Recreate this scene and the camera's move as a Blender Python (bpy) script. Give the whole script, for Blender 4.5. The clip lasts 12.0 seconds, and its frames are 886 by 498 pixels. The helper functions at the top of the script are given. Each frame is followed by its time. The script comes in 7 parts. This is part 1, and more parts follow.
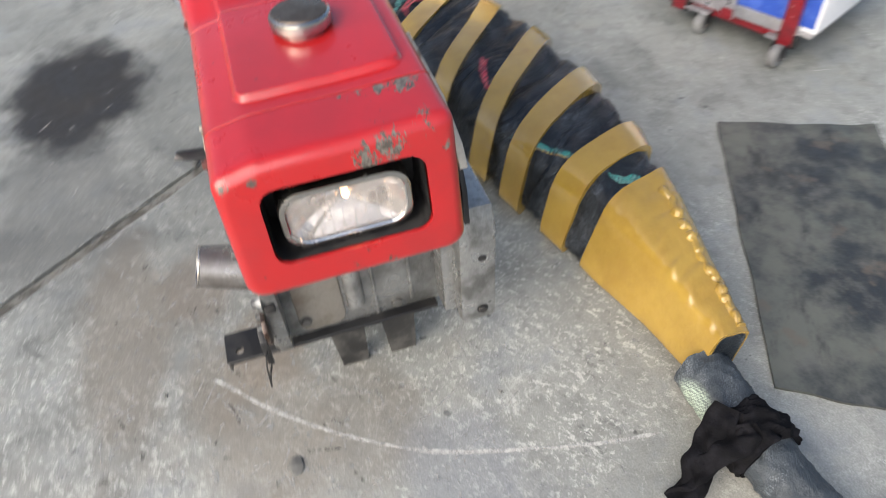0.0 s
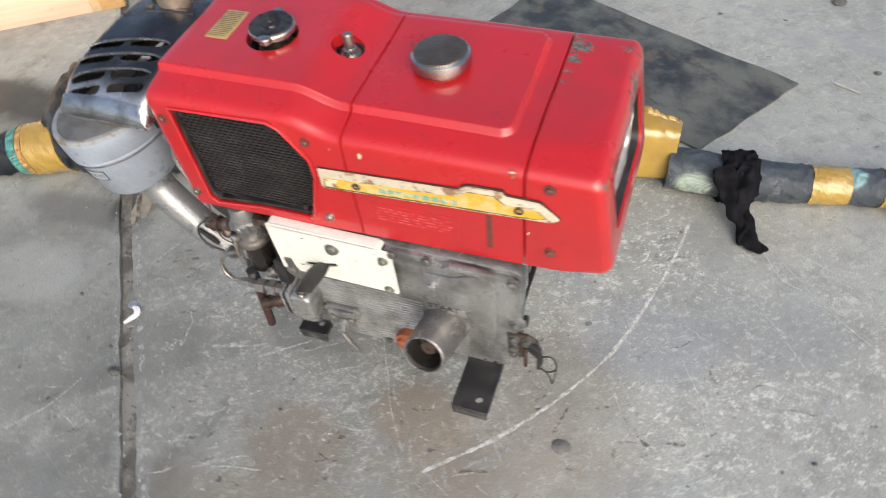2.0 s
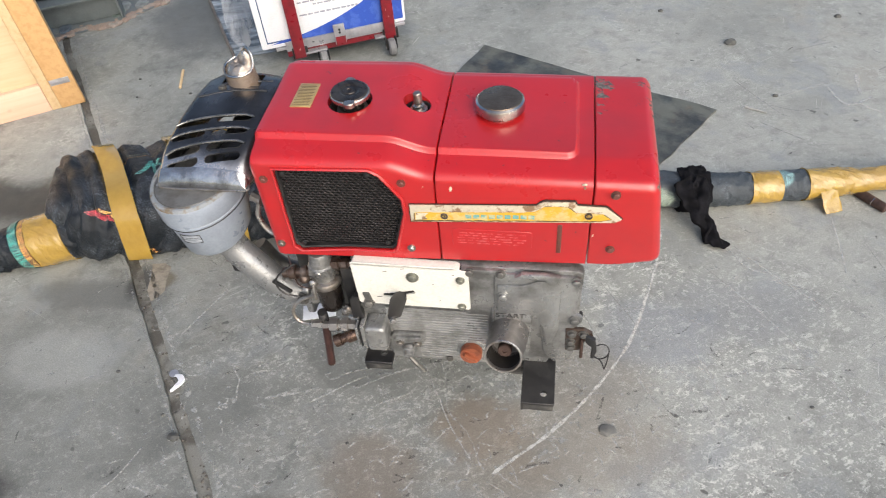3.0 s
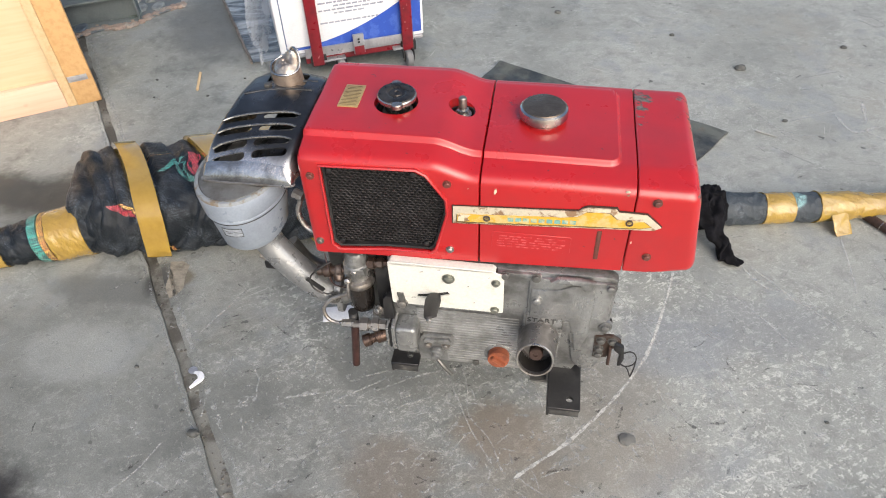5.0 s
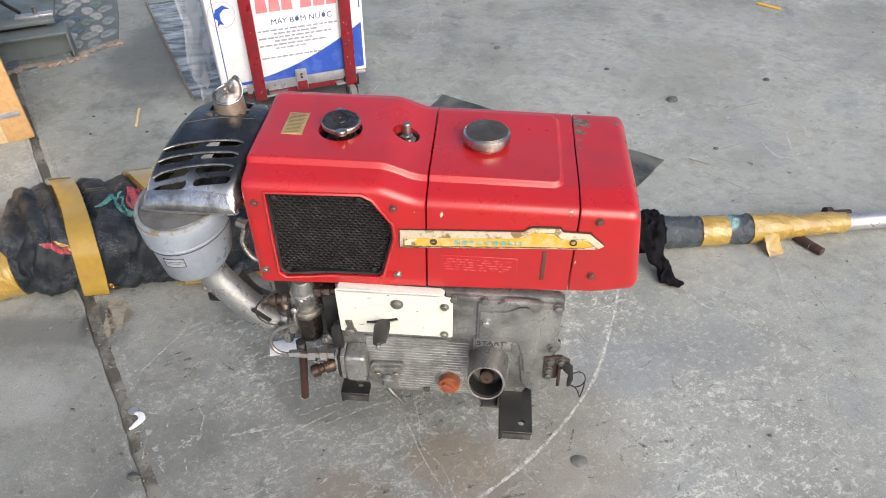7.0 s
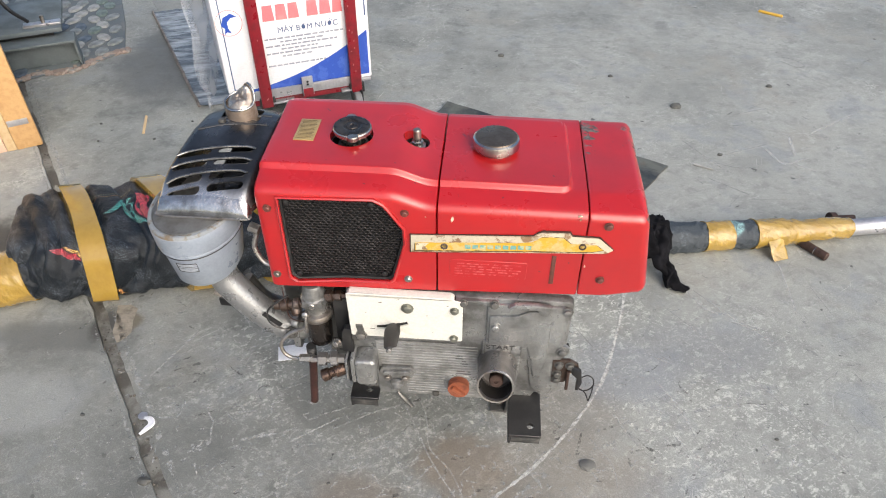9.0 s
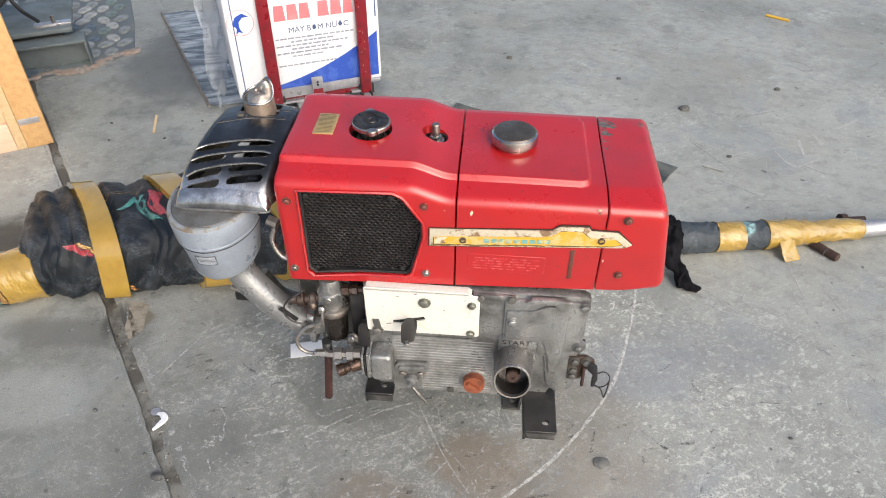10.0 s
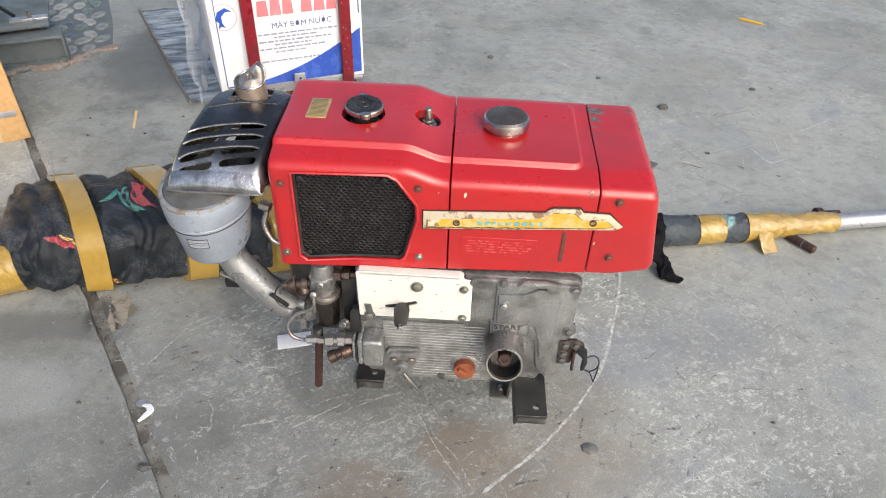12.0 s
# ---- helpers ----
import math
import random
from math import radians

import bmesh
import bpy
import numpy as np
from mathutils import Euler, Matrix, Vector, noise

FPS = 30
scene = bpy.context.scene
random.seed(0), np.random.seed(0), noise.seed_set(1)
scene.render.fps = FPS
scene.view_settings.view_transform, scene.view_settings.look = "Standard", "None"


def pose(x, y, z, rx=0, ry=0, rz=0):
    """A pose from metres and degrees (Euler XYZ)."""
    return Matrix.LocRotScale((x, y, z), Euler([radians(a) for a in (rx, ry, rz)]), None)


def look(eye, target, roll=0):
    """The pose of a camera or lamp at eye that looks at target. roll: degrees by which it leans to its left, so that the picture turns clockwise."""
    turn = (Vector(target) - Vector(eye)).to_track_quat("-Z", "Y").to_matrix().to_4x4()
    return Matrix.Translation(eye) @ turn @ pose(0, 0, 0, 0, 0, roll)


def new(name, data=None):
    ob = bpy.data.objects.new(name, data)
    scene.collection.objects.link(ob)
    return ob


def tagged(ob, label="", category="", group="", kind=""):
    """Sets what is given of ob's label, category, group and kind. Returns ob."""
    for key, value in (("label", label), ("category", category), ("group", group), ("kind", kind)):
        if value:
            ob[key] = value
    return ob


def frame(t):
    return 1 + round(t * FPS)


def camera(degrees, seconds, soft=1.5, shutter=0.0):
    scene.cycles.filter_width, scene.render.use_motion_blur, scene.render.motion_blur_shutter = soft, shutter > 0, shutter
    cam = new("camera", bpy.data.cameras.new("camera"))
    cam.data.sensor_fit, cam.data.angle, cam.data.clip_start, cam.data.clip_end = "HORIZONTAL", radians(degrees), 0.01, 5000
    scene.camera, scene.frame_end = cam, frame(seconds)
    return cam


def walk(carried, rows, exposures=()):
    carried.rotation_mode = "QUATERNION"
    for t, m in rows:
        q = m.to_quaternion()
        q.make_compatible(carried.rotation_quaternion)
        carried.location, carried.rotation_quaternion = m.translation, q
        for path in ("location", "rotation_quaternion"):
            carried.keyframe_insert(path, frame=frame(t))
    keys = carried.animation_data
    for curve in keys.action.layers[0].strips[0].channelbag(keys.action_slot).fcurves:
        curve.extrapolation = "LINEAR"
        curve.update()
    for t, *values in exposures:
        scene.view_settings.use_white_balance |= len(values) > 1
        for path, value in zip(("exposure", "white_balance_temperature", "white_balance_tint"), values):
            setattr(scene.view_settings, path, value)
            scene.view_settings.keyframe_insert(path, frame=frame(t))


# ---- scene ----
cam = camera(65.20, 12.0, soft=1.0, shutter=0.5)
PATH = [
    (0, (1.1206, 0.0779, 0.9995), (0.4516, 0.2503, 0.2765), -4.89),
    (0.5, (1.0712, -0.1222, 1.0282), (0.4361, 0.2535, 0.3533), -5.72),
    (1, (0.9888, -0.3393, 1.0521), (0.4482, 0.1394, 0.3603), -9.47),
    (1.5, (0.8672, -0.4808, 1.0880), (0.4815, 0.0718, 0.3492), -9.45),
    (2, (0.6247, -0.5192, 1.1028), (0.3475, 0.0574, 0.3342), -8.29),
    (2.5, (0.4926, -0.6600, 1.1875), (0.3284, 0.0054, 0.4593), -5.69),
    (3, (0.4235, -0.7296, 1.1996), (0.2777, -0.0483, 0.4823), -5.74),
    (3.5, (0.3999, -0.7475, 1.2010), (0.2561, -0.0536, 0.4954), -4.51),
    (3.7, (0.3868, -0.7401, 1.2009), (0.2447, -0.0479, 0.4932), -3.35),
    (5.3, (0.3418, -0.7759, 1.1972), (0.2280, -0.0641, 0.5041), -1.60),
    (5.5, (0.3405, -0.7763, 1.1927), (0.2423, -0.0447, 0.5181), -0.72),
    (6, (0.3427, -0.8001, 1.1791), (0.2608, -0.0589, 0.5128), -0.73),
    (6.5, (0.3454, -0.7910, 1.1739), (0.3020, -0.0445, 0.5099), 1.22),
    (7, (0.3463, -0.7874, 1.1853), (0.2926, -0.0392, 0.5240), 0.30),
    (9, (0.3327, -0.7992, 1.1890), (0.2772, -0.0442, 0.5356), 0.16),
    (9.5, (0.3210, -0.8020, 1.1830), (0.2633, -0.0464, 0.5305), 0.11),
    (10, (0.3067, -0.8142, 1.1757), (0.2498, -0.0535, 0.5290), 0.40),
    (10.5, (0.2946, -0.8229, 1.1674), (0.2420, -0.0591, 0.5241), 0.89),
    (11, (0.2941, -0.8343, 1.1612), (0.2520, -0.0658, 0.5226), 1.26),
    (11.5, (0.2917, -0.8445, 1.1583), (0.2562, -0.0731, 0.5230), 1.32),
    (12, (0.2804, -0.8457, 1.1505), (0.2594, -0.0756, 0.5129), 2.01),
]
walk(cam, [(t, look(eye, target, roll)) for t, eye, target, roll in PATH],
     exposures=((0.0, 0.64), (0.5, 0.68), (1.0, 0.62), (2.0, 0.53), (3.0, 0.5), (12.0, 0.5)))

# ---- daylight: open shade under a bright overcast sky ----
world = bpy.data.worlds.new("sky")
scene.world = world
world.use_nodes = True
wn = world.node_tree.nodes
sky = wn.new("ShaderNodeTexSky")
sky.sky_type = 'NISHITA'
sky.sun_disc = False
sky.sun_elevation = radians(36)
sky.sun_rotation = radians(150)
sky.air_density = 1.0
sky.dust_density = 4.2
world.node_tree.links.new(sky.outputs[0], wn["Background"].inputs[0])
wn["Background"].inputs[1].default_value = 0.15
sun_data = bpy.data.lights.new("sun", 'SUN')
sun_data.energy = 1.9
sun_data.angle = radians(75)
sun_data.color = (1.0, 0.965, 0.915)
sun = new("sun", sun_data)
sun.matrix_world = look((3.3, -2.8, 2.75), (0.25, 0.2, 0.2))


# ---- materials ----
def material(name):
    m = bpy.data.materials.new(name)
    m.use_nodes = True
    n, l = m.node_tree.nodes, m.node_tree.links
    return m, n, l, n["Principled BSDF"]


def noise_node(n, l, scale, detail=6.0, rough=0.6, coord="Object", stretch=None, lacunarity=2.0):
    tc = n.new("ShaderNodeTexCoord")
    tex = n.new("ShaderNodeTexNoise")
    tex.inputs["Scale"].default_value = scale
    tex.inputs["Detail"].default_value = detail
    tex.inputs["Roughness"].default_value = rough
    if stretch:
        turned = n.new("ShaderNodeMapping")
        turned.inputs["Rotation"].default_value = (0, 0, radians(stretch[3] if len(stretch) > 3 else 0))
        l.new(tc.outputs[coord], turned.inputs[0])
        mp = n.new("ShaderNodeMapping")
        mp.inputs["Scale"].default_value = stretch[:3]
        l.new(turned.outputs[0], mp.inputs[0])
        l.new(mp.outputs[0], tex.inputs["Vector"])
    else:
        l.new(tc.outputs[coord], tex.inputs["Vector"])
    return tex.outputs["Fac"]


def ramp(n, l, src, a, b, lo=0.0, hi=1.0):
    r = n.new("ShaderNodeMapRange")
    r.interpolation_type = 'SMOOTHSTEP'
    for k, v in zip((1, 2, 3, 4), (a, b, lo, hi)):
        r.inputs[k].default_value = v
    l.new(src, r.inputs[0])
    return r.outputs[0]


def mixc(n, l, fac, a, b):
    m = n.new("ShaderNodeMix")
    m.data_type = 'RGBA'
    for sock, v in ((m.inputs[0], fac), (m.inputs[6], a), (m.inputs[7], b)):
        if isinstance(v, (int, float)):
            sock.default_value = v
        elif isinstance(v, tuple):
            sock.default_value = (*v[:3], 1)
        else:
            l.new(v, sock)
    return m.outputs[2]


def arith(n, l, op, a, b=0.0):
    m = n.new("ShaderNodeMath")
    m.operation = op
    for sock, v in zip(m.inputs, (a, b)):
        if isinstance(v, (int, float)):
            sock.default_value = v
        else:
            l.new(v, sock)
    return m.outputs[0]


def bump_node(n, l, b, height, strength, distance=0.002):
    bp = n.new("ShaderNodeBump")
    bp.inputs["Strength"].default_value = strength
    bp.inputs["Distance"].default_value = distance
    l.new(height, bp.inputs["Height"])
    l.new(bp.outputs[0], b.inputs["Normal"])


def surf(name, base, worn, rough=0.5, metal=0.0, scale=14.0, lo=0.42, hi=0.7, rvar=0.15, bump=0.15, fine=260.0, coat=0.0, stretch=None):
    """Painted, cast, rubbed or woven surface: two colours, large stains and fine grain."""
    m, n, l, b = material(name)
    big = noise_node(n, l, scale, 7.0, 0.62, stretch=stretch)
    small = noise_node(n, l, fine, 3.0, 0.6, stretch=stretch)
    col = mixc(n, l, ramp(n, l, big, lo, hi), base, worn)
    col = mixc(n, l, ramp(n, l, small, 0.3, 0.75, 0.0, 0.22), col, tuple(c * 0.45 for c in base))
    l.new(col, b.inputs["Base Color"])
    l.new(ramp(n, l, big, 0.3, 0.7, max(0.03, rough - rvar), min(1.0, rough + rvar)), b.inputs["Roughness"])
    b.inputs["Metallic"].default_value = metal
    b.inputs["Coat Weight"].default_value = coat
    b.inputs["Coat Roughness"].default_value = 0.15
    if bump:
        bump_node(n, l, b, small, bump)
    return m


def red_paint(name, chips=()):
    """Gloss red enamel, slightly orange-peeled, dusty, with bare grey chips round given spots."""
    m, n, l, b = material(name)
    big = noise_node(n, l, 9.0, 6.0, 0.6)
    small = noise_node(n, l, 180.0, 3.0, 0.6)
    col = mixc(n, l, ramp(n, l, big, 0.35, 0.75), (0.42, 0.0105, 0.0125), (0.345, 0.013, 0.016))
    speck = noise_node(n, l, 95.0, 2.0, 0.5)
    col = mixc(n, l, ramp(n, l, speck, 0.735, 0.76), col, (0.16, 0.03, 0.03))
    rough = ramp(n, l, big, 0.3, 0.7, 0.26, 0.4)
    if chips:
        tc = n.new("ShaderNodeTexCoord")
        total = None
        for x, y, z, rad in chips:
            d = n.new("ShaderNodeVectorMath")
            d.operation = 'DISTANCE'
            l.new(tc.outputs["Object"], d.inputs[0])
            d.inputs[1].default_value = (x, y, z)
            f = ramp(n, l, d.outputs["Value"], 0.0, rad, 1.0, 0.0)
            total = f if total is None else arith(n, l, 'MAXIMUM', total, f)
        edge = noise_node(n, l, 1.0, 7.0, 0.74, stretch=(85.0, 150.0, 85.0, 25))
        mask = ramp(n, l, arith(n, l, 'ADD', total, arith(n, l, 'MULTIPLY', arith(n, l, 'SUBTRACT', edge, 0.5), 3.0)), 0.6, 0.67)
        col = mixc(n, l, mask, col, mixc(n, l, ramp(n, l, noise_node(n, l, 140.0, 4.0, 0.7), 0.42, 0.58), (0.06, 0.05, 0.042), (0.14, 0.13, 0.11)))
        rough = arith(n, l, 'MAXIMUM', rough, arith(n, l, 'MULTIPLY', mask, 0.7))
    l.new(col, b.inputs["Base Color"])
    l.new(rough, b.inputs["Roughness"])
    b.inputs["Coat Weight"].default_value = 0.6
    b.inputs["Coat Roughness"].default_value = 0.09
    bump_node(n, l, b, small, 0.05, 0.001)
    return m


def concrete(name):
    """Old troweled slab: clouded greys, pale patches, brown oil, fine scores."""
    m, n, l, b = material(name)
    tc = n.new("ShaderNodeTexCoord")
    cloud = noise_node(n, l, 2.3, 8.0, 0.68)
    mid = noise_node(n, l, 8.0, 8.0, 0.7)
    fine = noise_node(n, l, 55.0, 8.0, 0.75)
    grain = noise_node(n, l, 330.0, 4.0, 0.7)
    col = mixc(n, l, ramp(n, l, cloud, 0.34, 0.66), (0.188, 0.197, 0.182), (0.365, 0.378, 0.352))
    col = mixc(n, l, ramp(n, l, mid, 0.46, 0.62, 0.0, 0.6), col, (0.2966, 0.308, 0.2895))
    col = mixc(n, l, ramp(n, l, mid, 0.34, 0.47, 0.75, 0.0), col, (0.1271, 0.132, 0.1241))
    # the slab is paler round a spot on the right, fading with distance
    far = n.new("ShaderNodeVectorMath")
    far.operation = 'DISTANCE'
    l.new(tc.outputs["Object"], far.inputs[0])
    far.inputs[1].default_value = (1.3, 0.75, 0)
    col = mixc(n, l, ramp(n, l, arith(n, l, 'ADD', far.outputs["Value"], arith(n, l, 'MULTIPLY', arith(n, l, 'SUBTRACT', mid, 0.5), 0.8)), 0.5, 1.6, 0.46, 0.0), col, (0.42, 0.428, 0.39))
    mottle = noise_node(n, l, 21.0, 9.0, 0.75)
    col = mixc(n, l, ramp(n, l, mottle, 0.37, 0.52, 0.36, 0.0), col, (0.1271, 0.132, 0.1241))
    near = n.new("ShaderNodeVectorMath")
    near.operation = 'DISTANCE'
    l.new(tc.outputs["Object"], near.inputs[0])
    near.inputs[1].default_value = (0.352, -0.026, 0)
    near = ramp(n, l, arith(n, l, 'ADD', near.outputs["Value"], arith(n, l, 'SUBTRACT', cloud, 0.5)), 0.38, 0.95, 1.0, 0.2)
    # chipped pale flecks, drawn out by the trowel, gathered in patches
    for k, (turn, fx, fy, thr, gs) in enumerate(((-32, 36.0, 62.0, 0.55, 3.7), (-40, 62.0, 100.0, 0.56, 5.2), (20, 46.0, 70.0, 0.572, 4.4), (50, 90.0, 150.0, 0.57, 7.0))):
        fl = noise_node(n, l, 1.0, 7.0, 0.72, stretch=(fx, fy, 1.0, turn))
        gate = arith(n, l, 'MULTIPLY', near, ramp(n, l, noise_node(n, l, gs, 5.0, 0.65), 0.4, 0.55))
        col = mixc(n, l, arith(n, l, 'MULTIPLY', ramp(n, l, fl, thr, thr + 0.05), arith(n, l, 'MULTIPLY', gate, 0.95)), col, (0.62, 0.625, 0.58))
    crackle = arith(n, l, 'ABSOLUTE', arith(n, l, 'SUBTRACT', noise_node(n, l, 13.0, 8.0, 0.7), 0.5))
    peel = arith(n, l, 'MULTIPLY', ramp(n, l, crackle, 0.0, 0.022, 1.0, 0.0), ramp(n, l, noise_node(n, l, 4.2, 5.0, 0.65), 0.55, 0.66, 0.0, 0.8))
    col = mixc(n, l, peel, col, (0.54, 0.55, 0.52))
    dk = noise_node(n, l, 1.0, 7.0, 0.72, stretch=(34.0, 60.0, 1.0, -35))
    col = mixc(n, l, arith(n, l, 'MULTIPLY', arith(n, l, 'MULTIPLY', near, ramp(n, l, noise_node(n, l, 3.4, 4.0, 0.6), 0.54, 0.66)), ramp(n, l, dk, 0.41, 0.45, 0.7, 0.0)), col, (0.09726, 0.101, 0.09494))
    # bluish damp
    col = mixc(n, l, ramp(n, l, noise_node(n, l, 3.1, 5.0, 0.6), 0.54, 0.66, 0.0, 0.4), col, (0.207, 0.215, 0.2021))
    # cool and warm washes left by water and oil
    col = mixc(n, l, ramp(n, l, noise_node(n, l, 4.6, 6.0, 0.66), 0.53, 0.63, 0.0, 0.42), col, (0.215, 0.24, 0.262))
    col = mixc(n, l, ramp(n, l, noise_node(n, l, 2.7, 6.0, 0.68), 0.54, 0.66, 0.0, 0.36), col, (0.33, 0.31, 0.262))
    # fine scores in several directions
    for k, (turn, thr) in enumerate(((25, 0.675), (-38, 0.685), (80, 0.695), (-75, 0.69))):
        sc = noise_node(n, l, 1.0, 3.0, 0.5, stretch=(3.5 + k, 210.0, 1.0, turn))
        gate = ramp(n, l, noise_node(n, l, 2.6 + 0.7 * k, 3.0, 0.5), 0.46, 0.6)
        col = mixc(n, l, arith(n, l, 'MULTIPLY', ramp(n, l, sc, thr, thr + 0.05), arith(n, l, 'MULTIPLY', gate, 0.6)), col, (0.5418, 0.55, 0.5143))
    # dark pits
    pit = noise_node(n, l, 30.0, 2.0, 0.4)
    col = mixc(n, l, ramp(n, l, pit, 0.735, 0.765, 0.0, 0.8), col, (0.05585, 0.058, 0.05452))
    # brown oil stains, one black spill, darker areas, each with its own ragged outline
    # first three entries darken broad areas in front of and beside the engine
    for x, y, rx, ry, tone, much in ((0.035, -0.117, 0.53, 0.282, (0.1184, 0.123, 0.1156), 0.46), (-0.55, -0.058, 0.53, 0.391, (0.125, 0.131, 0.12), 0.4), (-0.242, -0.431, 0.44, 0.202, (0.105, 0.108, 0.102), 0.6), (0.131, -0.159, 0.116, 0.086, (0.17, 0.13, 0.095), 0.5), (0.364, -0.157, 0.127, 0.065, (0.21, 0.175, 0.13), 0.4), (0.197, -0.298, 0.316, 0.107, (0.19, 0.165, 0.13), 0.6),
                                     (-0.724, -0.426, 0.32, 0.215, (0.022, 0.02, 0.018), 1.0), (-0.623, 0.204, 0.214, 0.055, (0.1252, 0.13, 0.1222), 0.7), (-0.535, 0.255, 0.037, 0.067, (0.04622, 0.048, 0.04512), 0.9), (-0.481, 0.261, 0.037, 0.033, (0.15, 0.125, 0.085), 0.8), (0.512, 0.085, 0.171, 0.11, (0.2, 0.18, 0.155), 0.5), (0.325, -0.06, 0.12, 0.085, (0.19, 0.145, 0.1), 0.6), (0.5, -0.07, 0.26, 0.12, (0.27, 0.235, 0.19), 0.4), (0.66, 0.2, 0.15, 0.12, (0.235, 0.255, 0.285), 0.5), (0.84, 0.28, 0.2, 0.1, (0.22, 0.232, 0.245), 0.45), (-0.62, 0.02, 0.16, 0.1, (0.36, 0.375, 0.36), 0.45),
                                     (-0.385, 1.482, 0.311, 0.299, (0.1204, 0.125, 0.1175), 0.5), (-1.056, 0.511, 0.28, 0.101, (0.04333, 0.045, 0.0423), 0.9), (-0.859, 1.655, 0.29, 0.507, (0.1107, 0.115, 0.1081), 0.75)):
        sub = n.new("ShaderNodeVectorMath")
        sub.operation = 'SUBTRACT'
        l.new(tc.outputs["Object"], sub.inputs[0])
        sub.inputs[1].default_value = (x, y, 0)
        mul = n.new("ShaderNodeVectorMath")
        mul.operation = 'MULTIPLY'
        l.new(sub.outputs[0], mul.inputs[0])
        mul.inputs[1].default_value = (1 / rx, 1 / ry, 0)
        ln = n.new("ShaderNodeVectorMath")
        ln.operation = 'LENGTH'
        l.new(mul.outputs[0], ln.inputs[0])
        ragged = arith(n, l, 'ADD', ln.outputs["Value"], arith(n, l, 'MULTIPLY', arith(n, l, 'SUBTRACT', mid, 0.5), 1.1))
        col = mixc(n, l, ramp(n, l, ragged, 0.6 if much == 1.0 else 0.5, 1.08 if much == 1.0 else 1.05, much, 0.0), col, tone)
    col = mixc(n, l, ramp(n, l, grain, 0.4, 0.6, 0.0, 0.5), col, mixc(n, l, 0.5, col, (0.04815, 0.05, 0.047)))
    l.new(col, b.inputs["Base Color"])
    l.new(ramp(n, l, mid, 0.3, 0.7, 0.5, 0.78), b.inputs["Roughness"])
    h = arith(n, l, 'ADD', arith(n, l, 'MULTIPLY', fine, 0.9), arith(n, l, 'MULTIPLY', grain, 0.4))
    bump_node(n, l, b, h, 0.65, 0.002)
    return m


def tape_material(name, crinkle, scale):
    m, n, l, b = material(name)
    big = noise_node(n, l, 13.0, 6.0, 0.62)
    wr = noise_node(n, l, scale, 4.0, 0.6, stretch=(1.0, 2.2, 1.0, 20))
    col = mixc(n, l, ramp(n, l, big, 0.35, 0.7), (0.37, 0.238, 0.04), (0.305, 0.188, 0.03))
    col = mixc(n, l, ramp(n, l, noise_node(n, l, 60.0, 5.0, 0.7), 0.62, 0.72, 0.0, 0.3), col, (0.26, 0.14, 0.03))
    l.new(col, b.inputs["Base Color"])
    b.inputs["Roughness"].default_value = 0.24
    b.inputs["Coat Weight"].default_value = 1.0
    b.inputs["Coat Roughness"].default_value = 0.05
    bump_node(n, l, b, wr, crinkle, 0.008)
    return m


def check_node(n, l, scale, turn):
    tc = n.new("ShaderNodeTexCoord")
    mp = n.new("ShaderNodeMapping")
    mp.inputs["Rotation"].default_value = (radians(20), radians(15), radians(turn))
    l.new(tc.outputs["Object"], mp.inputs[0])
    ck = n.new("ShaderNodeTexChecker")
    ck.inputs["Scale"].default_value = scale
    l.new(mp.outputs[0], ck.inputs["Vector"])
    return ck.outputs["Fac"]


def woven(name, dark, light, patches=(), rough=0.4):
    """Woven plastic sacking: fine crossed strands with painted glints over soft creases, with printed stripes here and
    there.
    """
    m, n, l, b = material(name)
    tc = n.new("ShaderNodeTexCoord")
    weave = check_node(n, l, 330.0, 28)
    crinkle = noise_node(n, l, 34.0, 7.0, 0.66, stretch=(1.0, 2.0, 1.3, 32))
    # sheen of the plastic strands put into the colour as pale glints
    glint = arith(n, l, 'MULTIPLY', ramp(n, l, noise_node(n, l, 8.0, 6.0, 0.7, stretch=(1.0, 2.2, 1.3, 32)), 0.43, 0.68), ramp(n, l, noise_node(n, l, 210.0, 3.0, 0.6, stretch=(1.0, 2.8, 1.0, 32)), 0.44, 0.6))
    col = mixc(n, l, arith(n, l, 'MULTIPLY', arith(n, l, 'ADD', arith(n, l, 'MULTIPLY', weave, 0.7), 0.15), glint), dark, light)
    for x, y, z, rad, tone in patches:
        d = n.new("ShaderNodeVectorMath")
        d.operation = 'DISTANCE'
        l.new(tc.outputs["Object"], d.inputs[0])
        d.inputs[1].default_value = (x, y, z)
        f = arith(n, l, 'MULTIPLY', ramp(n, l, d.outputs["Value"], rad * 0.6, rad, 1.0, 0.0), arith(n, l, 'ADD', 0.2, weave))
        col = mixc(n, l, f, col, tone)
    l.new(col, b.inputs["Base Color"])
    b.inputs["Roughness"].default_value = rough
    h = arith(n, l, 'ADD', arith(n, l, 'MULTIPLY', weave, 0.05), crinkle)
    b.inputs["Specular IOR Level"].default_value = 0.36
    bump_node(n, l, b, h, 0.6, 0.01)
    return m


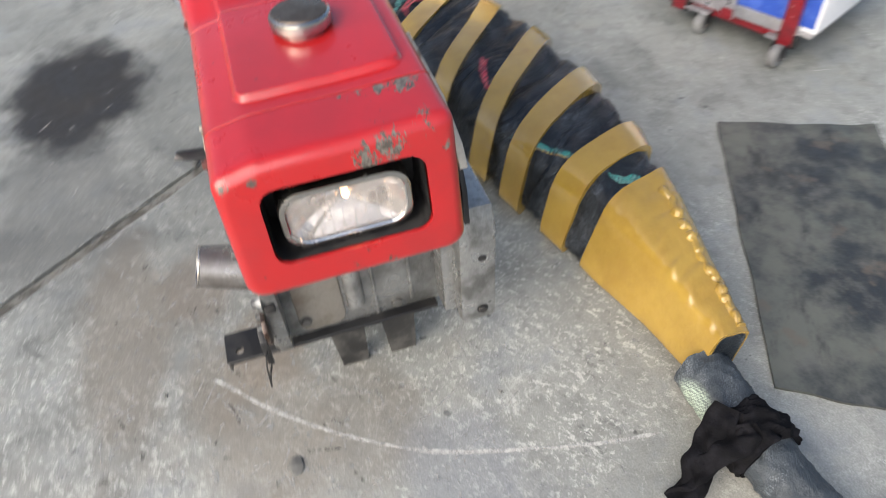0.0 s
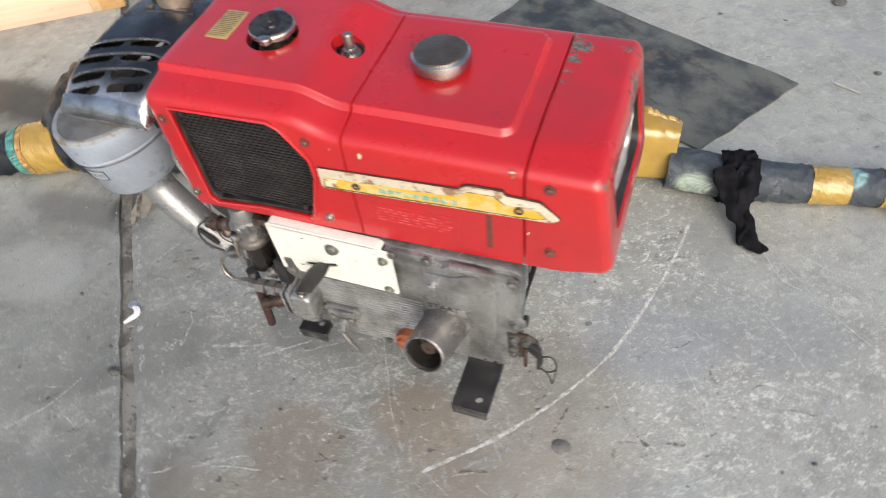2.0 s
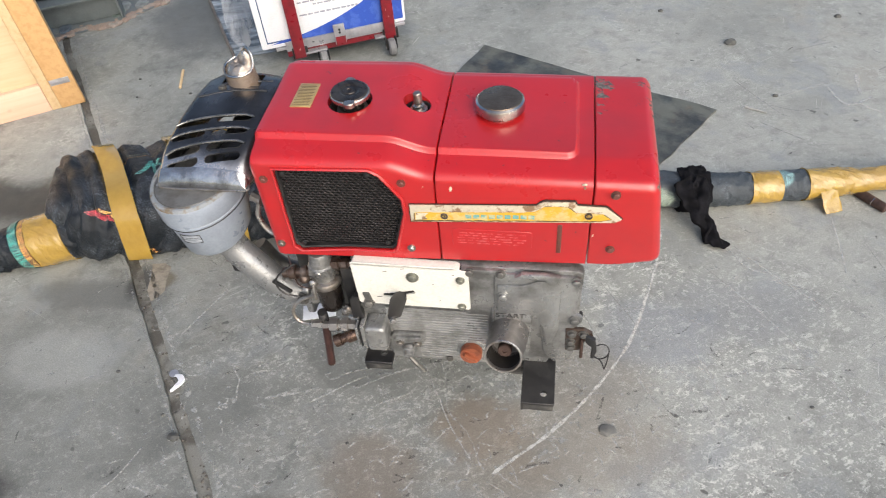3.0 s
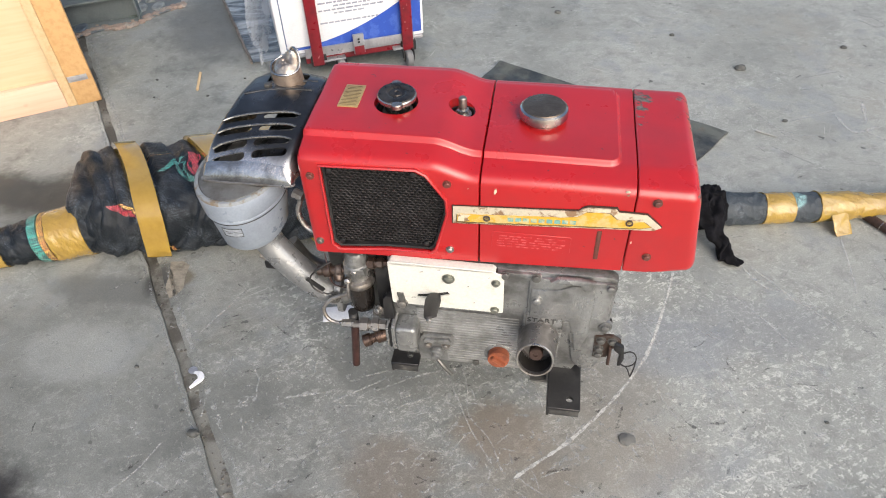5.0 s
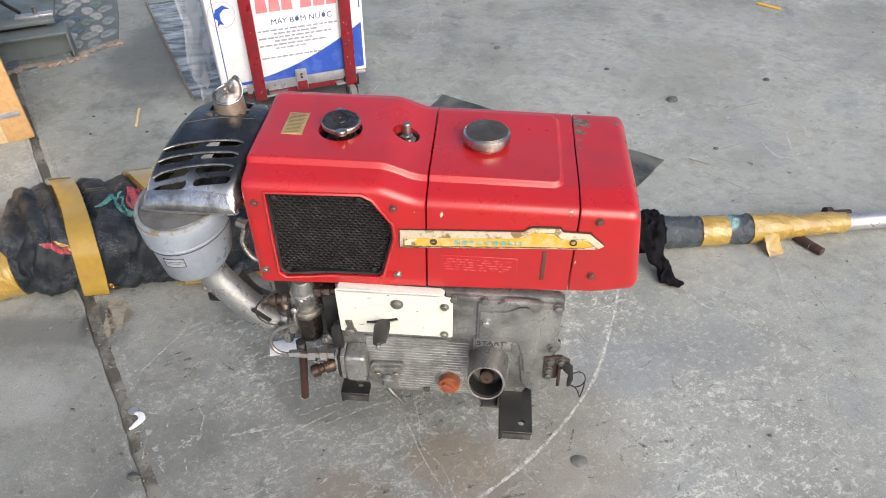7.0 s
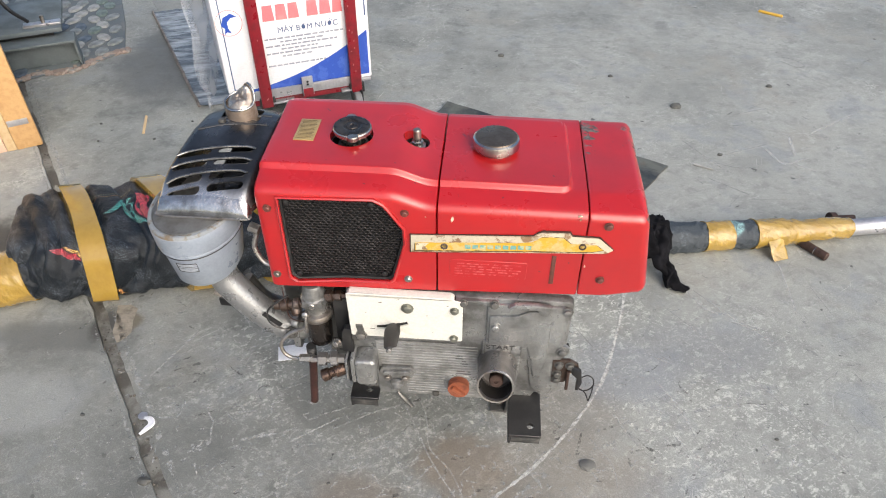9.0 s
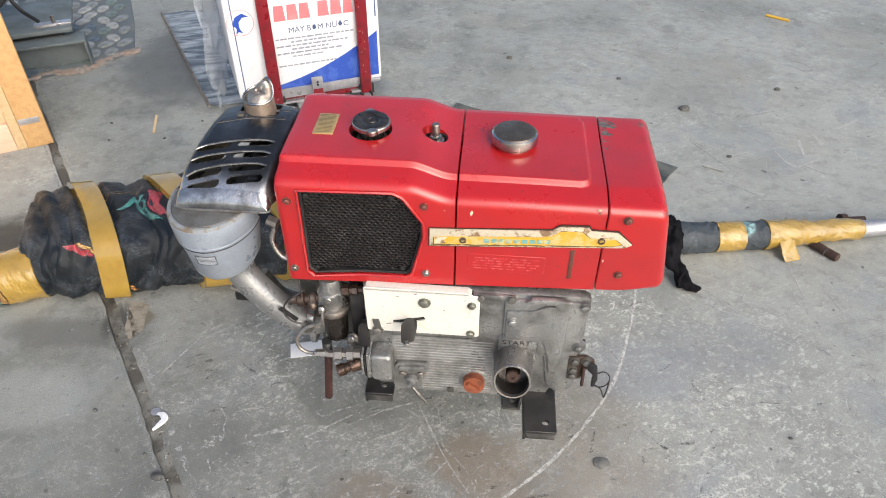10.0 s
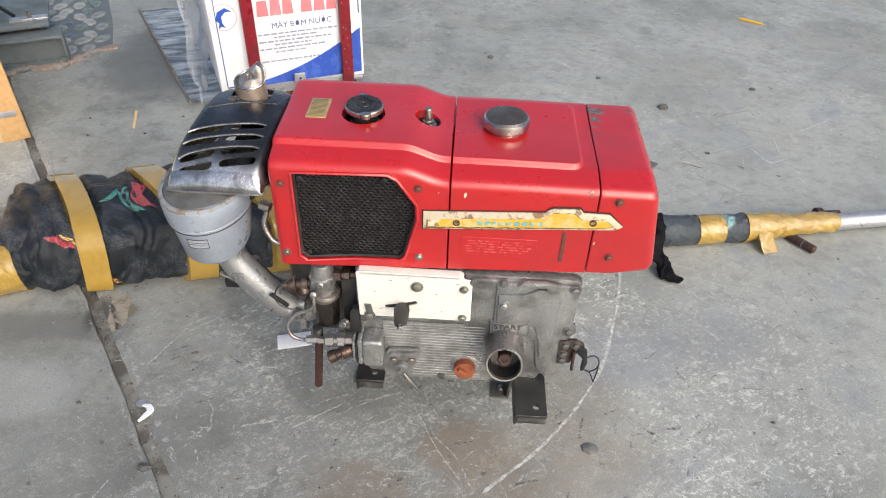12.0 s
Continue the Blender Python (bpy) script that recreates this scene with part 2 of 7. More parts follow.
def wood(name, base, dark, turn=0.0):
    m, n, l, b = material(name)
    grain = noise_node(n, l, 1.0, 6.0, 0.6, stretch=(4.0, 60.0, 60.0, turn))
    big = noise_node(n, l, 5.0, 3.0, 0.5)
    knot = noise_node(n, l, 13.0, 1.0, 0.3)
    col = mixc(n, l, ramp(n, l, grain, 0.4, 0.68, 0.0, 0.5), base, dark)
    col = mixc(n, l, ramp(n, l, big, 0.45, 0.7, 0.0, 0.3), col, dark)
    col = mixc(n, l, ramp(n, l, knot, 0.72, 0.76, 0.0, 0.75), col, tuple(c * 0.4 for c in dark))
    l.new(col, b.inputs["Base Color"])
    b.inputs["Roughness"].default_value = 0.62
    bump_node(n, l, b, grain, 0.2, 0.001)
    return m


def rubber_sheet():
    m, n, l, b = material("dusty_rubber")
    a = noise_node(n, l, 5.5, 8.0, 0.68)
    c = noise_node(n, l, 17.0, 7.0, 0.7)
    st = noise_node(n, l, 6.0, 7.0, 0.7, stretch=(0.7, 1.7, 1.0, 35))
    col = mixc(n, l, ramp(n, l, a, 0.4, 0.61), (0.026, 0.03, 0.032), (0.108, 0.113, 0.096))
    col = mixc(n, l, ramp(n, l, c, 0.48, 0.68, 0.0, 0.55), col, (0.12, 0.125, 0.118))
    col = mixc(n, l, ramp(n, l, st, 0.52, 0.68, 0.0, 0.8), col, (0.014, 0.016, 0.018))
    col = mixc(n, l, ramp(n, l, noise_node(n, l, 12.0, 4.0, 0.6), 0.6, 0.7, 0.0, 0.5), col, (0.12, 0.095, 0.07))
    l.new(col, b.inputs["Base Color"])
    l.new(ramp(n, l, c, 0.3, 0.7, 0.35, 0.75), b.inputs["Roughness"])
    bump_node(n, l, b, a, 0.4, 0.006)
    return m


def clear_plastic(name, tint, alpha):
    m, n, l, b = material(name)
    b.inputs["Base Color"].default_value = (*tint, 1)
    b.inputs["Roughness"].default_value = 0.12
    b.inputs["Alpha"].default_value = alpha
    bump_node(n, l, b, noise_node(n, l, 22.0, 5.0, 0.6), 0.6, 0.01)
    return m


def glow(name, colour, strength, rough=0.1):
    m, n, l, b = material(name)
    b.inputs["Base Color"].default_value = (*colour, 1)
    b.inputs["Roughness"].default_value = rough
    b.inputs["Emission Color"].default_value = (*colour, 1)
    b.inputs["Emission Strength"].default_value = strength
    return m


CONCRETE = concrete("concrete")
RED = red_paint("red_enamel")
RED_CHIPPED = red_paint("chipped_red_enamel", ((0.57, 0.178, 0.503, 0.036), (0.575, 0.155, 0.497, 0.03), (0.5, 0.19, 0.529, 0.028), (0.501, 0.218, 0.522, 0.032), (0.499, 0.15, 0.532, 0.022), (0.56, 0.222, 0.512, 0.026), (0.497, 0.165, 0.53, 0.02),
                        (0.498, 0.11, 0.527, 0.012), (0.577, 0.012, 0.5, 0.014), (0.575, 0.04, 0.499, 0.012), (0.585, 0.238, 0.49, 0.018), (0.592, 0.16, 0.366, 0.014), (0.59, 0.12, 0.37, 0.012)))
BLACK = surf("black_paint", (0.012, 0.012, 0.013), (0.03, 0.029, 0.028), 0.45, 0.0, 30.0)
SOOT = surf("sooty_steel", (0.06, 0.06, 0.061), (0.14, 0.14, 0.142), 0.27, 0.8, 9.0, 0.45, 0.72, 0.12, 0.1)
CHROME = surf("dull_chrome", (0.5, 0.48, 0.45), (0.3, 0.27, 0.24), 0.24, 1.0, 18.0, 0.45, 0.75, 0.1, 0.06)
CAP_TOP = surf("tarnished_metal", (0.2, 0.155, 0.115), (0.1, 0.075, 0.055), 0.34, 0.85, 20.0, bump=0.3)
ALU = surf("dirty_cast_aluminium", (0.37, 0.375, 0.37), (0.145, 0.145, 0.14), 0.36, 0.66, 17.0, 0.42, 0.66, 0.2, 0.5, 190.0)
ALU_DARK = surf("oily_cast_metal", (0.14, 0.138, 0.13), (0.065, 0.06, 0.055), 0.42, 0.5, 13.0)
STEEL = surf("bare_steel", (0.42, 0.4, 0.38), (0.2, 0.17, 0.14), 0.35, 0.9, 25.0)
PIPE_STEEL = surf("oiled_steel_tube", (0.27, 0.258, 0.25), (0.14, 0.125, 0.118), 0.34, 0.75, 18.0)
SILVER = surf("silver_paint", (0.287, 0.293, 0.299), (0.52, 0.53, 0.54), 0.36, 0.6, 38.0, 0.58, 0.66, bump=0.35)
GREY_PAINT = surf("grey_blue_paint", (0.262, 0.300, 0.354), (0.194, 0.220, 0.256), 0.38, 0.0, 11.0, 0.46, 0.74, coat=0.15)
PAINTED_BOLT = surf("overpainted_bolt", (0.15, 0.045, 0.035), (0.1, 0.06, 0.045), 0.5, 0.1, 60.0)
SEALANT = surf("old_sealant", (0.23, 0.25, 0.265), (0.17, 0.13, 0.085), 0.7, 0.0, 30.0, 0.5, 0.58, bump=0.6)
RUST = surf("rusty_steel", (0.06, 0.033, 0.025), (0.035, 0.022, 0.018), 0.7, 0.2, 40.0)
BROWN_ROD = surf("brown_hose", (0.045, 0.016, 0.013), (0.02, 0.011, 0.009), 0.5, 0.0, 40.0)
WHITE_PAINT = surf("cream_paint", (0.7, 0.69, 0.63), (0.58, 0.56, 0.49), 0.42, 0.0, 30.0, 0.55, 0.8)
ORANGE = surf("orange_plastic", (0.31, 0.088, 0.04), (0.17, 0.05, 0.026), 0.5, 0.0, 60.0, bump=0.4)
YELLOW_FOIL = surf("yellow_enamel", (0.64, 0.38, 0.04), (0.6, 0.46, 0.2), 0.4, 0.0, 40.0, 0.5, 0.6)
SCRAPED = surf("scraped_metal", (0.62, 0.56, 0.43), (0.26, 0.15, 0.08), 0.5, 0.2, 55.0, 0.5, 0.62)
ZINC = surf("dull_zinc", (0.33, 0.335, 0.29), (0.19, 0.19, 0.16), 0.4, 0.8, 40.0)
COPPERY = surf("browned_steel", (0.085, 0.055, 0.042), (0.17, 0.145, 0.13), 0.38, 0.7, 40.0)
FLAKED = surf("flaked_enamel", (0.64, 0.57, 0.42), (0.23, 0.14, 0.075), 0.5, 0.0, 75.0, 0.5, 0.56)
BRASS = surf("brass_plate", (0.46, 0.34, 0.15), (0.36, 0.26, 0.12), 0.45, 0.3, 40.0)
PRINT_GREEN = surf("faded_teal_print", (0.16, 0.36, 0.34), (0.5, 0.5, 0.3), 0.5, 0.0, 80.0, 0.45, 0.6)
PRINT_BROWN = surf("brown_print", (0.12, 0.08, 0.03), (0.2, 0.14, 0.05), 0.5)
PRINT_PINK = surf("worn_pink_print", (0.56, 0.1, 0.1), (0.42, 0.02, 0.025), 0.5, 0.0, 120.0, 0.4, 0.6)
TAPE = tape_material("packing_tape", 0.3, 16.0)
TAPE_CREASED = tape_material("creased_packing_tape", 0.45, 14.0)
TAPE_CRINKLED = tape_material("crinkled_packing_tape", 1.0, 48.0)
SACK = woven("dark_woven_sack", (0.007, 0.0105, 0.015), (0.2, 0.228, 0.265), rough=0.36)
SACK_GREY = woven("grey_woven_sack", (0.045, 0.055, 0.065), (0.2, 0.23, 0.26), ((0.689, 0.544, 0.045, 0.05, (0.45, 0.55, 0.45)), (0.972, 0.638, 0.075, 0.035, (0.3, 0.5, 0.5))))
CLOTH = surf("black_knit_cloth", (0.005, 0.005, 0.006), (0.014, 0.014, 0.017), 0.95, 0.0, 30.0, bump=0.5)
CLOTH.node_tree.nodes["Principled BSDF"].inputs["Specular IOR Level"].default_value = 0.1
RUBBER = rubber_sheet()
PINE = wood("pine_board", (0.58, 0.43, 0.25), (0.44, 0.28, 0.13), 90)
ORANGE_PINE = wood("orange_pine_post", (0.55, 0.34, 0.15), (0.4, 0.22, 0.085), 90)
PLYWOOD = wood("pale_plywood", (0.6, 0.48, 0.31), (0.5, 0.37, 0.21))
PINK_BOARD = wood("pinkish_board", (0.72, 0.47, 0.34), (0.6, 0.36, 0.25))
CARTON = surf("white_carton", (0.78, 0.79, 0.82), (0.66, 0.67, 0.7), 0.5, 0.0, 12.0, 0.5, 0.8, bump=0.05)
BLUE_PRINT = surf("blue_print", (0.03, 0.085, 0.42), (0.06, 0.13, 0.5), 0.45, 0.0, 25.0, 0.5, 0.6)
NAVY_PRINT = surf("navy_print", (0.05, 0.09, 0.2), (0.1, 0.14, 0.26), 0.5)
RED_PRINT = surf("red_print", (0.75, 0.2, 0.22), (0.8, 0.3, 0.3), 0.5)
GREY_PRINT = surf("grey_print", (0.26, 0.28, 0.34), (0.4, 0.42, 0.46), 0.5)
RED_STEEL = surf("worn_red_paint", (0.22, 0.012, 0.02), (0.15, 0.014, 0.02), 0.4, 0.0, 40.0)
GALV = surf("galvanised_sheet", (0.5, 0.5, 0.52), (0.36, 0.36, 0.38), 0.4, 0.7, 20.0)
WHEEL_GREY = surf("grey_caster_rubber", (0.17, 0.17, 0.17), (0.26, 0.26, 0.25), 0.7)
MACHINE = surf("grey_green_machine_paint", (0.13, 0.155, 0.165), (0.09, 0.108, 0.112), 0.62, 0.0, 9.0)
PLASTIC = clear_plastic("crumpled_clear_film", (0.75, 0.78, 0.82), 0.36)
FILM, fn, fl, fb = material("dark_film_sheen_streaks")
# grey-white sheen on the film's creases painted as pale streaks in its colour
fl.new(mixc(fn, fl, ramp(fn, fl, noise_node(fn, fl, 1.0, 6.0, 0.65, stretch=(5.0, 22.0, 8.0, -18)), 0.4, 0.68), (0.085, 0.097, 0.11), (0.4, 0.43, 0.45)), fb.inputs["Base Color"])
fb.inputs["Roughness"].default_value = 0.22
bump_node(fn, fl, fb, noise_node(fn, fl, 1.0, 5.0, 0.6, stretch=(5.0, 24.0, 8.0, -18)), 0.8, 0.014)
PAPER = surf("white_paper", (0.8, 0.81, 0.84), (0.72, 0.73, 0.75), 0.6, bump=0.02)
DIRT = surf("packed_dirt", (0.085, 0.08, 0.068), (0.21, 0.21, 0.19), 0.9, 0.0, 13.0, 0.42, 0.6, bump=0.9, fine=420.0)
PEBBLE = surf("dark_stone", (0.07, 0.072, 0.068), (0.13, 0.13, 0.12), 0.8, 0.0, 40.0, bump=0.6)
GLASS_M, gn, gl, gb = material("lamp_glass")
gb.inputs["Base Color"].default_value = (0.62, 0.585, 0.56, 1)
gb.inputs["Roughness"].default_value = 0.14
gb.inputs["Alpha"].default_value = 0.25
BRIGHT_RIM = surf("bright_chrome", (0.72, 0.72, 0.72), (0.5, 0.49, 0.48), 0.16, 1.0, 30.0, 0.5, 0.8, 0.08, 0.03)
REFLECTOR = surf("silvered_reflector", (0.62, 0.58, 0.54), (0.46, 0.39, 0.34), 0.2, 0.9, 18.0, bump=0.0)
FILAMENT = glow("lit_bulb", (1.0, 0.58, 0.28), 7.0)


# ---- mesh helpers ----
def part(name, bm, mat, parent, label="", angle=35, kind=""):
    me = bpy.data.meshes.new(name)
    bm.normal_update()
    bm.to_mesh(me)
    bm.free()
    return part_mesh(name, me, mat, parent, label, angle, kind)


def part_mesh(name, me, mat, parent, label="", angle=35, kind=""):
    if not me.materials:
        me.materials.append(mat)
    me.polygons.foreach_set("use_smooth", [True] * len(me.polygons))
    me.set_sharp_from_angle(angle=radians(angle))
    ob = new(name, me)
    if parent is not None:
        ob.parent = parent
        if parent.type == 'EMPTY':
            ob.location = -Vector(parent["base"])
    if label or kind:
        tagged(ob, label, kind=kind)
    return ob


def thing(name, base, label, category, group="", m=None):
    """An Empty at the thing's base; its parts are given in the plan's own metres."""
    ob = new(name)
    ob["base"] = tuple(base)
    ob.matrix_basis = (m or Matrix()) @ Matrix.Translation(base)
    return tagged(ob, label, category, group)


def box(x0, y0, z0, x1, y1, z1, bevel=0.002, seg=2, bm=None):
    bm = bm or bmesh.new()
    r = bmesh.ops.create_cube(bm, size=1.0)
    for v in r["verts"]:
        v.co = Vector(((x0 + x1) / 2 + v.co.x * (x1 - x0), (y0 + y1) / 2 + v.co.y * (y1 - y0), (z0 + z1) / 2 + v.co.z * (z1 - z0)))
    if bevel:
        edges = list({e for v in r["verts"] for e in v.link_edges})
        bmesh.ops.bevel(bm, geom=edges, offset=bevel, segments=seg, profile=0.5, affect='EDGES')
    return bm


def frame_of(axis):
    a = Vector(axis).normalized()
    u = a.cross(Vector((0, 0, 1)) if abs(a.z) < 0.9 else Vector((1, 0, 0))).normalized()
    return a, u, a.cross(u)


def lathe(profile, origin, axis=(0, 0, 1), seg=28, bm=None, squash=1.0, caps=True):
    """Turned shape: profile of (radius, distance along the axis)."""
    bm = bm or bmesh.new()
    a, u, w = frame_of(axis)
    o = Vector(origin)
    rings = []
    for r, h in profile:
        rings.append([bm.verts.new(o + a * h + (u * math.cos(k * math.tau / seg) + w * squash * math.sin(k * math.tau / seg)) * max(r, 1e-5)) for k in range(seg)])
    for p, q in zip(rings, rings[1:]):
        for k in range(seg):
            bm.faces.new((p[k], p[(k + 1) % seg], q[(k + 1) % seg], q[k]))
    if caps:
        bm.faces.new(rings[0][::-1])
        bm.faces.new(rings[-1])
    bmesh.ops.recalc_face_normals(bm, faces=bm.faces)
    return bm


def rod(a, b, r, seg=16, bevel=0.0, bm=None):
    a, b = Vector(a), Vector(b)
    d = (b - a).length
    e = min(bevel, r * 0.5)
    prof = [(r - e, 0), (r, e), (r, d - e), (r - e, d)] if e else [(r, 0), (r, d)]
    return lathe(prof, a, b - a, seg, bm)


def smooth_path(points, steps=6):
    pts = [Vector(p) for p in points]
    pts = [2 * pts[0] - pts[1], *pts, 2 * pts[-1] - pts[-2]]
    out = []
    for k in range(1, len(pts) - 2):
        p0, p1, p2, p3 = pts[k - 1:k + 3]
        for s in range(steps):
            t = s / steps
            out.append(0.5 * ((2 * p1) + (p2 - p0) * t + (2 * p0 - 5 * p1 + 4 * p2 - p3) * t * t + (3 * p1 - p0 - 3 * p2 + p3) * t ** 3))
    out.append(pts[-2])
    return out


def tube(points, r, seg=10, steps=6, bm=None, radii=None):
    bm = bm or bmesh.new()
    path = smooth_path(points, steps)
    u = None
    rings = []
    for k, p in enumerate(path):
        d = (path[min(k + 1, len(path) - 1)] - path[max(k - 1, 0)]).normalized()
        if u is None:
            u = frame_of(d)[1]
        u = (u - d * u.dot(d)).normalized()
        w = d.cross(u)
        rad = r if radii is None else float(np.interp(k / (len(path) - 1), np.linspace(0, 1, len(radii)), radii))
        rings.append([bm.verts.new(p + (u * math.cos(j * math.tau / seg) + w * math.sin(j * math.tau / seg)) * rad) for j in range(seg)])
    for p, q in zip(rings, rings[1:]):
        for j in range(seg):
            bm.faces.new((p[j], p[(j + 1) % seg], q[(j + 1) % seg], q[j]))
    bm.faces.new(rings[0][::-1])
    bm.faces.new(rings[-1])
    bmesh.ops.recalc_face_normals(bm, faces=bm.faces)
    return bm


def loft(rings, bm=None, caps=True):
    bm = bm or bmesh.new()
    rows = [[bm.verts.new(p) for p in ring] for ring in rings]
    n = len(rows[0])
    for p, q in zip(rows, rows[1:]):
        for k in range(n):
            bm.faces.new((p[k], p[(k + 1) % n], q[(k + 1) % n], q[k]))
    if caps:
        bm.faces.new(rows[0][::-1])
        bm.faces.new(rows[-1])
    bmesh.ops.recalc_face_normals(bm, faces=bm.faces)
    return bm


def prism(outline, axis, d0, d1, bevel=0.0, seg=2, bm=None):
    """Plate with a flat outline: axis 'x', 'y' or 'z' is its thickness, outline in the other two."""
    bm = bm or bmesh.new()
    put = {'x': lambda p, d: (d, p[0], p[1]), 'y': lambda p, d: (p[0], d, p[1]), 'z': lambda p, d: (p[0], p[1], d)}[axis]
    a = [bm.verts.new(put(p, d0)) for p in outline]
    b = [bm.verts.new(put(p, d1)) for p in outline]
    n = len(a)
    fs = [bm.faces.new(a[::-1]), bm.faces.new(b)]
    fs += [bm.faces.new((a[k], a[(k + 1) % n], b[(k + 1) % n], b[k])) for k in range(n)]
    bmesh.ops.recalc_face_normals(bm, faces=fs)
    if bevel:
        bmesh.ops.bevel(bm, geom=list({e for f in fs[:2] for e in f.edges}), offset=bevel, segments=seg, profile=0.5, affect='EDGES')
    return bm


def rounded(x0, z0, x1, z1, r, n=5):
    out = []
    for cx, cz, a0 in ((x1 - r, z1 - r, 0), (x0 + r, z1 - r, 90), (x0 + r, z0 + r, 180), (x1 - r, z0 + r, 270)):
        out += [(cx + r * math.cos(radians(a0 + 90 * k / n)), cz + r * math.sin(radians(a0 + 90 * k / n))) for k in range(n + 1)]
    return out


def cut(bm, *cutters):
    """The solid bm with the cutter solids taken out, as a mesh."""
    me = bpy.data.meshes.new("solid")
    bm.to_mesh(me)
    bm.free()
    base = new("solid", me)
    tools = []
    for c in cutters:
        cm = bpy.data.meshes.new("cutter")
        c.to_mesh(cm)
        c.free()
        co = new("cutter", cm)
        mod = base.modifiers.new("cut", 'BOOLEAN')
        mod.operation, mod.solver, mod.object = 'DIFFERENCE', 'EXACT', co
        tools.append(co)
    bpy.context.view_layer.update()
    out = bpy.data.meshes.new_from_object(base.evaluated_get(bpy.context.evaluated_depsgraph_get()))
    for o in (base, *tools):
        bpy.data.objects.remove(o)
    return out


def bolt(at, axis, r=0.007, h=0.005, bm=None, washer=True):
    """Hexagon bolt head with its washer."""
    prof = ([(r * 1.45, -0.001), (r * 1.45, 0.0012)] if washer else []) + [(r, 0.0012), (r, h), (r * 0.75, h + 0.001)]
    return lathe(prof, at, axis, 6 if not washer else 12, bm)


def writing(text, size, m, extrude, mat, parent, name="lettering", align='LEFT'):
    cu = bpy.data.curves.new("letters", 'FONT')
    cu.body, cu.size, cu.extrude, cu.align_x = text, size, extrude, align
    tmp = new("letters", cu)
    bpy.context.view_layer.update()
    me = bpy.data.meshes.new_from_object(tmp.evaluated_get(bpy.context.evaluated_depsgraph_get()))
    bpy.data.objects.remove(tmp)
    me.transform(m)
    return part_mesh(name, me, mat, parent)


# ---- ground ----
def plan(u, v, z=0.0):
    return Vector((0.8 * u + 0.6 * v, 0.6 * u - 0.8 * v, z))


def build_ground():
    rng = random.Random(4)
    bm = bmesh.new()
    stations = [-40, -12, -5] + [-4.2 + 0.02 * k for k in range(280)] + [3, 12, 40]
    rows = []
    for v in stations:
        g1 = -0.2827 - 0.0082 * max(-4.5, min(3, v)) + 0.003 * noise.noise((v * 6, 0, 0))
        g2 = 0.1638 - 0.0741 * max(-4.5, min(0.5, v))
        deep = 0.004 * max(0.0, min(1.0, (-1.2 - v) / 0.2)) if v > -4.5 else 0.004
        j = [0.006 * noise.noise((v * 7, k * 7.0, 1.0)) + 0.0045 * noise.noise((v * 30, k * 5.0, 2.0)) for k in range(4)]
        us = [(-40, 0), (-1.6, 0), (g1 - 0.017 + j[0], 0), (g1 - 0.0155 + j[0], -0.009), (g1 + 0.008 + j[2] * 0.5, -0.006), (g1 + 0.019 + j[3], 0), (-0.06, 0),
              (g2 - 0.006 + j[0] * 0.4, 0), (g2, -deep), (g2 + 0.006 + j[1] * 0.4, 0), (1.6, 0), (40, 0)]
        rows.append([bm.verts.new(plan(u, v, z)) for u, z in us])
    for p, q in zip(rows, rows[1:]):
        for k in range(len(p) - 1):
            bm.faces.new((p[k], p[k + 1], q[k + 1], q[k]))
    bmesh.ops.recalc_face_normals(bm, faces=bm.faces)
    if sum(f.normal.z for f in bm.faces) < 0:
        bmesh.ops.reverse_faces(bm, faces=bm.faces)
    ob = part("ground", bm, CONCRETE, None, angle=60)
    return tagged(ob, "worn grey concrete floor with stains and scratches", "floor", kind="structure")


ground = build_ground()

# dirt packed into the open joint
bm = bmesh.new()
rows = []
for k in range(280):
    v = -4.2 + 0.02 * k
    g1 = -0.2827 - 0.0082 * v + 0.003 * noise.noise((v * 6, 0, 0))
    z = -0.0052 + 0.0018 * noise.noise((v * 17, 3, 0))
    rows.append([bm.verts.new(plan(g1 + a, v, z - b + 0.001 * noise.noise((v * 50, a * 400, 0)))) for a, b in ((-0.018, 0.004), (-0.012, 0.001), (-0.004, 0.0), (0.004, 0.0), (0.02, 0.0006))])
for p, q in zip(rows, rows[1:]):
    for k in range(4):
        bm.faces.new((p[k], p[k + 1], q[k + 1], q[k]))
bmesh.ops.recalc_face_normals(bm, faces=bm.faces)
part("joint_dirt", bm, DIRT, ground, "dark dirt packed in the floor joint")

SCRATCH, sn, sl, sb = material("chalky_scratch")
sb.inputs["Base Color"].default_value = (0.55, 0.55, 0.53, 1)
sb.inputs["Roughness"].default_value = 0.8
sl.new(ramp(sn, sl, noise_node(sn, sl, 110.0, 5.0, 0.7), 0.3, 0.68, 0.1, 0.62), sb.inputs["Alpha"])


CHIPPED, sn, sl, sb = material("chipped_concrete")
sb.inputs["Base Color"].default_value = (0.4, 0.41, 0.4, 1)
sb.inputs["Roughness"].default_value = 0.85
sl.new(ramp(sn, sl, noise_node(sn, sl, 60.0, 8.0, 0.75), 0.48, 0.56, 0.0, 0.6), sb.inputs["Alpha"])


SCRAPE_ARC, sn, sl, sb = material("chalky_scrape")
sb.inputs["Base Color"].default_value = (0.6, 0.6, 0.57, 1)
sb.inputs["Roughness"].default_value = 0.85
sl.new(ramp(sn, sl, noise_node(sn, sl, 60.0, 8.0, 0.8), 0.34, 0.62, 0.15, 0.82), sb.inputs["Alpha"])


